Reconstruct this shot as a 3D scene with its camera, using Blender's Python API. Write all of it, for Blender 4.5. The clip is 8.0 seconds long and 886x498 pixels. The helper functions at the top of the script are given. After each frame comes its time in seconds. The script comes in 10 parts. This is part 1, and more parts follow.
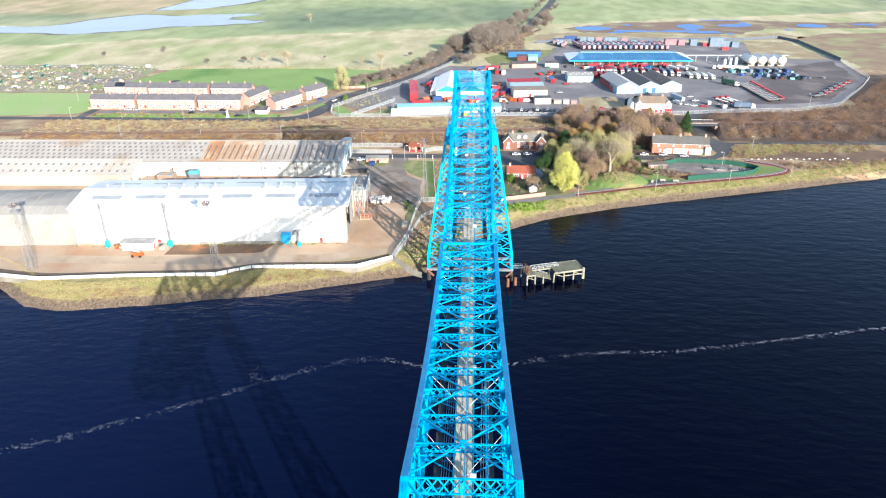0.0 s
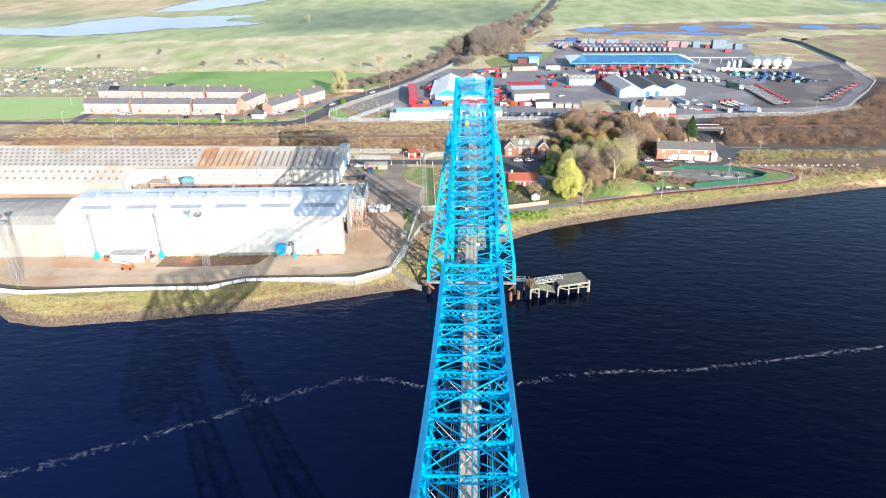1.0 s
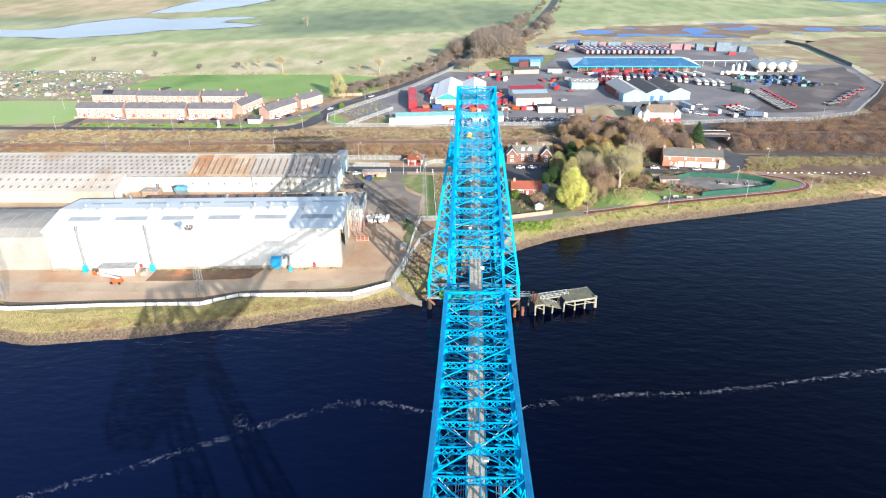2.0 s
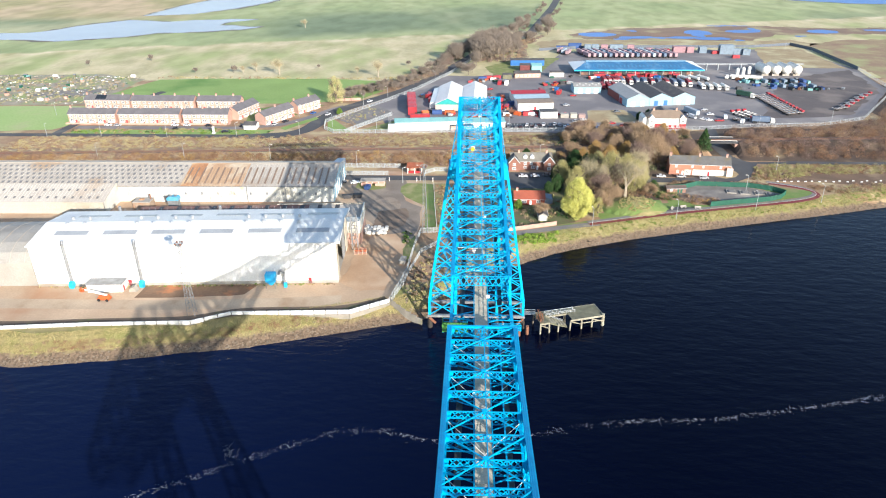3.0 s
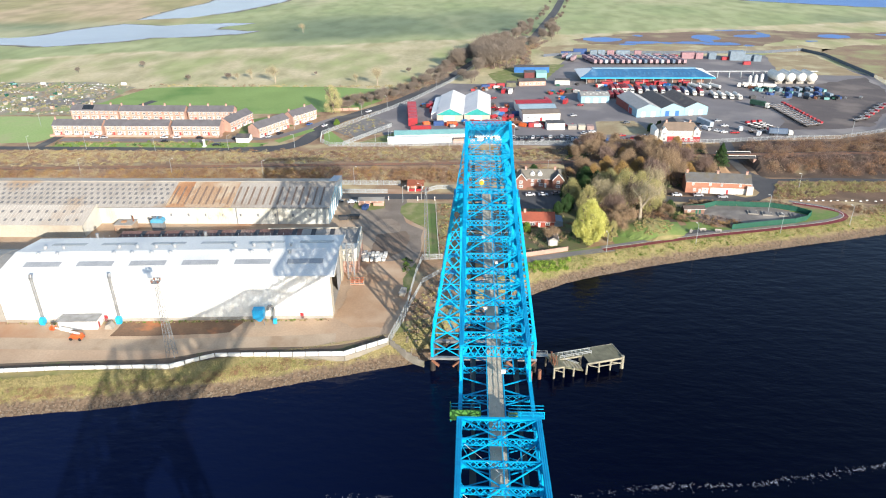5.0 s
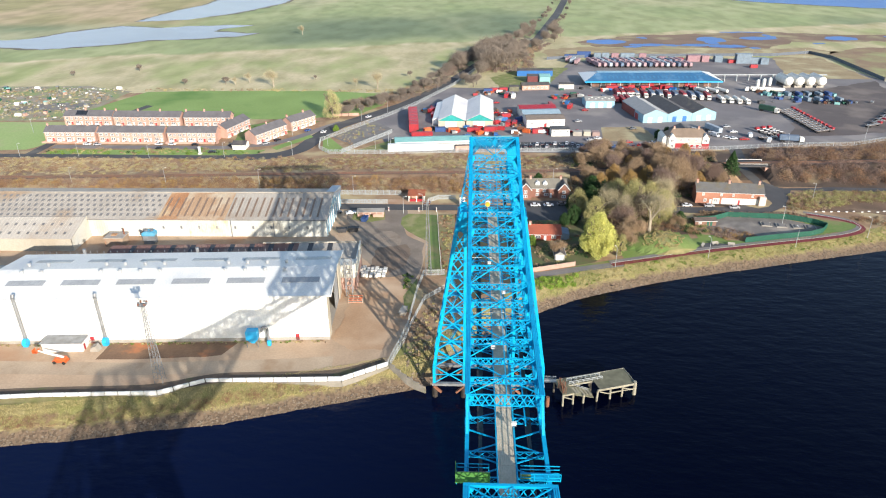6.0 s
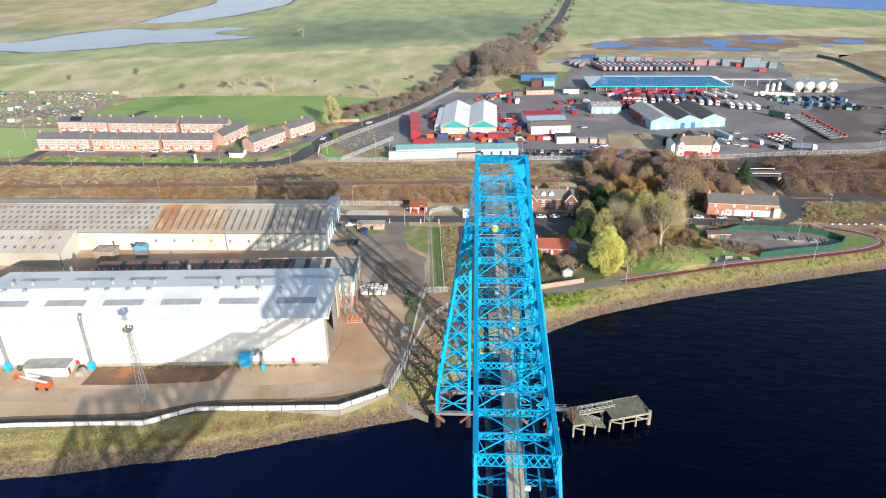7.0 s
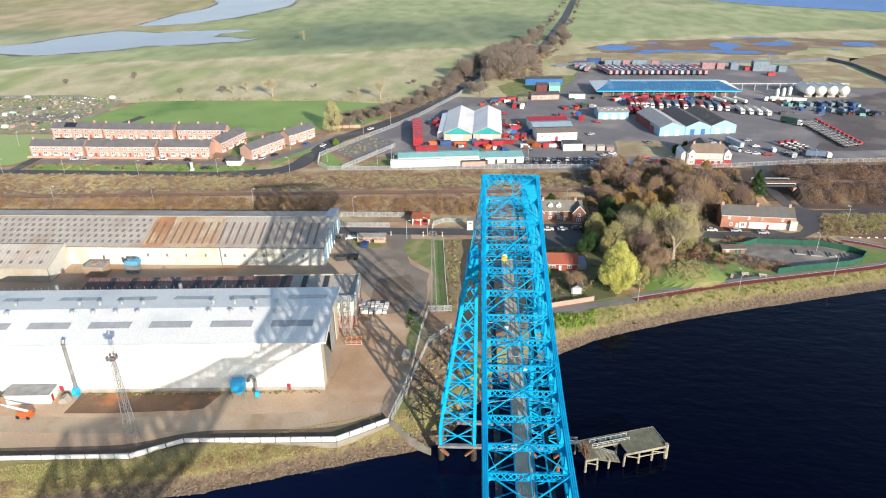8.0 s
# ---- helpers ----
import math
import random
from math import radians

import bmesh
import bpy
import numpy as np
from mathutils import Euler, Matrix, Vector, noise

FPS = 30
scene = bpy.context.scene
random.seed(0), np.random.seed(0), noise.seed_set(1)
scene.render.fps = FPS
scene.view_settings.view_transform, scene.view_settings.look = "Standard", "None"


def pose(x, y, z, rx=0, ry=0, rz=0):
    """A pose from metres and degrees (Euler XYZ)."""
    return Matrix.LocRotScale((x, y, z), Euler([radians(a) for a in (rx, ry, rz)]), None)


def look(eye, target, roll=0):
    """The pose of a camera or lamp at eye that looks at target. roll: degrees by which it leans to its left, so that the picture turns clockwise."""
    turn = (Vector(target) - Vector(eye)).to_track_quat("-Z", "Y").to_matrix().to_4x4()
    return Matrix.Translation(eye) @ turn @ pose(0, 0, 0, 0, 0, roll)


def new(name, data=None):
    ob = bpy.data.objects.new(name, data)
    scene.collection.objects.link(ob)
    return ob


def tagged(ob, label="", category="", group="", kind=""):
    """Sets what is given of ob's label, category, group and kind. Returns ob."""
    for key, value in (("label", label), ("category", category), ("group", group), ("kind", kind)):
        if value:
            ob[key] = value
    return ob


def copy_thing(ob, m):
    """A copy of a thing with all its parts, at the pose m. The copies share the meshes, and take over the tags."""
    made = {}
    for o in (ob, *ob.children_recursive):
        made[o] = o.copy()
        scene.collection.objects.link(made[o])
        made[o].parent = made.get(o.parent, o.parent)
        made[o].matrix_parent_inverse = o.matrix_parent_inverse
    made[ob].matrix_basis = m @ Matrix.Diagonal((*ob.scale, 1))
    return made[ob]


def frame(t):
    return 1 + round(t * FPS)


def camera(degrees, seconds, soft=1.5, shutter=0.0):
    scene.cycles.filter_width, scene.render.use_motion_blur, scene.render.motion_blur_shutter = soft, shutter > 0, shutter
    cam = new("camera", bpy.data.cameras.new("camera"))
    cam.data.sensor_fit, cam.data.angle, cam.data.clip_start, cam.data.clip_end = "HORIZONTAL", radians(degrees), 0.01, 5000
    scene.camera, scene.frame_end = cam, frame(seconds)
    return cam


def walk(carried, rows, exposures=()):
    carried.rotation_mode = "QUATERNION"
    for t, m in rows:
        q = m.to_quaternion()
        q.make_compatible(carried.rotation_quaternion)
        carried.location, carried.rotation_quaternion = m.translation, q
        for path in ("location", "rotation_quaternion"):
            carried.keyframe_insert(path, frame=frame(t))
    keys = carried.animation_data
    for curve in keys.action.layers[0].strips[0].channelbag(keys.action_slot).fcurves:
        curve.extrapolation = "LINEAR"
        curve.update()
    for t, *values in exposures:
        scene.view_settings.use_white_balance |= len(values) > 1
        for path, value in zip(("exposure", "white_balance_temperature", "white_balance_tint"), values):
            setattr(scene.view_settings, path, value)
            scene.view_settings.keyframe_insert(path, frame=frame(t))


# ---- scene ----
import collections
import functools
import itertools

cam = camera(66.37, 8.0, soft=1.1)
PATH = [
    (0.0, (0.68, -121.28, 111.48), (-3.61, -31.67, 67.29), -0.45),
    (0.5, (0.32, -116.88, 111.54), (-3.92, -27.26, 67.38), -0.49),
    (1.0, (-0.08, -112.35, 111.62), (-4.28, -22.72, 67.47), -0.48),
    (1.5, (-0.56, -107.59, 111.71), (-4.72, -17.95, 67.58), -0.45),
    (3.0, (-2.10, -92.51, 112.18), (-6.09, -2.80, 68.18), -0.47),
    (3.5, (-2.59, -87.39, 112.36), (-6.56, 2.35, 68.41), -0.46),
    (4.0, (-3.08, -82.23, 112.52), (-7.02, 7.53, 68.60), -0.45),
    (4.5, (-3.60, -76.90, 112.69), (-7.56, 12.87, 68.80), -0.46),
    (6.0, (-4.96, -60.10, 113.36), (-9.11, 29.67, 69.50), -0.53),
    (6.5, (-5.44, -54.52, 113.56), (-9.71, 35.26, 69.74), -0.54),
    (7.0, (-5.91, -48.86, 113.74), (-10.29, 40.94, 69.97), -0.56),
    (7.5, (-6.38, -43.14, 113.89), (-10.93, 46.67, 70.14), -0.57),
    (8.0, (-6.83, -37.40, 114.02), (-11.56, 52.43, 70.33), -0.60),
]
walk(cam, [(t, look(eye, to, roll)) for t, eye, to, roll in PATH],
     exposures=[(0.0, 1.18, 6120, 10), (3.0, 1.01, 6280, 10), (6.0, 0.76, 6470, 10), (8.0, 0.64, 6510, 10)])

# ---- light: low winter sun from behind the camera, clear sky ----
SUN_AZ, SUN_EL = radians(148.0), radians(18.4)
world = bpy.data.worlds.new("sky")
scene.world = world
world.use_nodes = True
wn = world.node_tree.nodes
sky = wn.new("ShaderNodeTexSky")
sky.sky_type, sky.sun_disc = "NISHITA", False
sky.sun_elevation, sky.sun_rotation = SUN_EL, SUN_AZ
sky.air_density, sky.dust_density, sky.ozone_density = 1.0, 0.6, 1.2
wn["Background"].inputs["Strength"].default_value = 0.148
world.node_tree.links.new(sky.outputs[0], wn["Background"].inputs["Color"])
sun = new("sun", bpy.data.lights.new("sun", "SUN"))
sun.data.energy, sun.data.angle, sun.data.color = 4.8, radians(0.5), (1.0, 0.92, 0.81)
SUN_DIR = Vector((math.sin(SUN_AZ) * math.cos(SUN_EL), math.cos(SUN_AZ) * math.cos(SUN_EL), math.sin(SUN_EL)))
sun.matrix_world = look(SUN_DIR * 400, (0, 0, 0))

# ---- mesh and material helpers ----
class Shape:
    """Collects corners and faces and turns them into one mesh."""

    def __init__(self):
        self.v, self.f, self.s = [], [], []

    def add(self, verts, faces, slot=0):
        n = len(self.v)
        self.v.extend([tuple(p) for p in verts])
        self.f.extend([tuple(i + n for i in f) for f in faces])
        self.s.extend([slot] * len(faces))
        return self

    def box(self, x0, y0, z0, x1, y1, z1, m=None, slot=0):
        vs = [Vector((x, y, z)) for z in (z0, z1) for y in (y0, y1) for x in (x0, x1)]
        if m:
            vs = [m @ p for p in vs]
        return self.add(vs, [(0, 2, 3, 1), (4, 5, 7, 6), (0, 1, 5, 4), (2, 6, 7, 3), (0, 4, 6, 2), (1, 3, 7, 5)], slot)

    def beam(self, a, b, w, h, up=(0, 0, 1), slot=0):
        a, b = Vector(a), Vector(b)
        d = (b - a).normalized()
        side = d.cross(Vector(up))
        if side.length < 1e-4:
            side = d.cross(Vector((1, 0, 0)))
        side.normalize()
        top = side.cross(d)
        vs = [p + side * sx * w / 2 + top * sz * h / 2 for p in (a, b) for sz in (-1, 1) for sx in (-1, 1)]
        return self.add(vs, [(0, 2, 3, 1), (4, 5, 7, 6), (0, 1, 5, 4), (2, 6, 7, 3), (0, 4, 6, 2), (1, 3, 7, 5)], slot)

    def tube(self, a, b, r0, r1=None, n=8, slot=0):
        r1 = r0 if r1 is None else r1
        a, b = Vector(a), Vector(b)
        d = (b - a).normalized()
        u = d.orthogonal().normalized()
        w = d.cross(u)
        ring = [u * math.cos(6.2832 * k / n) + w * math.sin(6.2832 * k / n) for k in range(n)]
        vs = [a + q * r0 for q in ring] + [b + q * r1 for q in ring]
        fs = [(k, (k + 1) % n, n + (k + 1) % n, n + k) for k in range(n)]
        return self.add(vs, fs + [tuple(range(n - 1, -1, -1)), tuple(range(n, 2 * n))], slot)

    def prism(self, outline, a, b, slot=0):
        """An outline of 3D points, moved from offset a to offset b."""
        a, b, n = Vector(a), Vector(b), len(outline)
        vs = [Vector(p) + a for p in outline] + [Vector(p) + b for p in outline]
        fs = [(k, (k + 1) % n, n + (k + 1) % n, n + k) for k in range(n)]
        return self.add(vs, fs + [tuple(range(n - 1, -1, -1)), tuple(range(n, 2 * n))], slot)

    def mesh(self, name, mats):
        me = bpy.data.meshes.new(name)
        me.from_pydata(self.v, [], self.f)
        for m in (mats if isinstance(mats, (list, tuple)) else [mats]):
            me.materials.append(m)
        if any(self.s):
            me.polygons.foreach_set("material_index", self.s)
        me.update()
        bm = bmesh.new()
        bm.from_mesh(me)
        if len(bm.faces) < 60000:
            bmesh.ops.recalc_face_normals(bm, faces=bm.faces)
        bm.to_mesh(me)
        bm.free()
        return me


def thing(name, label, category, group="", m=None, kind=""):
    ob = tagged(new(name), label, category, group, kind)
    ob.matrix_world = m or Matrix()
    return ob


def part(name, shape, mats, parent, label="", m=None):
    """Links a shape (or a mesh that is shared) as one mesh under its parent."""
    ob = new(name, shape if isinstance(shape, bpy.types.Mesh) else shape.mesh(name, mats))
    ob.parent = parent
    if m:
        ob.matrix_basis = m
    if label:
        tagged(ob, label)
    return ob


def solid(name, shape, mats, label, category, group="", kind="", m=None):
    """A thing that is a single mesh."""
    ob = tagged(new(name, shape if isinstance(shape, bpy.types.Mesh) else shape.mesh(name, mats)), label, category, group, kind)
    if m:
        ob.matrix_world = m
    return ob


def surface(name, col, col2=None, rough=0.8, scale=0.5, fine=8.0, bump=0.15, metal=0.0, stain=None, stain_scale=0.08,
            stain_at=0.55, vary=0.0, stretch=None, spec=0.5, stain_soft=0.15):
    """A surface with grain at two scales, stains and relief, in metres."""
    mat = bpy.data.materials.new(name)
    mat.use_nodes = True
    nt = mat.node_tree
    nd, ln = nt.nodes, nt.links
    bs = nd["Principled BSDF"]
    bs.inputs["Roughness"].default_value, bs.inputs["Metallic"].default_value = rough, metal
    bs.inputs["Specular IOR Level"].default_value = spec
    geo = nd.new("ShaderNodeNewGeometry")
    src = geo.outputs["Position"]
    if stretch:
        mp = nd.new("ShaderNodeMapping")
        mp.inputs["Scale"].default_value = stretch
        ln.new(src, mp.inputs["Vector"])
        src = mp.outputs[0]

    def tex(sc, detail=4.0):
        t = nd.new("ShaderNodeTexNoise")
        t.inputs["Scale"].default_value, t.inputs["Detail"].default_value = sc, detail
        ln.new(src, t.inputs["Vector"])
        return t.outputs["Fac"]

    def ramp(fac, lo, hi):
        r = nd.new("ShaderNodeMapRange")
        r.inputs["From Min"].default_value, r.inputs["From Max"].default_value = lo, hi
        ln.new(fac, r.inputs["Value"])
        return r.outputs[0]

    def mix(fac, a, b, how="MIX"):
        mx = nd.new("ShaderNodeMix")
        mx.data_type, mx.blend_type = "RGBA", how
        for sock, val in ((mx.inputs[0], fac), (mx.inputs[6], a), (mx.inputs[7], b)):
            if isinstance(val, (int, float)):
                sock.default_value = val
            elif isinstance(val, tuple):
                sock.default_value = (*val[:3], 1)
            else:
                ln.new(val, sock)
        return mx.outputs[2]

    col2 = col2 or tuple(c * 0.75 for c in col)
    base = mix(ramp(tex(scale), 0.3, 0.7), col, col2)
    grain = tex(fine, 6.0)
    base = mix(0.45, base, mix(ramp(grain, 0.25, 0.75), (0.55, 0.55, 0.55), (1.0, 1.0, 1.0)), "MULTIPLY")
    if stain:
        base = mix(ramp(tex(stain_scale, 6.0), stain_at, stain_at + stain_soft), base, stain)
    if vary:
        inf = nd.new("ShaderNodeObjectInfo")
        base = mix(vary, base, mix(inf.outputs["Random"], (0.35, 0.35, 0.35), (1.3, 1.3, 1.3)), "MULTIPLY")
    ln.new(base, bs.inputs["Base Color"])
    if bump:
        bp = nd.new("ShaderNodeBump")
        bp.inputs["Strength"].default_value, bp.inputs["Distance"].default_value = bump, 0.5 / fine
        ln.new(grain, bp.inputs["Height"])
        ln.new(bp.outputs[0], bs.inputs["Normal"])
    return mat


def foliage(name, a, b, c=None):
    """Leaves or twigs whose colour changes from clump to clump."""
    mat = bpy.data.materials.new(name)
    mat.use_nodes = True
    nd, ln = mat.node_tree.nodes, mat.node_tree.links
    bs = nd["Principled BSDF"]
    bs.inputs["Roughness"].default_value = 0.75
    bs.inputs["Specular IOR Level"].default_value = 0.2
    geo = nd.new("ShaderNodeNewGeometry")
    cr = nd.new("ShaderNodeValToRGB")
    cols = [a, b] + ([c] if c else [])
    while len(cr.color_ramp.elements) < len(cols):
        cr.color_ramp.elements.new(0.5)
    for k, (e, q) in enumerate(zip(cr.color_ramp.elements, cols)):
        e.position, e.color = k / (len(cols) - 1), (*q, 1)
    ln.new(geo.outputs["Random Per Island"], cr.inputs[0])
    ln.new(cr.outputs[0], bs.inputs["Base Color"])
    return mat

# ---- materials ----
BLUE = surface("bridge_paint", (0.0010, 0.40, 0.67), (0.0012, 0.30, 0.56), 0.45, 0.4, 6, 0.05, stain=(0.003, 0.17, 0.40), stain_scale=0.6, stain_at=0.60, spec=0.3)
DECK = surface("walkway_boards", (0.62, 0.54, 0.41), (0.46, 0.40, 0.30), 0.9, 0.6, 5, 0.2)
STEEL = surface("grey_steel", (0.30, 0.31, 0.32), (0.2, 0.2, 0.2), 0.5, 0.5, 5, 0.1, 0.3)
DARK = surface("dark_steel", (0.05, 0.05, 0.055), (0.03, 0.03, 0.03), 0.6, 0.5, 5, 0.1)
# shade under the foot frame is put into this pier colour
SHADED_IRON = surface("shaded_dark_iron", (0.045, 0.035, 0.028), (0.025, 0.02, 0.018), 0.7, 0.5, 4, 0.2)
RUST = surface("rusty_iron", (0.27, 0.11, 0.06), (0.16, 0.07, 0.04), 0.85, 0.5, 5, 0.2)
CONC = surface("concrete", (0.42, 0.39, 0.34), (0.32, 0.29, 0.25), 0.9, 0.25, 3, 0.2, stain=(0.26, 0.22, 0.17), stain_scale=0.1)
WALLW = surface("white_painted_wall", (0.80, 0.79, 0.75), (0.72, 0.70, 0.66), 0.75, 0.4, 3, 0.1, stain=(0.55, 0.5, 0.42), stain_scale=0.25, stain_at=0.64)
CLAD = surface("white_cladding", (0.82, 0.82, 0.79), (0.76, 0.76, 0.73), 0.5, 0.06, 2, 0.05, stain=(0.62, 0.60, 0.55), stain_scale=0.06, stain_at=0.6)
ROOFG = surface("pale_grey_metal_roof", (0.79, 0.785, 0.74), (0.73, 0.73, 0.69), 0.7, 0.05, 2, 0.02, stain=(0.55, 0.56, 0.56), stain_scale=0.05)
LIGHTP = surface("roof_light_panels", (0.40, 0.41, 0.41), (0.33, 0.34, 0.34), 0.4, 0.3, 3, 0.05)
ROOFT = surface("old_tan_sheet_roof", (0.45, 0.405, 0.345), (0.36, 0.32, 0.27), 0.85, 0.1, 2, 0.15, stain=(0.33, 0.24, 0.16), stain_scale=0.05)
ROOFR = surface("rusty_sheet_roof", (0.36, 0.17, 0.08), (0.45, 0.24, 0.12), 0.85, 0.15, 2, 0.15, stain=(0.46, 0.33, 0.2), stain_scale=0.08, stain_at=0.5)
CREAM = surface("cream_cladding", (0.66, 0.66, 0.60), (0.58, 0.56, 0.49), 0.7, 0.08, 2, 0.08, stain=(0.52, 0.38, 0.17), stain_scale=0.035, stain_at=0.62)
BEIGE = surface("beige_cladding", (0.50, 0.45, 0.36), (0.44, 0.39, 0.31), 0.7, 0.1, 2, 0.08, stain=(0.36, 0.3, 0.22), stain_scale=0.08)
BRICK = surface("red_brick", (0.56, 0.345, 0.275), (0.47, 0.285, 0.22), 0.9, 0.3, 4, 0.2, stain=(0.36, 0.2, 0.14), stain_scale=0.2)
SLATE = surface("slate_roof", (0.10, 0.092, 0.09), (0.07, 0.064, 0.064), 0.7, 0.3, 3, 0.2, stain=(0.125, 0.11, 0.09), stain_scale=0.2)
TILE = surface("red_tile_roof", (0.35, 0.09, 0.05), (0.26, 0.07, 0.04), 0.85, 0.3, 3, 0.2)
WHITE = surface("white_render", (0.80, 0.77, 0.70), (0.72, 0.69, 0.62), 0.8, 0.4, 4, 0.1)
GLASS = surface("window_glass", (0.03, 0.035, 0.045), (0.02, 0.025, 0.03), 0.08, 0.5, 3, 0.0)
REDP = surface("red_painted_metal", (0.40, 0.03, 0.04), (0.33, 0.025, 0.035), 0.45, 0.4, 4, 0.05, stain=(0.3, 0.05, 0.04), stain_scale=0.4)
BLUEP = surface("mid_blue_painted_metal", (0.03, 0.16, 0.42), (0.03, 0.13, 0.36), 0.45, 0.3, 3, 0.05)
SKYP = surface("sky_blue_paint", (0.02, 0.42, 0.78), (0.02, 0.36, 0.7), 0.5, 0.5, 4, 0.05)
PALEB = surface("pale_blue_cladding", (0.27, 0.46, 0.56), (0.24, 0.40, 0.50), 0.6, 0.2, 3, 0.05, stain=(0.3, 0.42, 0.5), stain_scale=0.2)
BROOF = surface("bright_blue_roof", (0.035, 0.16, 0.33), (0.05, 0.14, 0.26), 0.55, 0.25, 2, 0.05, stain=(0.10, 0.22, 0.36), stain_scale=0.12, stain_at=0.52)
TEAL = surface("pale_teal_roof", (0.26, 0.50, 0.47), (0.22, 0.45, 0.43), 0.6, 0.15, 2, 0.08)
ORANGE = surface("orange_paint", (0.62, 0.13, 0.03), (0.5, 0.1, 0.03), 0.5, 0.5, 4, 0.05)
GREENF = surface("green_fence_panel", (0.012, 0.10, 0.065), (0.01, 0.08, 0.05), 0.6, 0.3, 4, 0.05)
GREENT = surface("green_sheeting", (0.10, 0.30, 0.05), (0.05, 0.19, 0.04), 0.7, 1.0, 5, 0.2)
TIMBER = surface("weathered_timber", (0.20, 0.19, 0.125), (0.12, 0.115, 0.075), 0.9, 0.6, 6, 0.3, stain=(0.2, 0.2, 0.12), stain_scale=0.25)
PALETIMBER = surface("bleached_timber", (0.36, 0.33, 0.25), (0.24, 0.22, 0.165), 0.9, 0.6, 6, 0.3, stain=(0.16, 0.145, 0.11), stain_scale=0.4)
PILE = surface("tarred_pile", (0.20, 0.17, 0.13), (0.08, 0.07, 0.06), 0.9, 0.8, 6, 0.3)
TYRE = surface("tyre_rubber", (0.02, 0.02, 0.02), None, 0.9)
YELLOW = surface("yellow_paint", (0.7, 0.5, 0.05), None, 0.5)
BARK = surface("grey_bark", (0.20, 0.16, 0.12), (0.13, 0.10, 0.08), 0.95, 1.0, 6, 0.3)
PALEBARK = surface("pale_bark", (0.42, 0.36, 0.27), (0.3, 0.25, 0.18), 0.95, 1.0, 6, 0.3)

ASPH = surface("asphalt", (0.085, 0.083, 0.085), (0.06, 0.06, 0.062), 0.92, 0.08, 2, 0.1, stain=(0.12, 0.11, 0.10), stain_scale=0.05)
ASPHY = surface("worn_yard_asphalt", (0.215, 0.195, 0.195), (0.165, 0.15, 0.15), 0.92, 0.05, 1.5, 0.1, stain=(0.27, 0.24, 0.22), stain_scale=0.03, stain_at=0.5)
YARD = surface("tan_yard_surface", (0.55, 0.40, 0.27), (0.43, 0.30, 0.195), 0.92, 0.06, 1.5, 0.15, stain=(0.37, 0.21, 0.12), stain_scale=0.045, stain_at=0.52)
PALEC = surface("pale_concrete_slab", (0.50, 0.385, 0.27), (0.40, 0.30, 0.205), 0.9, 0.1, 2, 0.1, stain=(0.3, 0.2, 0.12), stain_scale=0.1)
SOIL = surface("bare_brown_soil", (0.19, 0.115, 0.07), (0.13, 0.08, 0.048), 0.95, 0.1, 1.5, 0.3, stain=(0.24, 0.165, 0.10), stain_scale=0.06)
GRASS = surface("mown_green_grass", (0.25, 0.36, 0.10), (0.205, 0.30, 0.075), 0.95, 0.03, 0.8, 0.2, stain=(0.11, 0.21, 0.04), stain_scale=0.02)
LAWN = surface("rough_green_grass", (0.125, 0.215, 0.045), (0.18, 0.225, 0.065), 0.95, 0.12, 1.2, 0.3, stain=(0.24, 0.2, 0.09), stain_scale=0.08)
GRAVEL = surface("grey_gravel", (0.24, 0.22, 0.20), (0.17, 0.16, 0.15), 0.95, 0.2, 3, 0.2)
REDPATH = surface("red_cycle_path", (0.21, 0.03, 0.035), (0.17, 0.025, 0.03), 0.9, 0.3, 3, 0.1)
OLIVEG = surface("worn_olive_grass", (0.225, 0.245, 0.075), (0.165, 0.195, 0.055), 0.95, 0.25, 2.0, 0.3, stain=(0.33, 0.27, 0.14), stain_scale=0.18, stain_at=0.5, stain_soft=0.25)
MOUNDG = surface("bright_mound_grass", (0.155, 0.24, 0.045), (0.20, 0.26, 0.07), 0.95, 0.15, 1.5, 0.3, stain=(0.25, 0.25, 0.09), stain_scale=0.12)
MUD = surface("brown_mudflat", (0.27, 0.17, 0.11), (0.20, 0.13, 0.085), 0.85, 0.05, 0.5, 0.1, stain=(0.34, 0.28, 0.15), stain_scale=0.03, stain_at=0.5)

# ---- ground: one sheet from the river bed to the horizon ----
WATER_Z = -4.0
SHORE = [(-900, 170), (-400, 130), (-230, 105), (-190, 92), (-163, 77), (-148, 66), (-134, 63), (-108, 67.2), (-87, 71.8), (-71, 75), (-58, 78.6), (-45, 83.3), (-32, 87.4), (-21, 91),
         (-14, 94), (-8, 106), (2, 121), (10, 127.5), (18, 133), (23, 136.4), (30, 141.2), (40, 145.8), (50, 150.1), (60, 153.9), (80, 160.6), (100, 166.6), (122, 173), (137, 177.4), (200, 197),
         (300, 222), (900, 320)]


def shore(x):
    return float(np.interp(x, [p[0] for p in SHORE], [p[1] for p in SHORE])) + 0.5 * noise.noise((x * 0.11, 3.3, 0)) + 0.45 * noise.noise((x * 0.4, 8.1, 0))


def rail_y(x):
    return 250 + 0.055 * max(-400, min(500, x + 60))


def bank_top(x):
    return 2.2 + 2.8 * min(1, max(0, (x - 60) / 50))


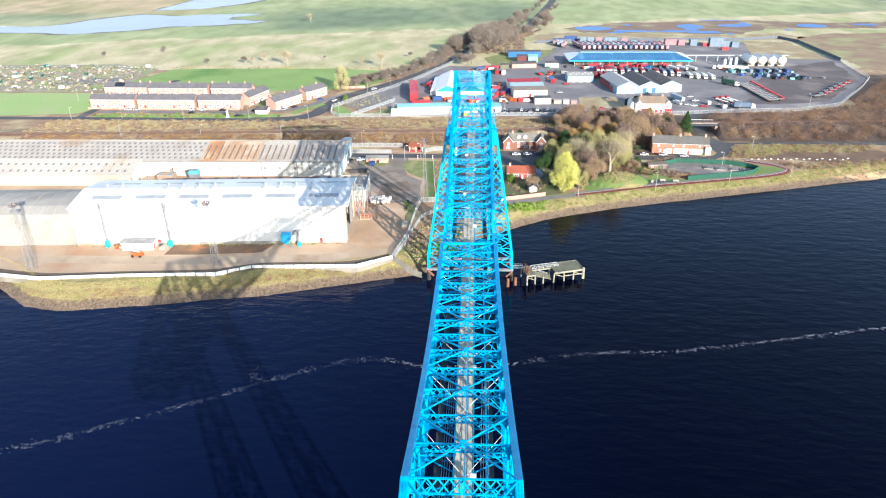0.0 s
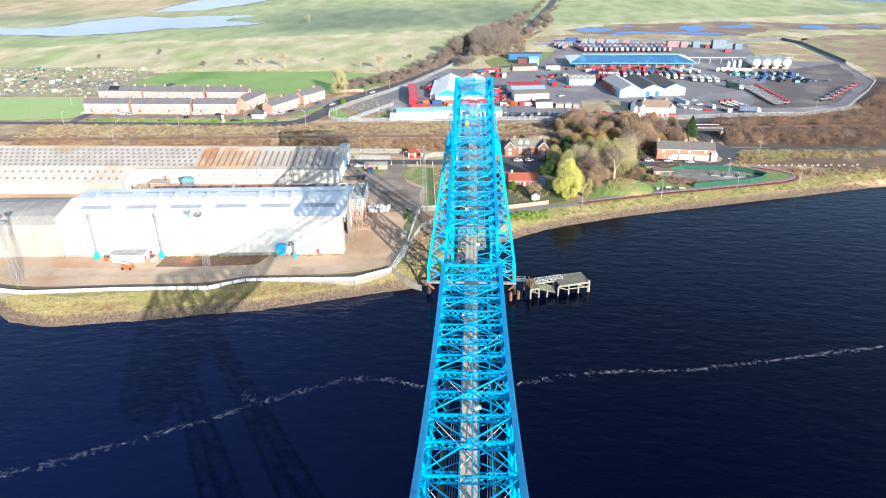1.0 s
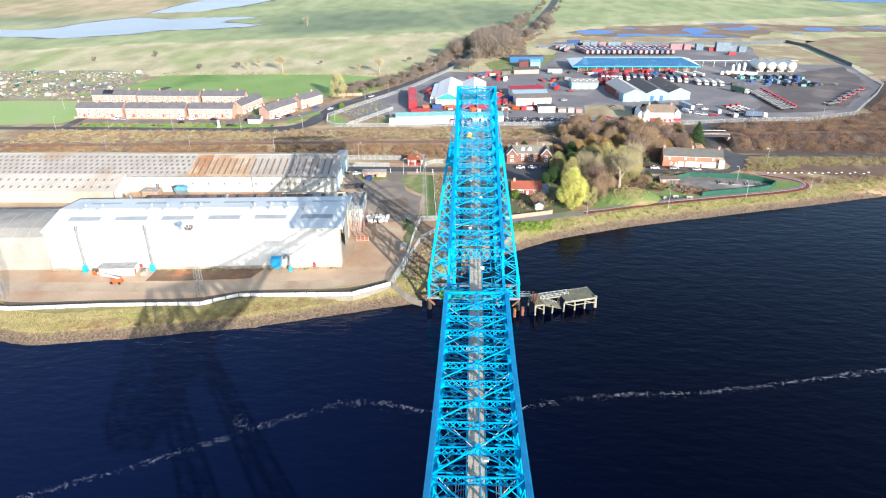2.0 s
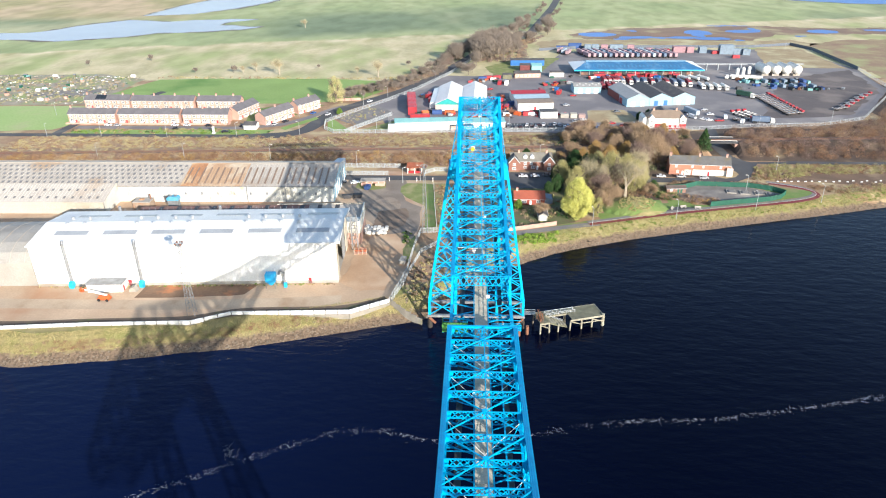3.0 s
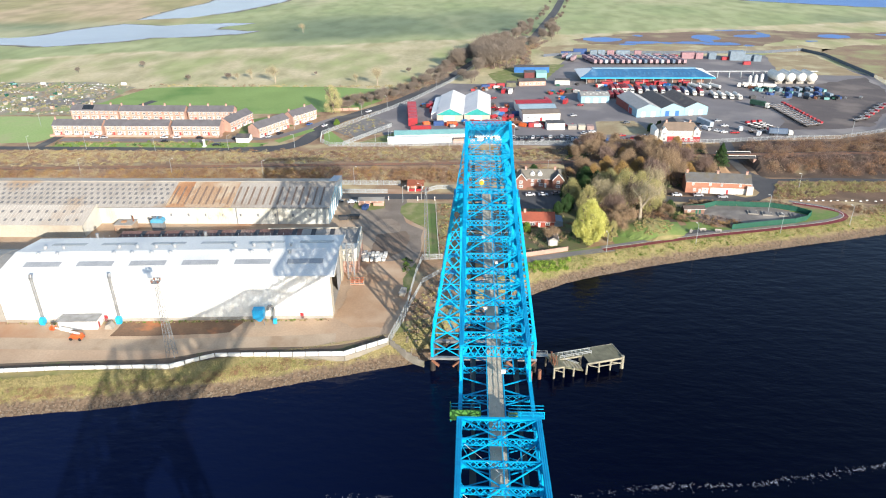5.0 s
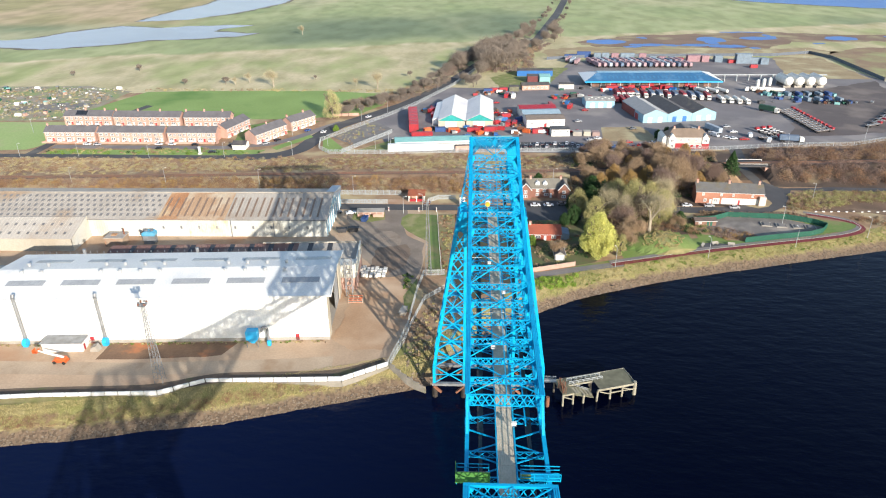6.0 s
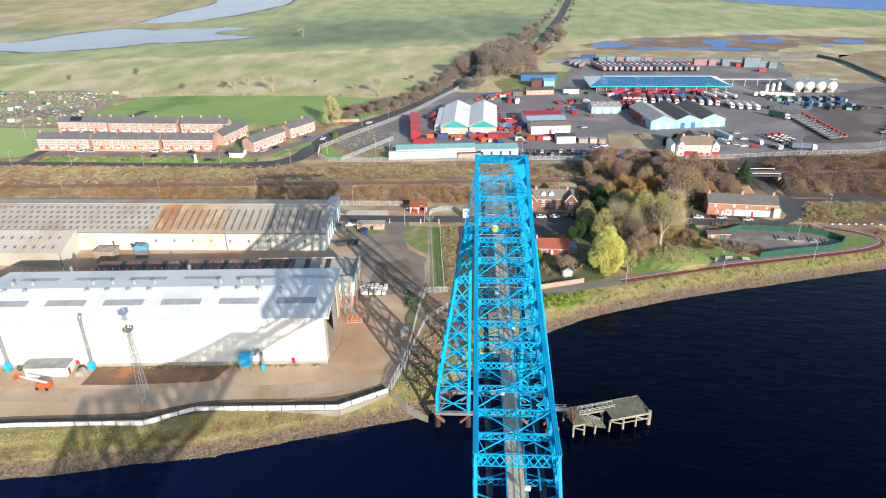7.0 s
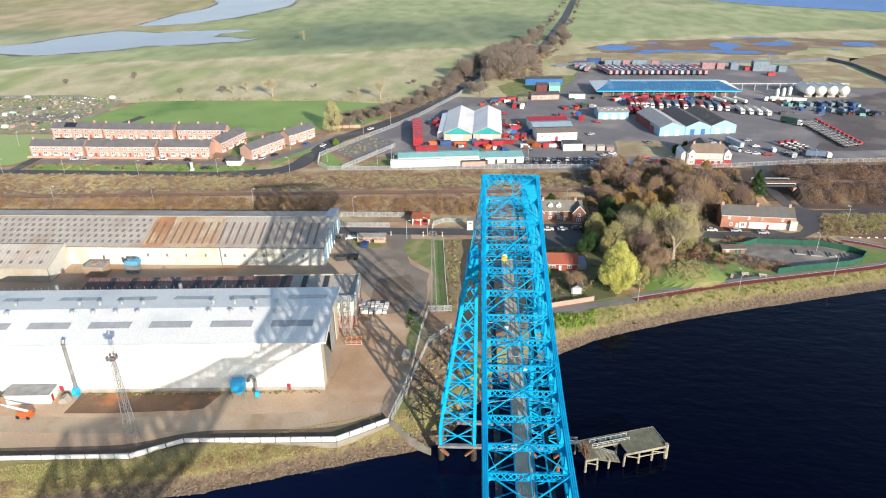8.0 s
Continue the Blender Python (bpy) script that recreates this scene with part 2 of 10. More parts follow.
def height(x, y):
    o = y - shore(x)
    z = float(np.interp(o, [-60, -20, -6, 0, 2, 5, 9, 12], [-9, -7, -5.2, -4.05, -3.3, -1.9, -0.4, 0.0]))
    if o > 1:
        z += 0.35 * noise.noise((x * 0.3, y * 0.3, 1)) * max(0, 1 - o / 12)
    d = abs(y - rail_y(x))
    if d < 24:
        lift = bank_top(x) * float(np.interp(d, [3.5, 5, 15, 22], [1, 0.95, 0.15, 0]))
        cut = min(1, max(0, (abs(x - 128.5) - 6) / 2.5))
        z += lift * cut
    if y > 290 and x > 255:
        z += 1.5 * min(1, (x - 255) / 60) * noise.noise((x * 0.02, y * 0.02, 0)) * min(1, max(0, (430 - y) / 60))
    m = math.hypot((x - 68) / 14, (y - 179) / 10)
    if m < 1:
        z += 3.4 * (1 - m * m)
    return z


def ground_mats():
    mats = []
    # bank: mud and stones at the water's edge, straw grass above, mixed by height and noise
    m = surface("river_bank", (0.36, 0.30, 0.135), (0.22, 0.185, 0.075), 0.95, 0.22, 1.8, 0.5, stain=(0.20, 0.20, 0.06), stain_scale=0.11, stain_at=0.48)
    nd, ln = m.node_tree.nodes, m.node_tree.links
    bs = nd["Principled BSDF"]
    old = bs.inputs["Base Color"].links[0].from_socket
    geo = nd.new("ShaderNodeNewGeometry")
    sep = nd.new("ShaderNodeSeparateXYZ")
    ln.new(geo.outputs["Position"], sep.inputs[0])
    nz = nd.new("ShaderNodeTexNoise")
    nz.inputs["Scale"].default_value, nz.inputs["Detail"].default_value = 0.5, 6
    ln.new(geo.outputs["Position"], nz.inputs["Vector"])
    add = nd.new("ShaderNodeMath")
    add.operation = "MULTIPLY_ADD"
    add.inputs[1].default_value = 2.4
    ln.new(nz.outputs["Fac"], add.inputs[0])
    ln.new(sep.outputs["Z"], add.inputs[2])
    mr = nd.new("ShaderNodeMapRange")
    mr.inputs["From Min"].default_value, mr.inputs["From Max"].default_value = -1.55, -0.45
    ln.new(add.outputs[0], mr.inputs["Value"])
    vor = nd.new("ShaderNodeTexVoronoi")
    vor.inputs["Scale"].default_value = 1.7
    ln.new(geo.outputs["Position"], vor.inputs["Vector"])
    stones = nd.new("ShaderNodeMix")
    stones.data_type = "RGBA"
    stones.inputs[6].default_value, stones.inputs[7].default_value = (0.065, 0.043, 0.028, 1), (0.215, 0.15, 0.095, 1)
    ln.new(vor.outputs["Color"], stones.inputs[0])
    mx = nd.new("ShaderNodeMix")
    mx.data_type = "RGBA"
    ln.new(mr.outputs[0], mx.inputs[0])
    ln.new(stones.outputs[2], mx.inputs[6])
    ln.new(old, mx.inputs[7])
    ln.new(mx.outputs[2], bs.inputs["Base Color"])
    mats.append(m)
    mats.append(surface("rough_brown_grass", (0.38, 0.245, 0.14), (0.25, 0.15, 0.085), 0.95, 0.14, 1.0, 0.25, stain=(0.42, 0.33, 0.18), stain_scale=0.06, stain_at=0.5))
    # pasture: straw belt near the houses, green beyond, blurred into each other, with streaks and cloud shadows painted
    # as dark sweeps
    m = surface("pasture", (0.60, 0.52, 0.33), (0.47, 0.41, 0.23), 0.95, 0.07, 0.35, 0.12, stain=(0.33, 0.36, 0.15), stain_scale=0.022, stain_at=0.45, stretch=(1.0, 0.55, 1.0), stain_soft=0.2)
    nd, ln = m.node_tree.nodes, m.node_tree.links
    bs = nd["Principled BSDF"]
    straw = bs.inputs["Base Color"].links[0].from_socket

    def node(kind, **vals):
        n = nd.new(kind)
        for k, v in vals.items():
            n.inputs[k].default_value = v
        return n

    geo = node("ShaderNodeNewGeometry")
    mp = node("ShaderNodeMapping", Scale=(1.0, 0.5, 1.0))
    ln.new(geo.outputs["Position"], mp.inputs["Vector"])
    sep = node("ShaderNodeSeparateXYZ")
    ln.new(geo.outputs["Position"], sep.inputs[0])

    def field(sc, det, lo, hi):
        n = node("ShaderNodeTexNoise", Scale=sc, Detail=det)
        ln.new(mp.outputs[0], n.inputs["Vector"])
        r = nd.new("ShaderNodeMapRange")
        r.inputs["From Min"].default_value, r.inputs["From Max"].default_value = lo, hi
        ln.new(n.outputs["Fac"], r.inputs["Value"])
        return n.outputs["Fac"], r.outputs[0]

    def blend(f, a, b):
        x = nd.new("ShaderNodeMix")
        x.data_type = "RGBA"
        ln.new(f, x.inputs[0])
        for sock, v in ((x.inputs[6], a), (x.inputs[7], b)):
            if isinstance(v, tuple):
                sock.default_value = (*v, 1)
            else:
                ln.new(v, sock)
        return x.outputs[2]

    green = blend(field(0.012, 6, 0.36, 0.64)[1], (0.27, 0.325, 0.145), (0.375, 0.395, 0.205))
    green = blend(field(0.06, 8, 0.46, 0.70)[1], green, (0.29, 0.33, 0.145))
    green = blend(field(0.0045, 6, 0.53, 0.66)[1], green, (0.50, 0.45, 0.28))
    # dark green sweeps stand in for cloud shadows
    green = blend(field(0.0042, 3, 0.52, 0.68)[1], green, (0.19, 0.235, 0.125))
    off = nd.new("ShaderNodeMath")
    off.operation = "MULTIPLY_ADD"
    off.inputs[1].default_value, off.inputs[2].default_value = -0.262, -690.0
    ln.new(sep.outputs["X"], off.inputs[0])
    dist = nd.new("ShaderNodeMath")
    dist.operation = "ADD"
    ln.new(off.outputs[0], dist.inputs[0])
    ln.new(sep.outputs["Y"], dist.inputs[1])
    wob = nd.new("ShaderNodeMath")
    wob.operation = "MULTIPLY_ADD"
    wob.inputs[1].default_value = 60.0
    ln.new(field(0.02, 5, 0, 1)[0], wob.inputs[0])
    ln.new(dist.outputs[0], wob.inputs[2])
    edge = nd.new("ShaderNodeMapRange")
    edge.inputs["From Min"].default_value, edge.inputs["From Max"].default_value = -4.0, 8.0
    ln.new(wob.outputs[0], edge.inputs["Value"])
    # bleached grass along the old field edge, brown heath in the far west
    rim = nd.new("ShaderNodeMapRange")
    rim.inputs["From Min"].default_value, rim.inputs["From Max"].default_value = -46.0, -2.0
    ln.new(wob.outputs[0], rim.inputs["Value"])
    straw = blend(rim.outputs[0], straw, blend(field(0.05, 5, 0.35, 0.65)[1], (0.62, 0.53, 0.36), (0.40, 0.35, 0.18)))
    heath = nd.new("ShaderNodeMath")
    heath.operation = "MULTIPLY_ADD"
    heath.inputs[1].default_value, heath.inputs[2].default_value = -1.0, -330.0
    ln.new(sep.outputs["X"], heath.inputs[0])
    far = nd.new("ShaderNodeMath")
    far.operation = "MINIMUM"
    ln.new(heath.outputs[0], far.inputs[0])
    back = nd.new("ShaderNodeMath")
    back.inputs[1].default_value = -750.0
    ln.new(sep.outputs["Y"], back.inputs[0])
    ln.new(back.outputs[0], far.inputs[1])
    hr = nd.new("ShaderNodeMapRange")
    hr.inputs["From Min"].default_value, hr.inputs["From Max"].default_value = 0.0, 60.0
    ln.new(far.outputs[0], hr.inputs["Value"])
    green = blend(hr.outputs[0], green, blend(field(0.012, 5, 0.4, 0.6)[1], (0.47, 0.36, 0.22), (0.34, 0.30, 0.14)))
    def span(sock, lo, hi):
        r = nd.new("ShaderNodeMapRange")
        r.interpolation_type = "SMOOTHSTEP"
        r.inputs["From Min"].default_value, r.inputs["From Max"].default_value = lo, hi
        ln.new(sock, r.inputs["Value"])
        return r.outputs[0]

    def times(a, b):
        t = nd.new("ShaderNodeMath")
        t.operation = "MULTIPLY"
        ln.new(a, t.inputs[0])
        ln.new(b, t.inputs[1])
        return t.outputs[0]

    # broad cloud shadow painted into the green as a dark band
    cloud_shade = times(times(span(wob.outputs[0], 0.0, 60.0), span(wob.outputs[0], 300.0, 150.0)), times(span(sep.outputs["X"], -330.0, -170.0), span(sep.outputs["X"], 120.0, 40.0)))
    green = blend(times(cloud_shade, field(0.007, 4, 0.25, 0.55)[1]), green, (0.155, 0.20, 0.11))
    worn = blend(edge.outputs[0], straw, green)
    mott = nd.new("ShaderNodeMix")
    mott.data_type, mott.blend_type = "RGBA", "MULTIPLY"
    mott.inputs[0].default_value = 1.0
    ln.new(worn, mott.inputs[6])
    ln.new(blend(field(0.045, 9, 0.36, 0.6)[1], (0.80, 0.80, 0.72), (1.06, 1.03, 1.0)), mott.inputs[7])
    ln.new(mott.outputs[2], bs.inputs["Base Color"])
    mats.append(m)
    mats.append(LAWN)
    mats.append(surface("scrub_floor", (0.10, 0.066, 0.045), (0.065, 0.044, 0.033), 0.95, 0.12, 1.2, 0.5, stain=(0.17, 0.125, 0.07), stain_scale=0.07, stain_at=0.55))
    return mats


def spaced(lo, hi, step, far, grow):
    out, v, s = [], lo, step
    while v < hi:
        out.append(v)
        v += step
    out.append(hi)
    while out[-1] < far:
        s *= grow
        out.append(out[-1] + s)
    return out


gx = [-v for v in reversed(spaced(0, 330, 3.0, 3600, 1.22))][:-1] + spaced(0, 330, 3.0, 3600, 1.22)
go = [-60, -30, -12, -6, -3, -1, 0.5, 2, 3.5, 5, 7, 9, 12] + spaced(16, 215, 3.0, 4700, 1.10)
g = Shape()
for x in gx:
    sx = shore(x)
    for o in go:
        # rows follow the shore near it and run level further inland
        k = min(1, max(0, (o - 12) / 60))
        y = sx * (1 - k) + 120 * k + o
        g.v.append((x, y, height(x, y)))
ny = len(go)
for i in range(len(gx) - 1):
    for j in range(ny - 1):
        a = i * ny + j
        g.f.append((a, a + ny, a + ny + 1, a + 1))
        cx, cy = g.v[a][0] + 1.5, (g.v[a][1] + g.v[a + 1][1]) / 2
        line = 430 + 10 * noise.noise((cx * 0.02, 0, 0)) + (0 if cx < -40 else 8)
        g.s.append(0 if go[j] < 14 else 3 if math.hypot((cx - 68) / 16, (cy - 179) / 12) < 1 or (14 <= go[j] < 18 and cx > 14) else 4 if (cx > 42 and 176 < cy < 295 and cx < 134 and (cx < 118 or cy > 250) and not (cy < 200 and cx > 80) and not (85 < cx and cy < 218)) or (cx > 134 and 241 < cy < 300) or (cx > 250 and 240 < cy < 420) else 1 if cy < line else 2)
ground = tagged(new("ground", g.mesh("ground", ground_mats())), "river bank, rough brown grass and wide green pasture", "ground", kind="structure")


def water_mat(name, deep, rough, wave, strength, spec=0.5, tint=(1, 1, 1), west_sheen=None):
    mat = bpy.data.materials.new(name)
    mat.use_nodes = True
    nd, ln = mat.node_tree.nodes, mat.node_tree.links
    bs = nd["Principled BSDF"]
    bs.inputs["Roughness"].default_value, bs.inputs["IOR"].default_value = rough, 1.33
    bs.inputs["Specular IOR Level"].default_value = spec
    bs.inputs["Specular Tint"].default_value = (*tint, 1)
    geo = nd.new("ShaderNodeNewGeometry")
    mp = nd.new("ShaderNodeMapping")
    mp.inputs["Scale"].default_value, mp.inputs["Rotation"].default_value = (0.45, 1.0, 1.0), (0, 0, 0.3)
    ln.new(geo.outputs["Position"], mp.inputs["Vector"])
    last = None
    for sc, st in ((wave, strength), (wave * 4.5, strength * 0.6)):
        n = nd.new("ShaderNodeTexNoise")
        n.inputs["Scale"].default_value, n.inputs["Detail"].default_value = sc, 3
        ln.new(mp.outputs[0], n.inputs["Vector"])
        b = nd.new("ShaderNodeBump")
        b.inputs["Strength"].default_value, b.inputs["Distance"].default_value = st, 0.25 / sc * 0.4
        ln.new(n.outputs["Fac"], b.inputs["Height"])
        if last:
            ln.new(last, b.inputs["Normal"])
        last = b.outputs[0]
    ln.new(last, bs.inputs["Normal"])
    big = nd.new("ShaderNodeTexNoise")
    big.inputs["Scale"].default_value = 0.012
    ln.new(geo.outputs["Position"], big.inputs["Vector"])
    mx = nd.new("ShaderNodeMix")
    mx.data_type = "RGBA"
    mx.inputs[6].default_value, mx.inputs[7].default_value = (*deep, 1), (*[c * 0.7 for c in deep], 1)
    ln.new(big.outputs["Fac"], mx.inputs[0])
    body = mx.outputs[2]
    if west_sheen:                     # light on the western reach painted in: base colour pales there
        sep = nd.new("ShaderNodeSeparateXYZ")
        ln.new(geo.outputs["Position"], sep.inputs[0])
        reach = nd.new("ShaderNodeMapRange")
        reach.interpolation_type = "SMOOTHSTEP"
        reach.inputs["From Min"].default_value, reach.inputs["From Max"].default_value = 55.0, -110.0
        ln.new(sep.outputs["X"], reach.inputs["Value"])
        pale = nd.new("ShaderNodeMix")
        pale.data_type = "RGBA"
        pale.inputs[7].default_value = (*west_sheen, 1)
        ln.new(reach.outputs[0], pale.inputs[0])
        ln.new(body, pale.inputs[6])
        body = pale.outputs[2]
    ln.new(body, bs.inputs["Base Color"])
    return mat


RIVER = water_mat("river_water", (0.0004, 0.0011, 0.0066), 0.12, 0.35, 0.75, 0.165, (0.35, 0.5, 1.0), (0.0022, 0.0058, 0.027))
# far lakes and pools: the sky's tone is put into the base colour
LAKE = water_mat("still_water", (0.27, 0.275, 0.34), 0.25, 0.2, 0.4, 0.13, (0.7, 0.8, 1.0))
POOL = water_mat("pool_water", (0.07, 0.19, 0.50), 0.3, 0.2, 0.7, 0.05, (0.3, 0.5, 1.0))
s = Shape()
s.add([(-3600, -3000, WATER_Z), (3600, -3000, WATER_Z), (3600, 420, WATER_Z), (-3600, 420, WATER_Z)], [(0, 1, 2, 3)])
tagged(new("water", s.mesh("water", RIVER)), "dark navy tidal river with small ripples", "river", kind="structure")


def patch(name, outline, mat, label, category, z=0.05, rough_edge=1.0, step=4.0, kind="structure"):
    """A flat piece of ground with an uneven edge, lying on the sheet."""
    pts = []
    n = len(outline)
    for i in range(n):
        a, b = Vector((*outline[i], 0)), Vector((*outline[(i + 1) % n], 0))
        k = max(1, int((b - a).length / step))
        for j in range(k):
            p = a.lerp(b, j / k)
            q = noise.noise_vector((p.x * 0.13, p.y * 0.13, z * 7)) + 0.5 * noise.noise_vector((p.x * 0.4, p.y * 0.4, z * 7))
            pts.append((p.x + q.x * rough_edge, p.y + q.y * rough_edge, z))
    bm = bmesh.new()
    f = bm.faces.new([bm.verts.new(p) for p in pts])
    if f.normal.z < 0 or f.calc_area() and (f.normal_update() or f.normal.z < 0):
        f.normal_flip()
    bmesh.ops.triangulate(bm, faces=[f])
    me = bpy.data.meshes.new(name)
    bm.to_mesh(me)
    bm.free()
    me.materials.append(mat)
    return tagged(new(name, me), label, category, kind=kind)


def ribbon_shape(line, width, z, thick=0.0, follow=False, step=3.0):
    """A strip of that width along a line."""
    pts = []
    for a, b in zip(line, line[1:]):
        a, b = Vector((*a, 0)), Vector((*b, 0))
        k = max(1, int((b - a).length / step))
        pts += [a.lerp(b, j / k) for j in range(k)]
    pts.append(Vector((*line[-1], 0)))
    for _ in range(6):
        pts = [pts[0]] + [(pts[i - 1] + pts[i] * 2 + pts[i + 1]) / 4 for i in range(1, len(pts) - 1)] + [pts[-1]]
    sh, n = Shape(), len(pts)
    for i, p in enumerate(pts):
        d = (pts[min(n - 1, i + 1)] - pts[max(0, i - 1)]).normalized()
        q = Vector((-d.y, d.x, 0)) * width / 2
        for e in (p + q, p - q):
            sh.v.append((e.x, e.y, z + (height(e.x, e.y) if follow else 0)))
    for i in range(n - 1):
        sh.f.append((2 * i, 2 * i + 1, 2 * i + 3, 2 * i + 2))
        sh.s.append(0)
    return sh


def ribbon(name, line, width, mat, label, category, z=0.08, follow=False):
    return tagged(new(name, ribbon_shape(line, width, z, follow=follow).mesh(name, mat)), label, category, kind="structure")


# far water
LAKEMUD = surface("dark_wet_mud", (0.13, 0.11, 0.085), (0.19, 0.16, 0.10), 0.8, 0.04, 0.5, 0.1)
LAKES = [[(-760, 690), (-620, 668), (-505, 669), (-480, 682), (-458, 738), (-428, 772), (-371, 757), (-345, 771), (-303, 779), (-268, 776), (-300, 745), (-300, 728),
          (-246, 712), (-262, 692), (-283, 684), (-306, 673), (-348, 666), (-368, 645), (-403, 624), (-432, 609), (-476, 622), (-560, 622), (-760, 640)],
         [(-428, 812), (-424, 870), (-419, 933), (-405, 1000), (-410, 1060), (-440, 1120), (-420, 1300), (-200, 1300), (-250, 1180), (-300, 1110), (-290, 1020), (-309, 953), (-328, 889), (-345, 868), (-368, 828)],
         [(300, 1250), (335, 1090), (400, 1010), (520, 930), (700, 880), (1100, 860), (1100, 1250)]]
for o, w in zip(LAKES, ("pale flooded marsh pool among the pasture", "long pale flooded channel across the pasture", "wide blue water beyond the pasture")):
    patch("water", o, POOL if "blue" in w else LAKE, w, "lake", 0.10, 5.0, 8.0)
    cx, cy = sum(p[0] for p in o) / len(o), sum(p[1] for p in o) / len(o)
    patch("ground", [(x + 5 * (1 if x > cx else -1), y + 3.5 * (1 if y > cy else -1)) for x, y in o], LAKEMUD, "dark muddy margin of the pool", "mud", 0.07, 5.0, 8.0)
patch("ground", [(96, 651), (128, 672), (167, 694), (215, 700), (260, 707), (311, 713), (350, 704), (392, 692), (470, 700), (520, 680), (470, 655), (380, 650), (313, 648), (269, 610), (188, 615), (133, 621), (108, 622)], MUD,
      "brown mudflat with shallow blue pools", "mudflat", 0.06, 6.0, 6.0)
POOLZ = 0.10
for cx, cy, rx, ry in ((129, 652, 19, 15), (166, 633, 18, 8), (187, 631, 10, 5), (237, 665, 14, 17), (211, 631, 17, 7), (232, 646, 6, 14), (285, 672, 19, 11), (302, 682, 5, 16), (240, 624, 18, 8), (369, 670, 15, 14),
                       (262, 614, 5, 5), (170, 676, 5, 6), (284, 713, 24, 4), (333, 640, 6, 4), (430, 678, 14, 6), (150, 622, 9, 4)):
    POOLZ += 0.006
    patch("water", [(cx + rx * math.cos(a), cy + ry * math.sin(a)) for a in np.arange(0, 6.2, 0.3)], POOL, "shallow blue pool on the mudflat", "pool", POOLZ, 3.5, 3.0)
patch("ground", [(-262, 378), (-245, 430), (-193, 434), (-114, 434), (-57, 424), (-66, 392), (-80, 366), (-120, 356), (-200, 354), (-240, 358)], GRASS,
      "bright green mown playing field", "field", 0.06, 0.8)
patch("ground", [(-420, 300), (-420, 346), (-300, 347), (-262, 348), (-248, 340), (-238, 320), (-252, 292), (-300, 286)], surface("pale_grass", (0.30, 0.42, 0.13), (0.36, 0.43, 0.165), 0.95, 0.03, 0.8, 0.2, stain=(0.36, 0.34, 0.18), stain_scale=0.03), "green grass field beside the houses", "grass", 0.05, 1.0)
patch("ground", [(-256, 316), (-256, 341), (-152, 339), (-150, 316)], LAWN, "green back gardens between the terraces", "gardens", 0.05, 0.6)
patch("ground", [(-140, 306), (-146, 340), (-128, 352), (-100, 352), (-112, 330), (-128, 304)], LAWN, "green gardens behind the corner terrace", "gardens", 0.05, 0.6)
patch("ground", [(-240, 283), (-236, 292), (-140, 293), (-118, 293), (-122, 284)], GRASS, "green grass verge in front of the terraces", "grass", 0.05, 0.6)
# roads and yards
MAIN = [(-135, 280), (-112, 281), (-99, 292), (-94, 320), (-88, 340), (-74, 360), (-50, 396), (-25, 456), (5, 552), (61, 668), (84, 780), (106, 888), (142, 1092), (200, 1400)]
DRY = surface("dry_brown_grass", (0.40, 0.31, 0.17), (0.30, 0.215, 0.115), 0.95, 0.08, 0.8, 0.2, stain=(0.44, 0.38, 0.22), stain_scale=0.05, stain_at=0.5)
HEATH = surface("brown_heath", (0.25, 0.15, 0.10), (0.33, 0.25, 0.13), 0.95, 0.05, 0.6, 0.3, stain=(0.30, 0.30, 0.13), stain_scale=0.03, stain_at=0.52)
patch("ground", [(62, 572), (60, 606), (96, 622), (133, 618), (188, 612), (269, 606), (312, 618), (330, 590), (304, 574), (262, 576), (110, 574)], DRY, "dry brown grass between the yard and the mudflat", "grass", 0.055, 4.0, 5.0)
patch("ground", [(310, 440), (314, 560), (322, 592), (352, 612), (420, 622), (520, 600), (560, 480), (470, 420), (360, 410)], HEATH, "brown heathy ground beyond the boundary fence", "heath", 0.055, 5.0, 6.0)
ribbon("road", MAIN, 10.0, ASPH, "dark asphalt main road running north through the fields", "road", 0.11)
ribbon("road", [(-320, 281), (-230, 281), (-135, 280), (-104, 287)], 6.0, ASPH, "asphalt road beside the railway bank", "road", 0.09)
ribbon("road", [(-245, 282), (-244, 310), (-238, 345), (-225, 390)], 6.0, ASPH, "asphalt side road at the end of the terraces", "road", 0.10)
ribbon("road", [(-240, 297), (-180, 297), (-140, 297), (-118, 303), (-104, 320), (-95, 338), (-86, 350)], 5.5, ASPHY, "grey access road in front of the terraces", "road", 0.09)
patch("ground", [(-112, 293), (-116, 297), (-100, 322), (-97, 318)], GRASS, "grass strip between the roads", "grass", 0.13, 0.3)
patch("ground", [(-86, 291), (-90, 310), (-88, 318), (-72, 290)], GRASS, "grass corner beside the fence", "grass", 0.13, 0.3)
patch("road", [(-47, 290), (-8, 293), (60, 289), (165, 304), (235, 320), (292, 400), (306, 470), (292, 566), (80, 548), (46, 455), (24, 445), (-4, 445),
               (-22, 446), (-48, 398), (-70, 352), (-66, 340)], ASPHY, "worn grey asphalt haulage yard", "yard", 0.06, 0.8)
patch("ground", [(-86, 318), (-66, 352), (-52, 334), (-54, 318), (-70, 300)], GRAVEL, "fenced plot of rough grey gravel", "plot", 0.10, 0.8)
patch("ground", [(-67, 294), (-50, 314), (-47, 314), (-47, 293)], OLIVEG, "small grass plot beside the hall", "grass", 0.10, 0.5)
patch("ground", [(68, 312), (72, 340), (96, 342), (100, 320), (97, 312)], DRY, "rough brown grass beside the white house", "grass", 0.10, 0.8)
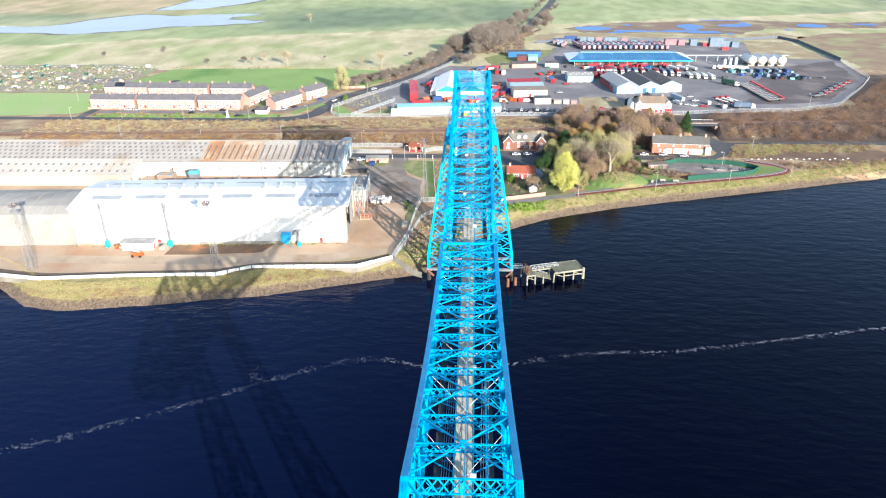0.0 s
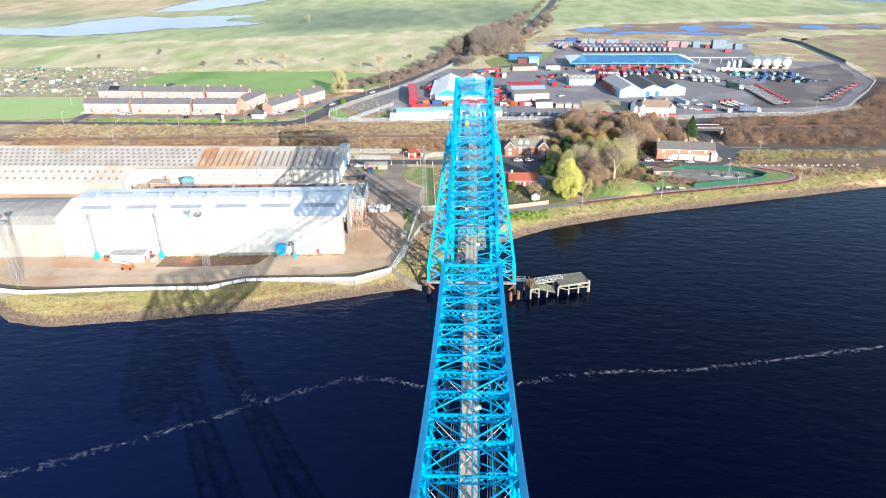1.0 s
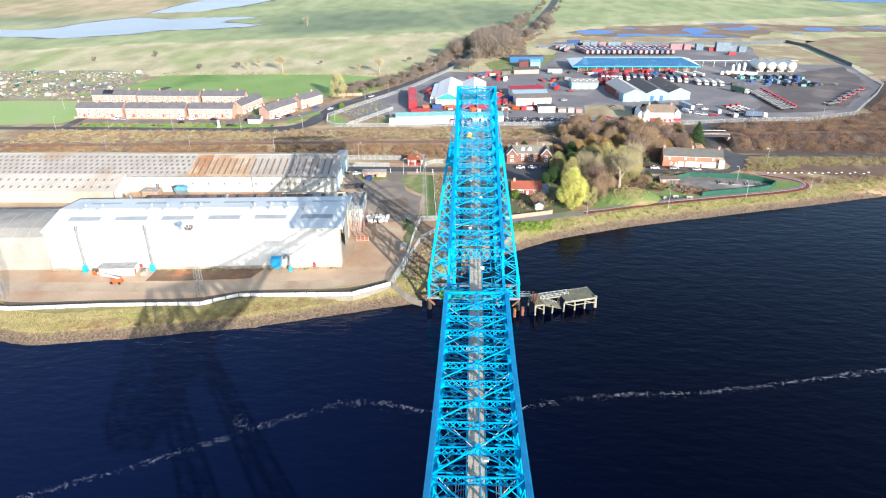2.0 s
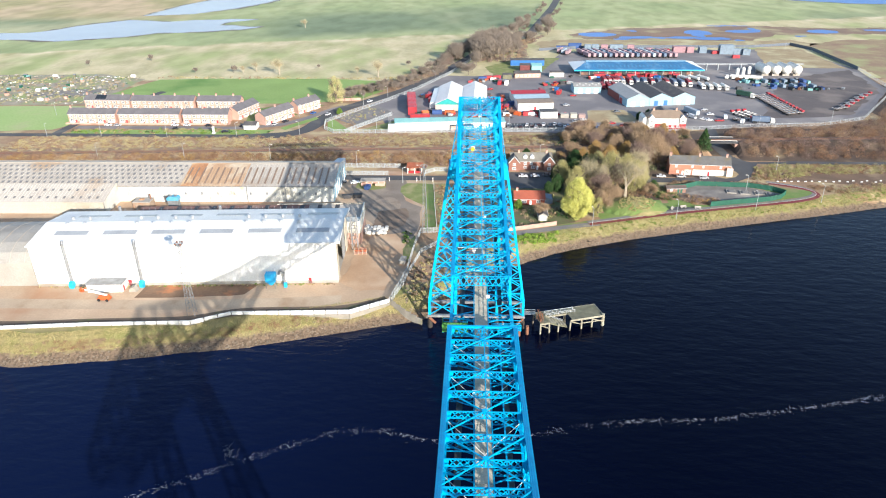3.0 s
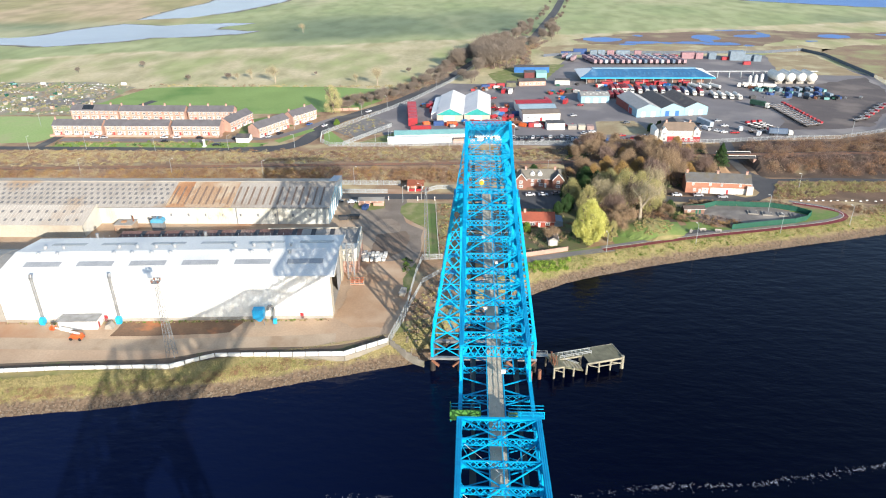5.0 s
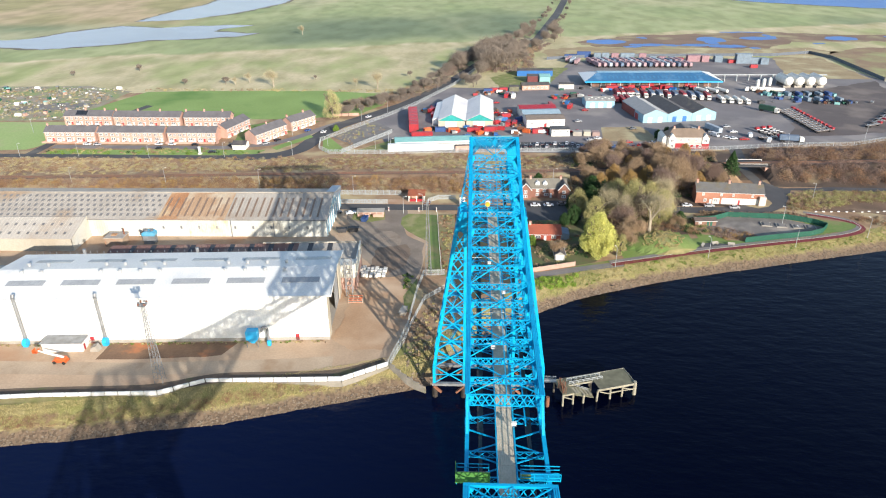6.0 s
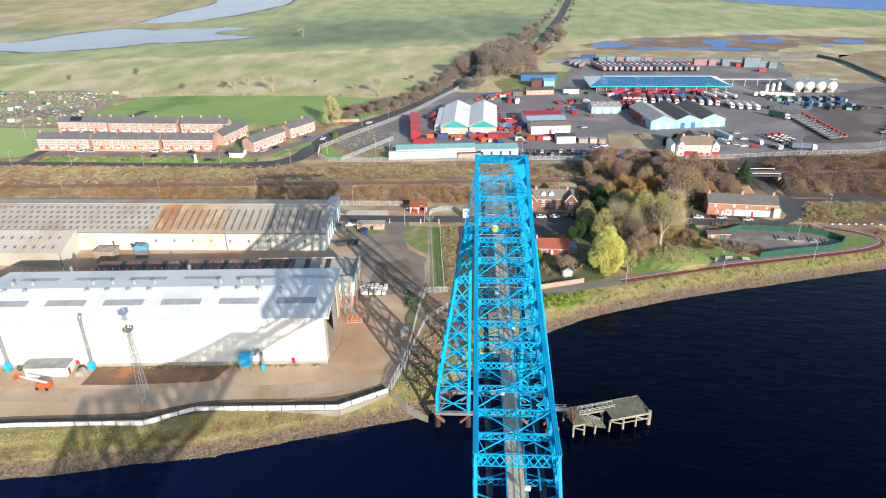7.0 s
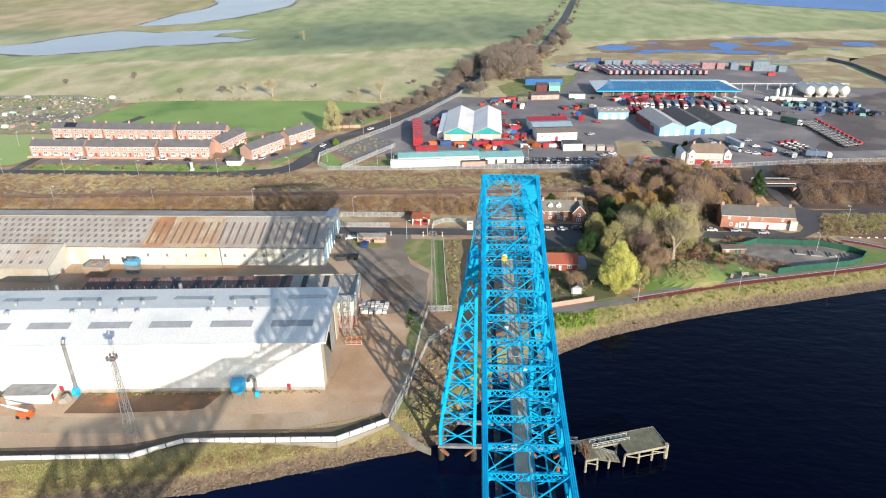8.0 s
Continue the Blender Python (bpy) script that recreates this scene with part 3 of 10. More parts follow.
patch("ground", [(15, 448), (50, 455), (75, 520), (40, 520), (8, 480)], OLIVEG, "olive grass mound behind the yard", "grass", 0.10, 1.5)
patch("ground", [(175, 320), (232, 330), (286, 400), (298, 470), (230, 432), (200, 372)], surface("dusky_yard", (0.13, 0.105, 0.098), (0.095, 0.077, 0.072), 0.92, 0.06, 1.5, 0.2, stain=(0.18, 0.145, 0.125), stain_scale=0.04, stain_at=0.5), "dusky brown ground of the lorry park", "yard", 0.10, 3.0)
patch("ground", [(240, 478), (300, 476), (300, 564), (262, 568), (248, 520)], DRY, "dry grass inside the yard fence", "grass", 0.10, 2.0)
patch("road", [(14, 296.5), (62, 296), (62, 309), (22, 310)], ASPH, "dark asphalt car park behind the fence", "car park", 0.08, 0.3)
# works yard by the river
patch("ground", [(-230, 97), (-190, 90), (-165, 81), (-148, 78), (-88, 83), (-77, 89), (-40, 91), (-28, 98), (-24.5, 117), (-23, 151), (-21, 178), (-27, 206), (-24, 222),
                 (-66, 222), (-90, 222), (-230, 222)], YARD, "tan and rust-brown works yard", "yard", 0.05, 0.5)
ribbon("road", [(-165, 92), (-100, 92.5), (-60, 95.5), (-44, 97.5)], 6.0, PALEC, "pale concrete lane along the works wall", "road", 0.09)
patch("ground", [(-112, 105.0), (-74, 107.0), (-77, 99.5), (-100, 97.5), (-113, 97)], surface("stained_earth", (0.22, 0.13, 0.075), (0.15, 0.09, 0.055), 0.95, 0.12, 1.5, 0.3, stain=(0.40, 0.15, 0.06), stain_scale=0.13, stain_at=0.54), "rust-stained brown earth below the white shed", "ground", 0.08, 0.6)
OVAL = [(-38.5 + 6.5 * math.cos(a), 178 + 9.5 * math.sin(a)) for a in np.arange(0, 6.2, 0.25)]
patch("ground", OVAL, surface("pale_trodden_earth", (0.33, 0.26, 0.195), (0.25, 0.195, 0.145), 0.95, 0.3, 2, 0.2, stain=(0.20, 0.15, 0.11), stain_scale=0.25), "pale trodden oval of gravel at the works gate", "yard stain", 0.12, 0.8, 2.0)
ribbon("road", [(-66, 213), (-30, 213), (20, 213), (60, 209)], 6.5, ASPH, "dark asphalt road behind the works", "road", 0.10)
patch("road", [(-60, 212), (-33, 212), (-31, 206), (-33, 198), (-31, 184), (-24, 178), (-22.5, 160), (-25, 148), (-36, 146), (-46, 165), (-54, 190)], surface("brown_apron", (0.26, 0.21, 0.165), (0.19, 0.15, 0.115), 0.92, 0.12, 2, 0.15, stain=(0.30, 0.24, 0.18), stain_scale=0.07, stain_at=0.5), "grey asphalt apron at the works gate", "yard", 0.09, 2.2)
patch("ground", [(-34.4, 195), (-33.6, 201), (-31.5, 205.6), (-22.5, 205.6), (-22.2, 193), (-21.8, 178.5), (-26, 183), (-30.5, 187.7)], OLIVEG, "worn olive grass verge beside the works fence", "grass", 0.12, 1.4)
patch("ground", [(-19.2, 206), (-12, 206), (-12.5, 150), (-15.2, 150)], surface("weedy_verge", (0.31, 0.245, 0.13), (0.21, 0.17, 0.08), 0.95, 0.3, 2, 0.4, stain=(0.17, 0.18, 0.06), stain_scale=0.2, stain_at=0.5), "weedy brown verge outside the works fence", "verge", 0.12, 0.8)
patch("ground", [(-22.6, 205), (-19.6, 204.5), (-17.6, 178), (-15.6, 152.2), (-20.0, 152), (-21.6, 178)], LAWN, "dark green grass strip beside the mast", "grass", 0.125, 0.4)
patch("ground", [(-27.4, 135.5), (-26.2, 140), (-23.8, 148), (-23.4, 138), (-24.8, 125), (-26.4, 128)], OLIVEG, "curved grass edge inside the works fence", "grass", 0.14, 0.3)
# dark sheet: ground below the tower with its shade put into the colour
patch("ground", [(-11.5, 206), (13.0, 206), (13.2, 168), (12.6, 152), (9, 146), (-5, 134), (-9, 132), (-11.8, 150)], surface("shaded_dark_earth", (0.075, 0.065, 0.04), (0.05, 0.045, 0.03), 0.95, 0.25, 2, 0.4, stain=(0.06, 0.075, 0.03), stain_scale=0.15, stain_at=0.5), "dark ground with shade painted in below the bridge tower", "ground", 0.115, 1.0)
patch("ground", [(-55, 199), (-55, 207), (-42, 207), (-41, 199), (-48, 196)], OLIVEG, "small lawn round the shelter", "grass", 0.12, 0.4)
patch("road", [(14, 200), (14, 222), (45, 222), (52, 210), (46, 200)], ASPH, "small dark car park beside the road", "car park", 0.12, 0.4)
# right bank: paths, park plot and lanes
ribbon("road", [(12, 149.5), (30, 155.5), (50, 161.0)], 3.6, GRAVEL, "grey riverside path", "path", 0.12)
RED = [(46, 160.2), (82, 172.0), (120, 181.5), (141, 187.0), (152, 191.5), (156, 197.0), (150, 203.0), (136, 209.0)]
ribbon("pavement", RED, 2.2, REDPATH, "dark red riverside cycle path", "path", 0.14)
ribbon("pavement", [(x - 0.4, y + 2.2) for x, y in RED], 2.0, GRAVEL, "grey footpath beside the cycle path", "path", 0.12)
ribbon("pavement", [(x - 0.2, y + 1.15) for x, y in RED], 0.22, WHITE, "white line along the cycle path", "line", 0.17)
patch("ground", [(14, 153), (40, 162), (48, 172), (44, 200), (16, 200)], surface("garden_ground", (0.115, 0.14, 0.04), (0.13, 0.10, 0.055), 0.95, 0.25, 2, 0.3, stain=(0.075, 0.125, 0.03), stain_scale=0.2), "dark gardens round the bungalow", "garden", 0.06, 0.5)
patch("ground", [(70, 170), (84, 175), (140, 191), (152, 194), (152, 199), (138, 204), (100, 182), (76, 180)], LAWN, "green grass along the river path", "grass", 0.06, 0.8)
patch("ground", [(52, 164), (72, 169), (96, 179), (92, 187), (84, 188), (83, 176), (70, 167.5), (56, 172), (50, 172)], MOUNDG, "bright grass round the mound", "grass", 0.05, 0.4)
patch("road", [(95, 201), (102, 205.5), (125, 203.5), (137, 195.5), (128, 187.5), (108, 183), (92, 190), (88, 199)], surface("dark_gravel", (0.23, 0.205, 0.18), (0.15, 0.13, 0.115), 0.95, 0.2, 3, 0.2, stain=(0.30, 0.26, 0.215), stain_scale=0.09, stain_at=0.5), "dark gravel plot inside a green fence", "plot", 0.10, 0.4)
patch("road", [(74, 171.5), (78, 178), (88, 180), (96, 178), (92, 174)], ASPH, "small dark lay-by", "lay-by", 0.11, 0.3)
ribbon("road", [(137, 300), (133, 280), (130, 262), (131, 245), (130, 230), (121, 216), (105, 213), (88, 212), (76, 214)], 6.5, ASPH, "asphalt lane passing under the railway", "road", 0.12)
ribbon("road", [(131, 240), (150, 239), (190, 238), (260, 240), (420, 260)], 5.0, ASPH, "grey lane along the scrub", "road", 0.11)
patch("ground", [(140, 213), (150, 226), (210, 228), (230, 218), (190, 207)], SOIL, "bare brown earth beside the lane", "ground", 0.08, 1.5)

patch("road", [(133.5, 246), (140.5, 236.5), (137, 230), (131, 217.5), (121, 209.5), (112, 209.3), (106, 212), (118, 216), (126.5, 223), (128, 235)], ASPH, "dark asphalt where the lanes meet", "road", 0.15, 0.6)
patch("ground", [(118.5, 214.5), (123.5, 216.5), (126.5, 221), (126, 226), (122.5, 227), (120.5, 219.5), (114, 217.8)], DRY, "tan earth verge round the end of the cottages", "verge", 0.19, 0.8)

# stains and worn patches on the works yard
for o, mt, w in (([(-45.5, 110), (-40, 103), (-31, 104), (-27, 118), (-25, 138), (-30, 150), (-40, 146), (-44.5, 130)], surface("rust_stained_yard", (0.50, 0.33, 0.20), (0.44, 0.27, 0.155), 0.92, 0.1, 2, 0.15, stain=(0.54, 0.39, 0.26), stain_scale=0.08, stain_at=0.46, stain_soft=0.25), "rust-stained ground by the shed door"),
                 ([(-34, 150), (-28, 160), (-30, 176), (-40, 172), (-42, 158)], surface("dark_brown_yard", (0.17, 0.12, 0.085), (0.23, 0.165, 0.115), 0.92, 0.15, 2, 0.15, stain=(0.3, 0.2, 0.13), stain_scale=0.15), "dark trodden ground beside the fence"),
                 ):
    patch("ground", o, mt, w, "yard stain", 0.13, 2.2, 1.5)

# dark mossy strip that paints in the flood wall's shade
WALL_SHADE = surface("shaded_mossy_earth", (0.16, 0.115, 0.08), (0.11, 0.08, 0.058), 0.95, 0.3, 2, 0.3, stain=(0.10, 0.11, 0.04), stain_scale=0.2)
ribbon("ground", [(-200, 91.0), (-165, 81.3), (-148, 78.6), (-119, 81.6), (-88, 83.6), (-77, 89.4), (-40, 91.4), (-29, 98.4)], 4.4, WALL_SHADE, "dark mossy earth with the flood wall's shade painted in", "ground", 0.12)

# ---- the transporter bridge: two cantilever halves on lattice towers ----
MID, HALF_GAP, PANEL, PANELS, ARM = 7.4, 7.0, 5.4, 14, 7
# panel points of each half, from the middle out to the tower: the panels lengthen towards it
NODES = {1: [2.2, 6.1, 10.6, 15.4, 20.3, 25.0, 29.9, 35.3, 40.7, 46.2, 51.6, 57.4, 63.4, 69.5, 75.6],
         -1: [0.7, 4.6, 8.7, 13.2, 18.1, 22.9, 27.8, 32.8, 37.9, 43.3, 49.0, 55.2, 61.9, 68.5, 75.4]}
BX, BOT = 5.25, 49.2


def top_z(s, sg=1):
    """Height of the top chord; the near half rises more gently."""
    run_, rise = (75.6, 0.00268) if sg > 0 else (75.4, 0.00212)
    return 53.2 + rise * s * s if s <= run_ + 0.1 else 53.2 + rise * run_ * run_ - 0.36 * (s - run_)


def lattice_girder(width, depth, cells, t=0.13):
    """An upright lattice girder across the bridge: two flanges and crossed flats between, split at the middle."""
    sh = Shape()
    for z in (0, -depth):
        sh.box(-width, -0.1, z - 0.045, width, 0.1, z + 0.045)
    step = 2 * width / cells
    for k in range(cells):
        x0, x1 = -width + k * step, -width + (k + 1) * step
        sh.beam((x0, 0.05, -depth), (x1, 0.05, 0), t * 0.8, 0.05, (0, 1, 0))
        sh.beam((x0, -0.05, 0), (x1, -0.05, -depth), t * 0.8, 0.05, (0, 1, 0))
    for x in (-width, 0, width):
        sh.box(x - 0.12, -0.12, -depth, x + 0.12, 0.12, 0)
    return sh.mesh("lattice_girder", BLUE)


def laced_post(a, b, w, d, t=0.1):
    """Two flats with zigzag lacing between them."""
    a, b = Vector(a), Vector(b)
    sh = Shape()
    ax = Vector((0, 1, 0)) if abs((b - a).normalized().y) < 0.9 else Vector((0, 0, 1))
    off = ax * d / 2
    for q in (-1, 1):
        sh.beam(a + off * q, b + off * q, w, t, ax)
    n = max(2, int((b - a).length / (d * 1.1)))
    for k in range(n):
        q = 1 if k % 2 else -1
        sh.beam(a.lerp(b, k / n) + off * q, a.lerp(b, (k + 1) / n) - off * q, w * 0.7, 0.07, ax)
    return sh


bridge = thing("transporter_bridge", "bright cyan-blue painted steel lattice transporter bridge over the river", "bridge")
GIRDER, PORTAL, FLOORB = lattice_girder(BX - 0.2, 1.05, 12, 0.17), lattice_girder(BX + 0.1, 1.9, 10, 0.17), lattice_girder(BX - 0.2, 1.0, 8, 0.11)
sh = Shape()
sh.prism([(-0.5, 0, -0.4), (0.5, 0, -0.4), (0.6, 0, 0.15), (0.22, 0, 0.62), (-0.22, 0, 0.62), (-0.6, 0, 0.15)], (0, -0.06, 0), (0, 0.06, 0))
GUSSET = sh.mesh("gusset_plate", BLUE)
sh = Shape()
sh.prism([(0.38 * math.cos(a), 0.38 * math.sin(a), 0) for a in np.arange(0.39, 6.6, 0.7854)], (0, 0, -0.05), (0, 0, 0.05))
JOINT = sh.mesh("joint_plate", BLUE)


def half(sg):
    def at(x, s, z):
        return Vector((x, MID + sg * (HALF_GAP + s), z))

    count = PANELS
    nodes = NODES[sg] + [NODES[sg][-1] + k * PANEL for k in range(1, ARM + 1)]
    last = len(nodes) - 1
    for side in (-1, 1):
        x = side * BX
        for a, b in zip(nodes, nodes[1:]):
            pa, pb = at(x, a, top_z(a, sg)), at(x, b, top_z(b, sg))
            sh = Shape()
            sh.prism([pa + Vector((u, 0, w)) for u, w in ((-0.38, 0.05), (-0.3, 0.05), (-0.3, 0.11), (-0.2, 0.11), (-0.2, 0.06), (-0.05, 0.06), (-0.05, 0.12), (0.05, 0.12), (0.05, 0.06), (0.2, 0.06), (0.2, 0.11), (0.3, 0.11), (0.3, 0.05), (0.38, 0.05), (0.38, -0.0), (0.3, -0.0), (0.3, -0.8), (0.22, -0.8), (0.22, -0.05), (-0.22, -0.05), (-0.22, -0.8), (-0.3, -0.8), (-0.3, -0.0), (-0.38, -0.0))],
                     (0, 0, 0), pb - pa)
            part("top_chord", sh, BLUE, bridge)
        sh = Shape()
        sh.beam(at(x, -0.3, BOT - 0.3), at(x, nodes[-1], BOT - 0.3), 0.66, 0.7)
        part("bottom_chord", sh, BLUE, bridge)
        for k, s in enumerate(nodes):
            post = laced_post(at(x, s, BOT), at(x, s, top_z(s, sg)), 0.42, 0.42)
            zt = top_z(s, sg) - 0.1
            drop = min(1.9, (zt - BOT) * 0.3)            # flared plates where the post meets the cross girders
            post.prism([at(x - side * 0.2, s, zt), at(x - side * 1.0, s, zt), at(x - side * 0.85, s, zt - 0.9), at(x - side * 0.4, s, zt - drop), at(x - side * 0.2, s, zt - drop - 0.3)], (0, -0.16, 0), (0, -0.12, 0))
            post.prism([at(x - side * 0.2, s, BOT), at(x - side * 0.8, s, BOT), at(x - side * 0.35, s, BOT + drop * 0.6), at(x - side * 0.2, s, BOT + drop * 0.8)], (0, -0.16, 0), (0, -0.12, 0))
            part("post", post, BLUE, bridge)
            part("gusset_plate", GUSSET, BLUE, bridge, m=Matrix.Translation(at(x - side * 0.34, s, top_z(s, sg) - 0.9)) @ pose(0, 0, 0, 180, 0, 90) @ Matrix.Scale(1.45, 4))
            part("gusset_plate", GUSSET, BLUE, bridge, m=Matrix.Translation(at(x - side * 0.34, s, BOT + 0.4)) @ pose(0, 0, 0, 0, 0, 90))
            if k < last:
                b = nodes[k + 1]
                lo, hi = (s, b) if k < count else (b, s)
                part("diagonal", laced_post(at(x, lo, BOT), at(x, hi, top_z(hi, sg)), 0.16, 0.3), BLUE, bridge)
                if top_z(s, sg) - BOT > 6:
                    zq = (BOT + top_z(lo, sg)) / 2
                    part("sub_diagonal", laced_post(at(x, lo, zq), at(x, (lo + hi) / 2, (BOT + top_z(hi, sg)) / 2), 0.1, 0.22), BLUE, bridge)
                    part("sub_diagonal", laced_post(at(x, hi, (BOT + top_z(hi, sg)) / 2), at(x, (lo + hi) / 2, (BOT + top_z(hi, sg)) / 2), 0.1, 0.22), BLUE, bridge)
                if top_z(s, sg) - BOT > 10:
                    zm = (BOT + top_z(s, sg)) / 2
                    sh = Shape()
                    sh.beam(at(x, s, zm), at(x, b, zm), 0.12, 0.16)
                    part("side_strut", sh, BLUE, bridge)
    for k, s in enumerate(nodes):
        z = top_z(s, sg)
        if k in (0, count):
            if k == 0 and sg < 0:
                sh = Shape()
                sh.box(-BX - 0.35, -0.2, -0.35, BX + 0.35, 0.2, 0.06)
                part("end_beam", sh, BLUE, bridge, m=Matrix.Translation(at(0, s, z + 0.05)))
            part("portal_girder", PORTAL, BLUE, bridge, m=Matrix.Translation(at(0, s, z)))
        else:
            part("lattice_girder", GIRDER, BLUE, bridge, m=Matrix.Translation(at(0, s, z - 0.05)))
        part("floor_girder", FLOORB, BLUE, bridge, m=Matrix.Translation(at(0, s, BOT - 0.1)))
        if k < last:
            b = nodes[k + 1]
            sh = Shape()
            for q in (-1, 1):
                sh.beam(at(q * BX, s, BOT - 0.5), at(-q * BX, b, BOT - 0.5), 0.16, 0.1)
            part("bottom_lateral", sh, BLUE, bridge)
            if k % 2:
                zt = min(3.4, z - BOT - 0.8)
                part("tie_rod", Shape().beam(at(-BX + 0.5, s, BOT + zt), at(1.4, b, BOT + 0.7), 0.05, 0.05).beam(at(BX - 0.5, s, BOT + zt), at(-1.2, b, BOT + 0.7), 0.05, 0.05), WHITE, bridge, "pale tie rods")
        if k % 2 == 0 and k + 2 <= last and not (k < count < k + 2):
            m_, b = nodes[k + 1], nodes[k + 2]
            for q in (-1, 1):
                sh = Shape()
                sh.beam(at(q * BX, s, top_z(s, sg) + 0.02), at(0, m_, top_z(m_, sg) + 0.05), 0.13, 0.16)
                sh.beam(at(0, m_, top_z(m_, sg) + 0.05), at(-q * BX, b, top_z(b, sg) + 0.02), 0.13, 0.16)
                part("top_lateral", sh, BLUE, bridge)
            part("joint_plate", JOINT, BLUE, bridge, m=Matrix.Translation(at(0, m_, top_z(m_, sg) + 0.2)))
        if z - BOT > 5.5:                               # laced strut at mid height between the trusses
            zm = BOT + (z - BOT) * 0.5
            part("mid_strut", Shape().beam(at(-BX, s, zm), at(-1.6, s, zm), 0.12, 0.14), BLUE, bridge)
            part("mid_strut", Shape().beam(at(2.2, s, zm), at(BX, s, zm), 0.12, 0.14), BLUE, bridge)
        # sway bracing inside the deeper part
        if z - BOT > 7:
            for q in (-1, 1):
                part("sway_brace", Shape().beam(at(q * (BX - 0.3), s, z - 3.4), at(q * 2.9, s, z - 1.0), 0.12, 0.08), BLUE, bridge)
                part("knee_brace", Shape().beam(at(q * (BX - 0.3), s, BOT + 2.6), at(q * 3.2, s, BOT + 0.2), 0.1, 0.08), BLUE, bridge)
        elif k % 2:
            for q in (-1, 1):
                part("sway_brace", Shape().beam(at(q * (BX - 0.3), s, z - 1.0), at(q * (BX - 1.6), s, BOT + 0.1), 0.12, 0.1), BLUE, bridge)
    # strut along the middle of the top, and a pipe along the inside
    for a, b in zip(nodes, nodes[1:]):
        part("centre_strut", Shape().beam(at(0.25, a, top_z(a, sg) + 0.05), at(0.25, b, top_z(b, sg) + 0.05), 0.13, 0.16), BLUE, bridge)
    sh = Shape()
    sh.beam(at(2.9, 0, BOT + 0.5), at(2.9, nodes[-1], BOT + 0.5), 0.2, 0.2)
    part("service_pipe", sh, BLUE, bridge)
    # rails that carry the travelling car
    for q in (-1, 1):
        sh = Shape()
        sh.beam(at(q * 3.4, 0, BOT - 1.3), at(q * 3.4, nodes[-1], BOT - 1.3), 0.5, 0.5)
        sh.beam(at(q * 3.4, 0, BOT - 1.0), at(q * 3.4, nodes[-1], BOT - 1.0), 0.9, 0.08)
        part("track_beam", sh, DARK, bridge, "dark rusty track beam")


for sg in (1, -1):
    half(sg)
# middle panels that join the halves by the bottom chords alone
for side in (-1, 1):
    sh = Shape()
    sh.beam((side * BX, MID - HALF_GAP, BOT), (side * BX, MID + HALF_GAP, BOT), 0.55, 0.6)
    part("bottom_chord", sh, BLUE, bridge)
    sh = Shape()
    sh.beam((side * 3.4, MID - HALF_GAP, BOT - 1.3), (side * 3.4, MID + HALF_GAP, BOT - 1.3), 0.5, 0.5)
    part("track_beam", sh, DARK, bridge, "dark rusty track beam")
    sh = Shape()
    sh.beam((side * BX, MID + HALF_GAP + 2.2, top_z(0)), (side * BX, MID + HALF_GAP - 1.8, BOT), 0.4, 0.3)
    part("end_post", sh, BLUE, bridge)
for k in range(4):
    y = MID - HALF_GAP + k * 2 * HALF_GAP / 3
    if 0 < k < 3:
        part("floor_girder", FLOORB, BLUE, bridge, m=Matrix.Translation((0, y, BOT - 0.1)))
    if k < 3:
        sh = Shape()
        for q in (-1, 1):
            sh.beam((q * BX, y, BOT - 0.4), (-q * BX, y + 4.67, BOT - 0.4), 0.2, 0.12)
        part("bottom_lateral", sh, BLUE, bridge)
# walkway down the middle: boards in bays, kerbs and handrails
WALK0, WALK1 = MID - HALF_GAP - 81, MID + HALF_GAP + 76
bay = Shape()
prof = [(-1.12, 0.0), (-1.12, 0.05)]
for k in range(1, 8):
    x = -1.12 + k * 0.28
    prof += [(x - 0.015, 0.05), (x, 0.02), (x + 0.015, 0.05)]
prof += [(1.12, 0.05), (1.12, 0.0)]
bay.prism([(x, 0, z) for x, z in prof], (0, 0, 0), (0, 1.84, 0))
BAY = bay.mesh("deck_bay", DECK)
y, k = WALK0, 0
while y < WALK1:
    part("deck_bay", BAY, DECK, bridge, m=Matrix.Translation((-0.05 + 0.02 * (k % 3), y, BOT + 0.28 + 0.015 * (k % 2))))
    y, k = y + 1.86, k + 1
for x in (-1.27, 1.2):
    sh = Shape()
    for z in (0.4, 0.85, 1.35):
        sh.beam((x, WALK0, BOT + z), (x, WALK1, BOT + z), 0.07, 0.07)
    n = int((WALK1 - WALK0) / 2.8)
    for k in range(n + 1):
        yy = WALK0 + (WALK1 - WALK0) * k / n
        sh.beam((x, yy, BOT + 0.2), (x, yy, BOT + 1.35), 0.07, 0.07)
    part("handrail", sh, BLUE, bridge)
    sh = Shape()
    sh.beam((x, WALK0, BOT + 0.12), (x, WALK1, BOT + 0.12), 0.16, 0.3)
    part("walkway_stringer", sh, BLUE, bridge)
# hauling ropes that sag in bundles beside the walkway
for q in (-1, 1):
    for k in range(4):
        sh = Shape()
        x, y0 = q * (2.0 + 0.32 * k), -66.0
        for j in range(9):
            a, b = j * 3.0, (j + 1) * 3.0
            za, zb = BOT - 0.2 - 0.02 * a * (27 - a) / 6, BOT - 0.2 - 0.02 * b * (27 - b) / 6
            sh.beam((x + 0.05 * j, y0 + a, za), (x + 0.05 * (j + 1), y0 + b, zb), 0.09, 0.09)
        part("hauling_rope", sh, STEEL, bridge, "pale steel rope")


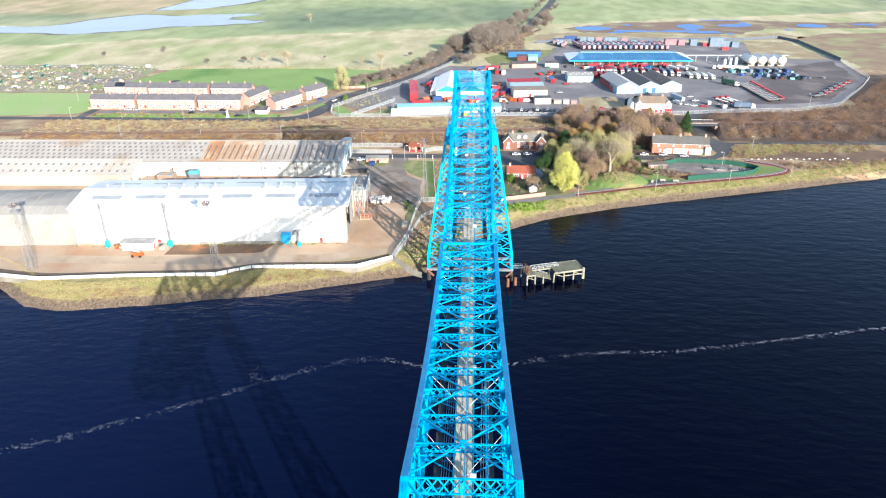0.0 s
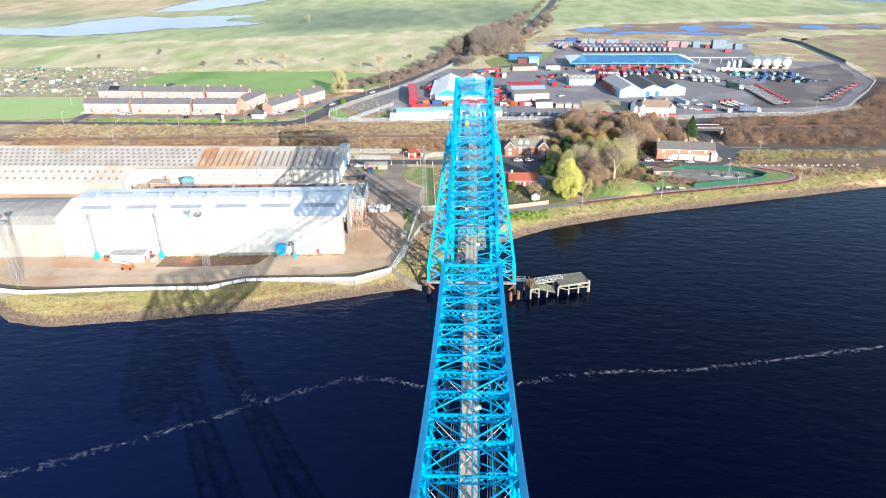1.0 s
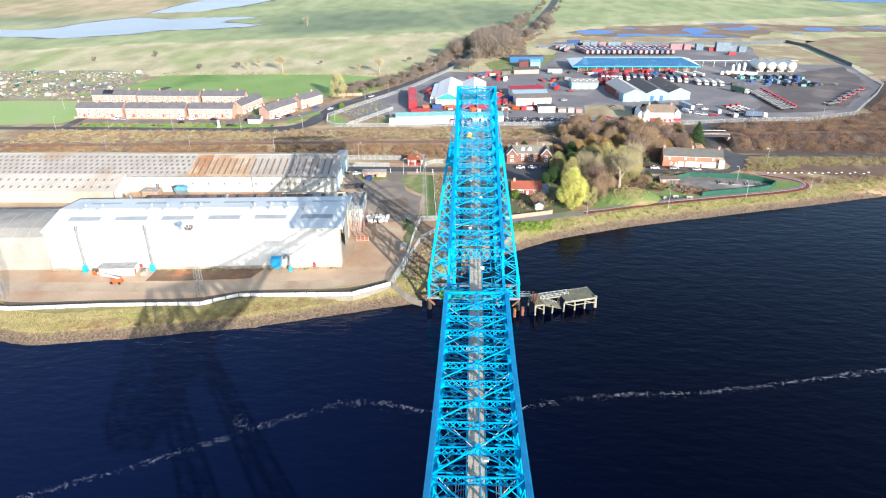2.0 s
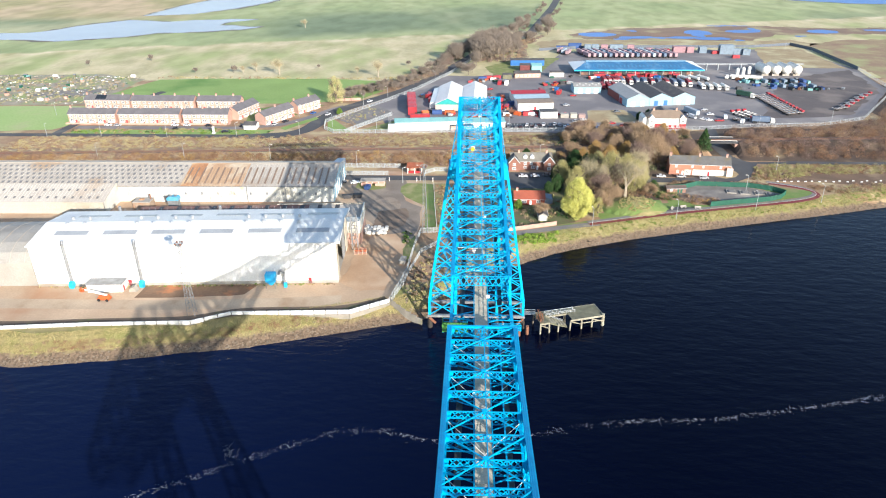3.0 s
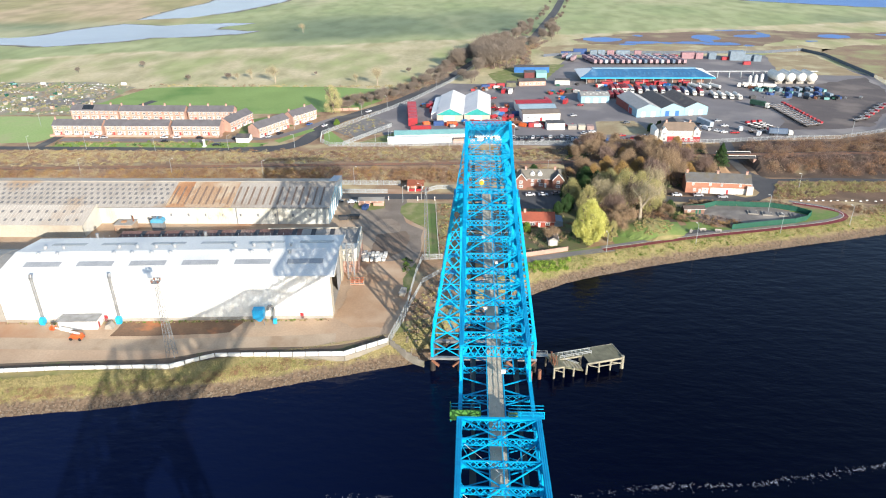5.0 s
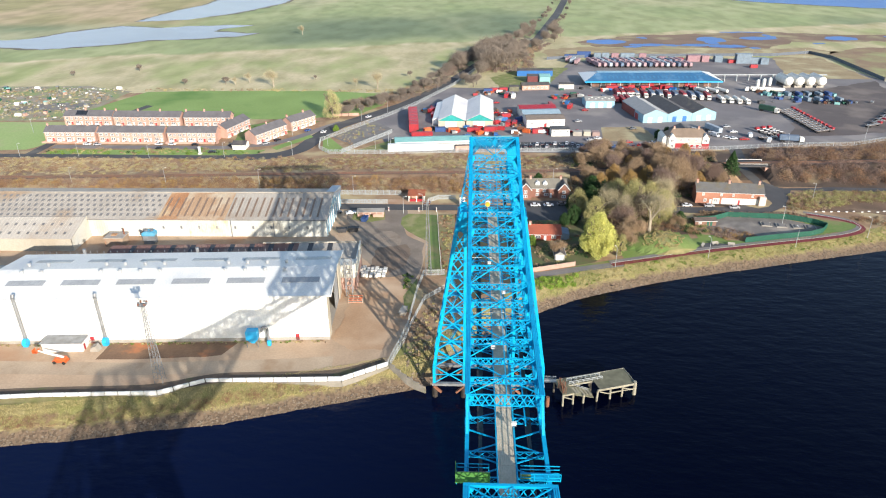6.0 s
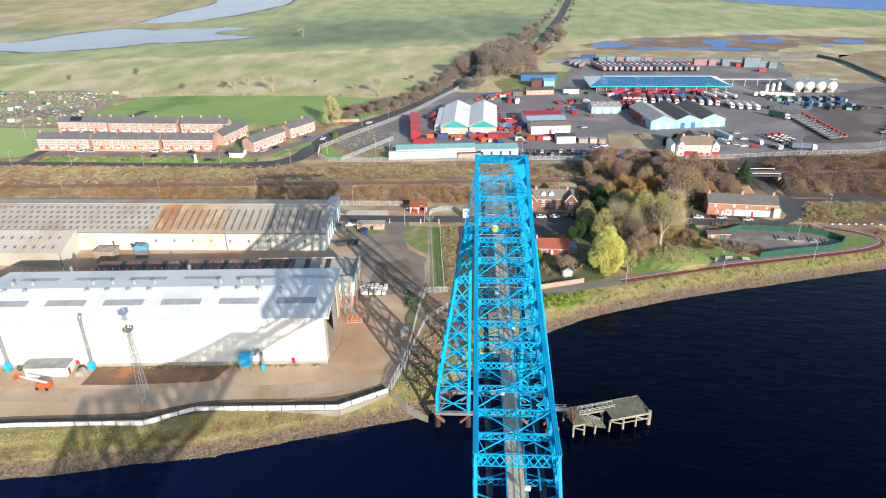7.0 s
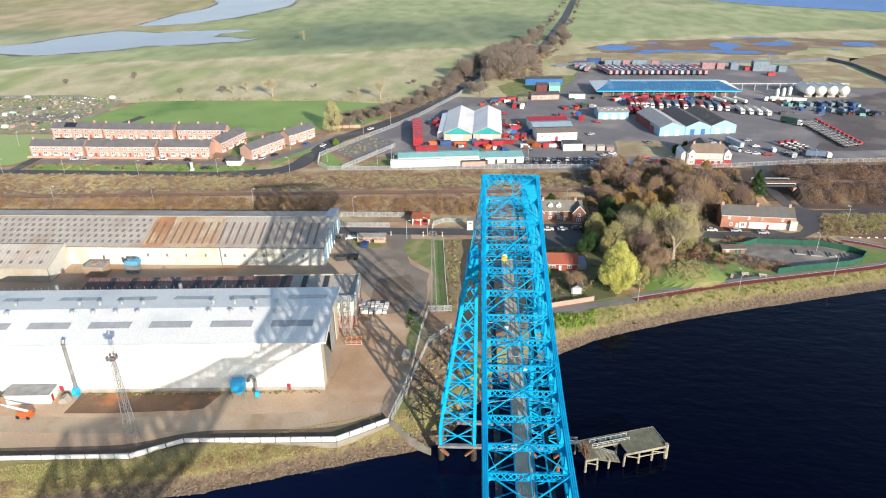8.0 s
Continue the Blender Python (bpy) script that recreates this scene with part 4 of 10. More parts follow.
# towers
def tower(sg):
    yf = MID + sg * (80.8 if sg > 0 else 80.6)          # river face
    yb = yf + sg * 8.5
    tw = part("tower", Shape().box(-0.1, -0.1, 0, 0.1, 0.1, 0.1), BLUE, bridge)

    def outer(z):
        return 14.5 if z < 6 else 14.5 + (7.9 - 14.5) * (z - 6) / 43.0

    def face_y(z, back):
        c = (yf + yb) / 2
        return c + (yb - c if back else yf - c) * (1 - 0.35 * z / 49)

    levels = [0.8, 6.0] + [6 + 36 * k / 7 for k in range(1, 8)]
    for side in (-1, 1):
        for back in (0, 1):
            for inner in (0, 1):
                sh = Shape()
                for za, zb in ((0.8, 6.0), (6.0, 49.0)):
                    xa, xb = (6.4, 6.4) if inner else (outer(za), outer(zb))
                    sh.beam((side * xa, face_y(za, back), za), (side * xb, face_y(zb, back), zb), 0.75, 0.6, (0, 1, 0))
                part("leg", sh, BLUE, tw)
            for za, zb in zip(levels, levels[1:]):
                sh = Shape()
                ya, y2 = face_y(za, back), face_y(zb, back)
                sh.beam((side * 6.4, ya, za), (side * outer(zb), y2, zb), 0.28, 0.2, (0, 1, 0))
                sh.beam((side * outer(za), ya, za), (side * 6.4, y2, zb), 0.28, 0.2, (0, 1, 0))
                zc = (za + zb) / 2
                sh.beam((side * 6.4, face_y(zc, back), zc), (side * outer(zc), face_y(zc, back), zc), 0.2, 0.22)
                part("lattice_panel", sh, BLUE, tw)
        for inner in (0, 1):
            for za, zb in zip(levels, levels[1:]):
                sh = Shape()
                xa, xb = (6.4, 6.4) if inner else (outer(za), outer(zb))
                sh.beam((side * xa, face_y(za, 0), za), (side * xb, face_y(zb, 1), zb), 0.2, 0.24)
                sh.beam((side * xa, face_y(za, 1), za), (side * xb, face_y(zb, 0), zb), 0.2, 0.24)
                sh.beam((side * xb, face_y(zb, 0), zb), (side * xb, face_y(zb, 1), zb), 0.26, 0.26)
                part("lattice_panel", sh, BLUE, tw)
        # solid plated head with an arched foot
        for back in (0, 1):
            sh = Shape()
            arc = [(6.4 + (outer(42) - 6.4) * (0.5 - 0.5 * math.cos(a)), 42 + 3.2 * math.sin(a)) for a in np.linspace(0.25, 2.9, 8)]
            pts = [(6.1, 42)] + arc + [(outer(42) + 0.2, 42), (outer(49) + 0.3, 48.2), (7.4, 50.3), (6.1, 50.3)]
            yy = face_y(46, back) + (0.35 if (back == 1) == (sg > 0) else -0.35)
            sh.prism([(side * x, yy, z) for x, z in pts], (0, -0.06, 0), (0, 0.06, 0))
            part("head_plate", sh, BLUE, tw)
        sh = Shape()
        sh.prism([(side * (outer(43) + 0.2), face_y(43, 0), 43), (side * (outer(43) + 0.2), face_y(43, 1), 43), (side * (outer(49) + 0.4), face_y(49, 1), 49),
                  (side * (outer(49) + 0.4), face_y(49, 0), 49)], (0, 0, 0), (-side * 0.1, 0, 0))
        part("head_plate", sh, BLUE, tw)
        sh = Shape()
        sh.box(min(side * 5.9, side * 8.4), min(yf, yb) + 1, 48.6, max(side * 5.9, side * 8.4), max(yf, yb) - 1, 49.0)
        part("cap_plate", sh, BLUE, tw)
        # laced raker from the head up to the truss
        for back in (0, 1):
            yy = face_y(49, back)
            part("raker", laced_post((side * 7.9, yy, 49.0), (side * 5.7, yy, 63.0), 0.16, 0.5), BLUE, tw)
            for k in range(6):
                za, zb = 49.5 + k * 2.2, 50.6 + k * 2.2
                xb = 7.9 - 2.2 * (zb - 49) / 14
                part("raker_lacing", Shape().beam((side * 5.5, yy, za), (side * xb, yy, zb), 0.1, 0.12, (0, 1, 0)), BLUE, tw)
                part("raker_lacing", Shape().beam((side * xb, yy, zb), (side * 5.5, yy, zb + 1.1), 0.1, 0.12, (0, 1, 0)), BLUE, tw)
        # stair flights zigzagging inside the river face
        if sg > 0:
            for k in range(5):
                sh = Shape()
                z0, q = 6 + k * 5.0, 1 if k % 2 else -1
                yc = (yf + yb) / 2
                sh.beam((side * (9.2 + q * 1.2), yc, z0), (side * (9.2 - q * 1.2), yc, z0 + 5.0), 0.9, 0.2)
                for w in (-0.5, 0.5):
                    sh.beam((side * (9.2 + q * 1.2), yc + w, z0 + 1), (side * (9.2 - q * 1.2), yc + w, z0 + 6.0), 0.07, 0.07)
                sh.box(min(side * 7.4, side * 11), yc - 1, z0 + 4.9, max(side * 7.4, side * 11), yc + 1, z0 + 5.0)
                part("stair_flight", sh, BLUE, tw)
    # arched brace between the two shafts below the trusses
    for back in (0, 1):
        sh = Shape()
        yy = face_y(44, back)
        prev = None
        for a in np.linspace(0, math.pi, 11):
            p = Vector((-6.3 * math.cos(a), yy, 43.0 + 4.6 * math.sin(a)))
            if prev:
                sh.beam(prev, p, 0.3, 0.45, (0, 1, 0))
            prev = p
        sh.beam((-6.4, yy, 48.2), (6.4, yy, 48.2), 0.4, 0.6)
        part("arch_brace", sh, BLUE, tw)
    # foot frame on iron cylinders
    for y_ in (yf, yb):
        sh = Shape()
        sh.box(-15.1, y_ - 0.45, 0.0, 15.1, y_ + 0.45, 0.75)
        part("foot_beam", sh, STEEL, tw, "grey foot beam")
    for side in (-1, 1):
        for x in (6.6, 14.4):
            sh = Shape()
            sh.box(side * x - 0.45, min(yf, yb), 0.0, side * x + 0.45, max(yf, yb), 0.7)
            part("foot_beam", sh, STEEL, tw, "grey foot beam")
            for y_ in (yf + sg * 0.4, yb - sg * 0.4):
                sh = Shape()
                sh.tube((side * x, y_, -8), (side * x, y_, -1.6), 0.8, 0.8, 14)
                sh.tube((side * x, y_, -1.6), (side * x, y_, 0.0), 0.8, 0.6, 14)
                part("cylinder_pier", sh, SHADED_IRON, tw, "dark cylinder pier with shade painted in")
        for y_ in (yf, yb):
            for x0, x1 in ((14.6, 12.6), (6.6, 8.6)):
                part("bracket", Shape().beam((side * x0, y_ - sg * 0.5, 0.0), (side * x1, y_ - sg * 0.5, -2.0), 0.5, 0.7, (0, 1, 0)), RUST, tw, "rusty raking bracket")
    return tw


tower(1)
tower(-1)

# loose gear on the bridge
deckgear = thing("scaffold_platform", "green sheeted scaffold platform at the middle of the bridge", "platform")
sh = Shape()
sh.box(-6.6, 3.6, BOT + 0.4, -2.3, 5.4, BOT + 0.5)
part("deck", sh, DECK, deckgear)
sh = Shape()
sh.box(-6.6, 3.55, BOT + 0.3, -2.3, 3.6, BOT + 2.2)
sh.box(-6.65, 3.55, BOT + 0.3, -6.6, 5.4, BOT + 2.2)
part("sheeting", sh, GREENT, deckgear, "torn green sheeting")
for x in (-6.5, -5.1, -3.7, -2.4):
    for y in (3.6, 5.4):
        part("pole", Shape().beam((x, y, BOT + 0.1), (x, y, BOT + 1.8), 0.08, 0.08), BLUE, deckgear)
for z in (1.2, 1.8):
    part("rail", Shape().beam((-6.5, 5.4, BOT + z), (-2.4, 5.4, BOT + z), 0.08, 0.08), BLUE, deckgear)
plat = thing("side_platform", "small blue railed maintenance platform on the bridge", "platform")
sh = Shape()
sh.box(1.6, 4.2, BOT + 0.3, 6.6, 5.6, BOT + 0.4)
part("deck", sh, BLUE, plat)
for z in (0.9, 1.5):
    for y in (4.2, 5.6):
        sh = Shape()
        sh.beam((1.6, y, BOT + z), (6.6, y, BOT + z), 0.09, 0.09)
        part("rail", sh, BLUE, plat)
for x in (1.6, 3.3, 5.0, 6.6):
    sh = Shape()
    sh.beam((x, 4.2, BOT + 0.3), (x, 4.2, BOT + 1.5), 0.09, 0.09)
    part("post", sh, BLUE, plat)
sh = Shape()
sh.box(1.5, 4.4, BOT + 0.45, 2.9, 4.9, BOT + 0.8)
solid("tool_chest", sh, surface("olive_paint", (0.24, 0.3, 0.06)), "olive green tool chest on the side platform", "box")


def floodlight(x, y):
    fl = thing("floodlight", "small white floodlight beside the bridge walkway", "lamp", "walkway floodlights", Matrix.Translation((x, y, BOT + 1.3)))
    part("housing", Shape().prism([(-0.3, 0, 0), (0.3, 0, 0), (0.36, 0, 0.5), (-0.36, 0, 0.5)], (0, -0.2, 0), (0, 0.2, 0)), WHITE, fl)
    part("bracket", Shape().box(-0.06, -0.06, -0.5, 0.06, 0.06, 0.0), STEEL, fl)


for x, y in ((-1.25, 32.0), (1.2, 13.5), (-1.25, -14.0), (1.2, -38.0), (1.2, 50.0), (-1.25, 62.0), (1.2, -60.0)):
    floodlight(x, y)
nav = thing("navigation_lamp", "round yellow and white lamp on the bridge at the tower", "lamp", m=Matrix.Translation((-1.7, 69.0, 60.6)))
part("lens", Shape().tube((0, -0.3, 0), (0, 0.1, 0.1), 0.5, 0.46, 14), YELLOW, nav)
part("shield", Shape().tube((0, 0.1, 0.12), (0, 0.4, 0.18), 0.54, 0.54, 14), WHITE, nav)
part("stem", Shape().tube((0, 0.2, -0.4), (0, 0.2, -2.6), 0.09, 0.09, 8), STEEL, nav)

# ---- works sheds by the river ----
def roof_sheet(sh, a, b, c, d, thick=0.15, ribs=0, slot=0, rib=(0.12, 0.07)):
    """A sloping slab between the corners a b (eave) and d c (ridge); ribs: standing seams rolled into the same sheet."""
    a, b, c, d = (Vector(p) for p in (a, b, c, d))
    n = (b - a).cross(d - a).normalized()
    n = n if n.z > 0 else -n
    if not ribs:
        sh.add([p + n * q for q in (0, -thick) for p in (a, b, c, d)], [(0, 1, 2, 3), (7, 6, 5, 4), (0, 4, 5, 1), (1, 5, 6, 2), (2, 6, 7, 3), (3, 7, 4, 0)], slot)
        return n
    w = rib[0] / (b - a).length
    ts = [(0.0, 0.0)]
    for k in range(ribs):
        t = (k + 0.5) / ribs
        ts += [(t - w, 0.0), (t - w * 0.5, rib[1]), (t + w * 0.5, rib[1]), (t + w, 0.0)]
    ts.append((1.0, 0.0))
    vs = []
    for t, hgt in ts:
        lo, hi = a.lerp(b, t), d.lerp(c, t)
        vs += [lo + n * hgt, hi + n * hgt, hi + n * (hgt - thick), lo + n * (hgt - thick)]
    fs = []
    for k in range(len(ts) - 1):
        i, j = 4 * k, 4 * k + 4
        fs += [(i, j, j + 1, i + 1), (i + 1, j + 1, j + 2, i + 2), (i + 2, j + 2, j + 3, i + 3), (i + 3, j + 3, j, i)]
    e = 4 * (len(ts) - 1)
    sh.add(vs, fs + [(0, 1, 2, 3), (e, e + 3, e + 2, e + 1)], slot)
    return n


def clad_wall(sh, a, b, z0, z1, thick=0.3, ribs=0, rib=(0.1, 0.05)):
    """An upright sheet-clad wall from a to b (plan points), its ribs rolled into the face on the right of a-b."""
    a, b = Vector((*a, 0)), Vector((*b, 0))
    d = (b - a).normalized()
    n = Vector((d.y, -d.x, 0))
    w = rib[0] / (b - a).length
    ts = [(0.0, 0.0)]
    for k in range(ribs):
        t = (k + 0.5) / ribs
        ts += [(t - w, 0.0), (t - w * 0.5, rib[1]), (t + w * 0.5, rib[1]), (t + w, 0.0)]
    ts.append((1.0, 0.0))
    vs = []
    for t, hgt in ts:
        p = a.lerp(b, t)
        o, i = p + n * hgt, p - n * thick
        vs += [(o.x, o.y, z0), (o.x, o.y, z1), (i.x, i.y, z1), (i.x, i.y, z0)]
    fs = []
    for k in range(len(ts) - 1):
        i, j = 4 * k, 4 * k + 4
        fs += [(i, j, j + 1, i + 1), (i + 1, j + 1, j + 2, i + 2), (i + 2, j + 2, j + 3, i + 3), (i + 3, j + 3, j, i)]
    e = 4 * (len(ts) - 1)
    sh.add(vs, fs + [(0, 1, 2, 3), (e, e + 3, e + 2, e + 1)])
    return sh


WH = pose(-46.9, 109.3, 0, 0, 0, 3.2)          # local x runs back along the wall, y into the shed
white_shed = thing("industrial_shed", "long white-clad river shed with a pale grey metal roof", "shed", m=WH)
L, D, E1, RZ, E2 = 102.0, 29.0, 15.3, 17.3, 15.2
DOOR = 11.0
sh = Shape()
clad_wall(sh, (-L, -0.15), (0, -0.15), 0, E1, 0.3, 102)
part("front_wall", sh, CLAD, white_shed)
sh = Shape()
sh.box(-L, -0.24, 0, 0.02, -0.15, 1.1)
part("plinth", sh, CONC, white_shed, "stained concrete plinth")
sh = Shape()
sh.box(-L, D - 0.15, 0, 0, D + 0.15, E2)
part("back_wall", sh, BEIGE, white_shed)
sh = Shape()
sh.prism([(-L, 0, 0), (-L, D, 0), (-L, D, E2), (-L, D * 0.5, RZ), (-L, 0, E1)], (0, 0, 0), (0.3, 0, 0))
part("end_wall", sh, BEIGE, white_shed)
sh = Shape()                                     # open gable: wings left and right of a tall doorway
sh.prism([(0, 0, 0), (0, 4.0, 0), (0, 4.0, DOOR + 2), (0, D - 5, DOOR + 2), (0, D - 5, 0), (0, D, 0), (0, D, E2), (0, D * 0.5, RZ), (0, 0, E1)], (-0.3, 0, 0), (0, 0, 0))
part("gable_wall", sh, BEIGE, white_shed, "beige gable with a tall open doorway")
sh = Shape()
clad_wall(sh, (-0.4, D - 11.5), (-0.4, D - 5.5), 0.05, DOOR + 1.8, 0.3, 12)
part("sliding_door", sh, STEEL, white_shed, "grey sliding door leaf, half open")
sh = Shape()
sh.box(-L + 0.4, 0.3, 0.06, -0.5, D - 0.3, 0.1)
part("floor_slab", sh, CONC, white_shed)
for k in range(6):
    for y in (0.8, D - 0.9):
        sh = Shape()
        sh.beam((-6 - k * 12, y, 0), (-6 - k * 12, y, E1 - 0.3), 0.4, 0.4)
        part("column", sh, STEEL, white_shed)
sh = Shape()
roof_sheet(sh, (-L - 0.5, -0.5, E1 + 0.1), (1.4, -0.5, E1 + 0.1), (1.4, D * 0.5, RZ + 0.2), (-L - 0.5, D * 0.5, RZ + 0.2), 0.3, 104, 0, (0.05, 0.02))
part("roof_front_slope", sh, ROOFG, white_shed)
sh = Shape()
roof_sheet(sh, (-L - 0.5, D + 0.4, E2 + 0.1), (1.4, D + 0.4, E2 + 0.1), (1.4, D * 0.5, RZ + 0.2), (-L - 0.5, D * 0.5, RZ + 0.2), 0.3, 104, 0, (0.05, 0.02))
part("roof_back_slope", sh, ROOFG, white_shed)
sh = Shape()
sh.box(-L - 0.5, -0.62, E1 - 0.25, 1.4, -0.46, E1 + 0.18)
part("gutter", sh, ROOFG, white_shed)
sh = Shape()
for (ya, za, yb, zb) in ((-0.6, E1, D * 0.5, RZ + 0.1), (D * 0.5, RZ + 0.1, D + 0.5, E2)):
    sh.beam((1.45, ya, za), (1.45, yb, zb), 0.12, 0.8)
part("verge_trim", sh, CLAD, white_shed)


def slope(y, front=True):
    return (E1 + 0.1 + (RZ - E1 + 0.1) * (y + 0.5) / (D * 0.5 + 0.5)) if y < D * 0.5 else (RZ + 0.2 - (RZ - E2 + 0.1) * (y - D * 0.5) / (D * 0.5 + 0.4))


for k in range(6):
    for y0, y1 in ((6.0, 8.6), (20.5, 23.0)):
        x0 = -2.9 - k * 16.4 + (0.0 if y0 < 10 else 1.6)
        sh = Shape()
        roof_sheet(sh, (x0 - 11.2, y0, slope(y0) + 0.11), (x0, y0, slope(y0) + 0.11), (x0, y1, slope(y1) + 0.11), (x0 - 11.2, y1, slope(y1) + 0.11), 0.06, 11, 0, (0.05, 0.05))
        part("roof_light", sh, LIGHTP, white_shed, "grey ribbed roof light panel")
cowl = Shape()
cowl.tube((0, 0, 0), (0, 0, 0.75), 0.45, 0.45, 12).tube((0, 0, 0.75), (0, 0, 0.87), 0.72, 0.72, 14).tube((0, 0, 0.87), (0, 0, 1.15), 0.68, 0.3, 14)
COWL = cowl.mesh("roof_cowl", surface("bright_zinc", (0.62, 0.62, 0.6), (0.5, 0.5, 0.5), 0.35, 0.6, 5, 0.05, 0.5))
for x in (-14.2, -20.1, -26.2, -32.2, -52.0, -58.0, -64.2, -70.0, -88, -94):
    for y in (12.2, 17.5):
        part("roof_cowl", COWL, STEEL, white_shed, m=Matrix.Translation((x - 0.5 * (y > 15), y, slope(y) + 0.1)))
for k in range(45):
    sh = Shape()
    sh.beam((-2 - k * 2.2, D + 0.2, E2 + 0.1), (-2 - k * 2.2, D + 0.2, E2 + 1.2), 0.09, 0.09)
    part("roof_post", sh, STEEL, white_shed)
for x in (-46.5, -83.5):
    sh = Shape()
    sh.tube((x, D + 0.9, 9), (x, D + 0.9, E2 + 1.6), 0.55, 0.55, 12)
    part("roof_vent_pipe", sh, STEEL, white_shed)
# extract ducts that climb the front wall from blue fans
for x in (-66.4, -90.0):
    sh = Shape()
    sh.tube((x, -0.95, 2.4), (x, -0.95, E1 + 0.9), 0.48, 0.48, 12)
    for k in range(7):
        sh.tube((x, -0.95, 3.2 + k * 1.9), (x, -0.95, 3.35 + k * 1.9), 0.55, 0.55, 12)
    sh.tube((x, -0.95, E1 + 0.9), (x, -0.4, E1 + 1.8), 0.48, 0.5, 12)
    part("extract_duct", sh, STEEL, white_shed, "grey metal extract duct")
    sh = Shape()
    sh.tube((x - 0.6, -1.3, 1.3), (x + 0.6, -1.3, 1.3), 1.15, 1.15, 14).box(x - 0.7, -2.0, 0.05, x + 0.7, -0.8, 0.6).box(x - 0.4, -1.5, 1.9, x + 0.4, -0.6, 2.7)
    part("fan_casing", sh, SKYP, white_shed, "bright blue fan casing")
sh = Shape()
sh.box(-10.2, -0.24, 0.1, -9.1, -0.16, 2.2)
part("door", sh, REDP, white_shed, "small red door")
sh = Shape()
sh.box(-71.4, -0.24, 0.1, -70.2, -0.16, 2.3)
part("door", sh, REDP, white_shed, "small red door")
# dust collector
dust = thing("dust_collector", "bright blue dust collector on steel legs by the white shed", "machine", m=WH @ Matrix.Translation((-22.3, -2.6, 0)))
sh = Shape()
sh.prism([(-1.7, -1.3, 2.6), (1.7, -1.3, 2.6), (1.7, -1.3, 5.3), (1.6, -1.3, 5.45), (-1.6, -1.3, 5.45), (-1.7, -1.3, 5.3)], (0, 0, 0), (0, 2.3, 0))
part("casing", sh, SKYP, dust)
sh = Shape()
sh.add([(-1.6, -1.2, 2.6), (1.6, -1.2, 2.6), (1.6, 0.9, 2.6), (-1.6, 0.9, 2.6), (-0.4, -0.4, 0.9), (0.4, -0.4, 0.9), (0.4, 0.3, 0.9), (-0.4, 0.3, 0.9)],
       [(0, 1, 2, 3), (7, 6, 5, 4), (0, 4, 5, 1), (1, 5, 6, 2), (2, 6, 7, 3), (3, 7, 4, 0)])
part("hopper", sh, SKYP, dust)
for x in (-1.6, 1.6):
    for y in (-1.2, 0.9):
        sh = Shape()
        sh.beam((x, y, 0.05), (x, y, 2.7), 0.16, 0.16)
        part("leg", sh, STEEL, dust)
sh = Shape()
prev = None
for a in np.linspace(0, 3.14, 9):
    p = (3.6 - 0.9 * math.cos(a), 0.4, 4.6 + 1.5 * math.sin(a))
    if prev:
        sh.tube(prev, p, 0.4, 0.4, 10)
    prev = p
sh.tube((4.5, 0.4, 0.4), (4.5, 0.4, 4.6), 0.4, 0.4, 10)
part("duct", sh, STEEL, dust, "curved pale metal duct")
sh = Shape()
sh.box(4.2, -0.6, 0.05, 5.2, 0.4, 1.7)
part("fan", sh, SKYP, dust)

# brick-red lower shed and annex behind the white shed
annex = thing("industrial_shed", "low shed with a dark red-brown roof behind the white shed", "shed", m=WH)
sh = Shape()
sh.box(-84, D + 6, 0, 4.6, D + 6.3, 7.6).box(-84, D + 19.6, 0, 4.6, D + 19.9, 8.6).box(-84, D + 6.3, 0, -83.7, D + 19.6, 7.6)
part("wall", sh, BEIGE, annex)
sh = Shape()
sh.box(4.6, D + 1.5, 4.6, 5.0, D + 19.9, 9.6)
part("gable_wall", sh, CREAM, annex, "cream panel gable above red brick")
sh = Shape()
sh.box(4.6, D + 1.5, 0.05, 4.95, D + 19.9, 4.5)
part("gable_base", sh, BRICK, annex)
sh = Shape()
roof_sheet(sh, (-84, D + 5.5, 7.5), (-17, D + 5.5, 7.5), (-17, D + 20, 8.9), (-84, D + 20, 8.9), 0.2, 66)
part("roof", sh, surface("oxide_red_roof", (0.22, 0.12, 0.095), (0.16, 0.085, 0.07), 0.8, 0.1, 2, 0.1, stain=(0.3, 0.21, 0.16), stain_scale=0.06), annex, "dull oxide red sheet roof")
sh = Shape()
roof_sheet(sh, (-17, D + 5.5, 7.5), (4.6, D + 5.5, 7.5), (4.6, D + 20, 8.9), (-17, D + 20, 8.9), 0.2, 21)
part("roof", sh, ROOFT, annex, "pale tan sheet roof at the yard end")
for k in range(11):
    sh = Shape()
    roof_sheet(sh, (-6.5 - k * 7, D + 6, 7.66), (-4.8 - k * 7, D + 6, 7.66), (-4.8 - k * 7, D + 19.6, 9.0), (-6.5 - k * 7, D + 19.6, 9.0), 0.06)
    part("roof_light", sh, DARK, annex)
part("lobby_base", Shape().box(-2.4, D + 1.4, 0.05, 4.55, D + 5.9, 4.5), BRICK, annex, "red brick lobby base")
part("lobby", Shape().box(-2.4, D + 1.4, 4.5, 4.55, D + 5.9, 9.3), CREAM, annex, "cream panelled lobby")
part("parapet", Shape().box(-30, D + 19.95, 8.5, 4.55, D + 20.3, 9.3), BEIGE, annex, "beige parapet behind the roof")
sh = Shape()
for y in (D - 3.5, D - 0.6):
    for x in (1.9, 4.0):
        sh.beam((x, y, 0), (x, y, 13.0), 0.2, 0.2)
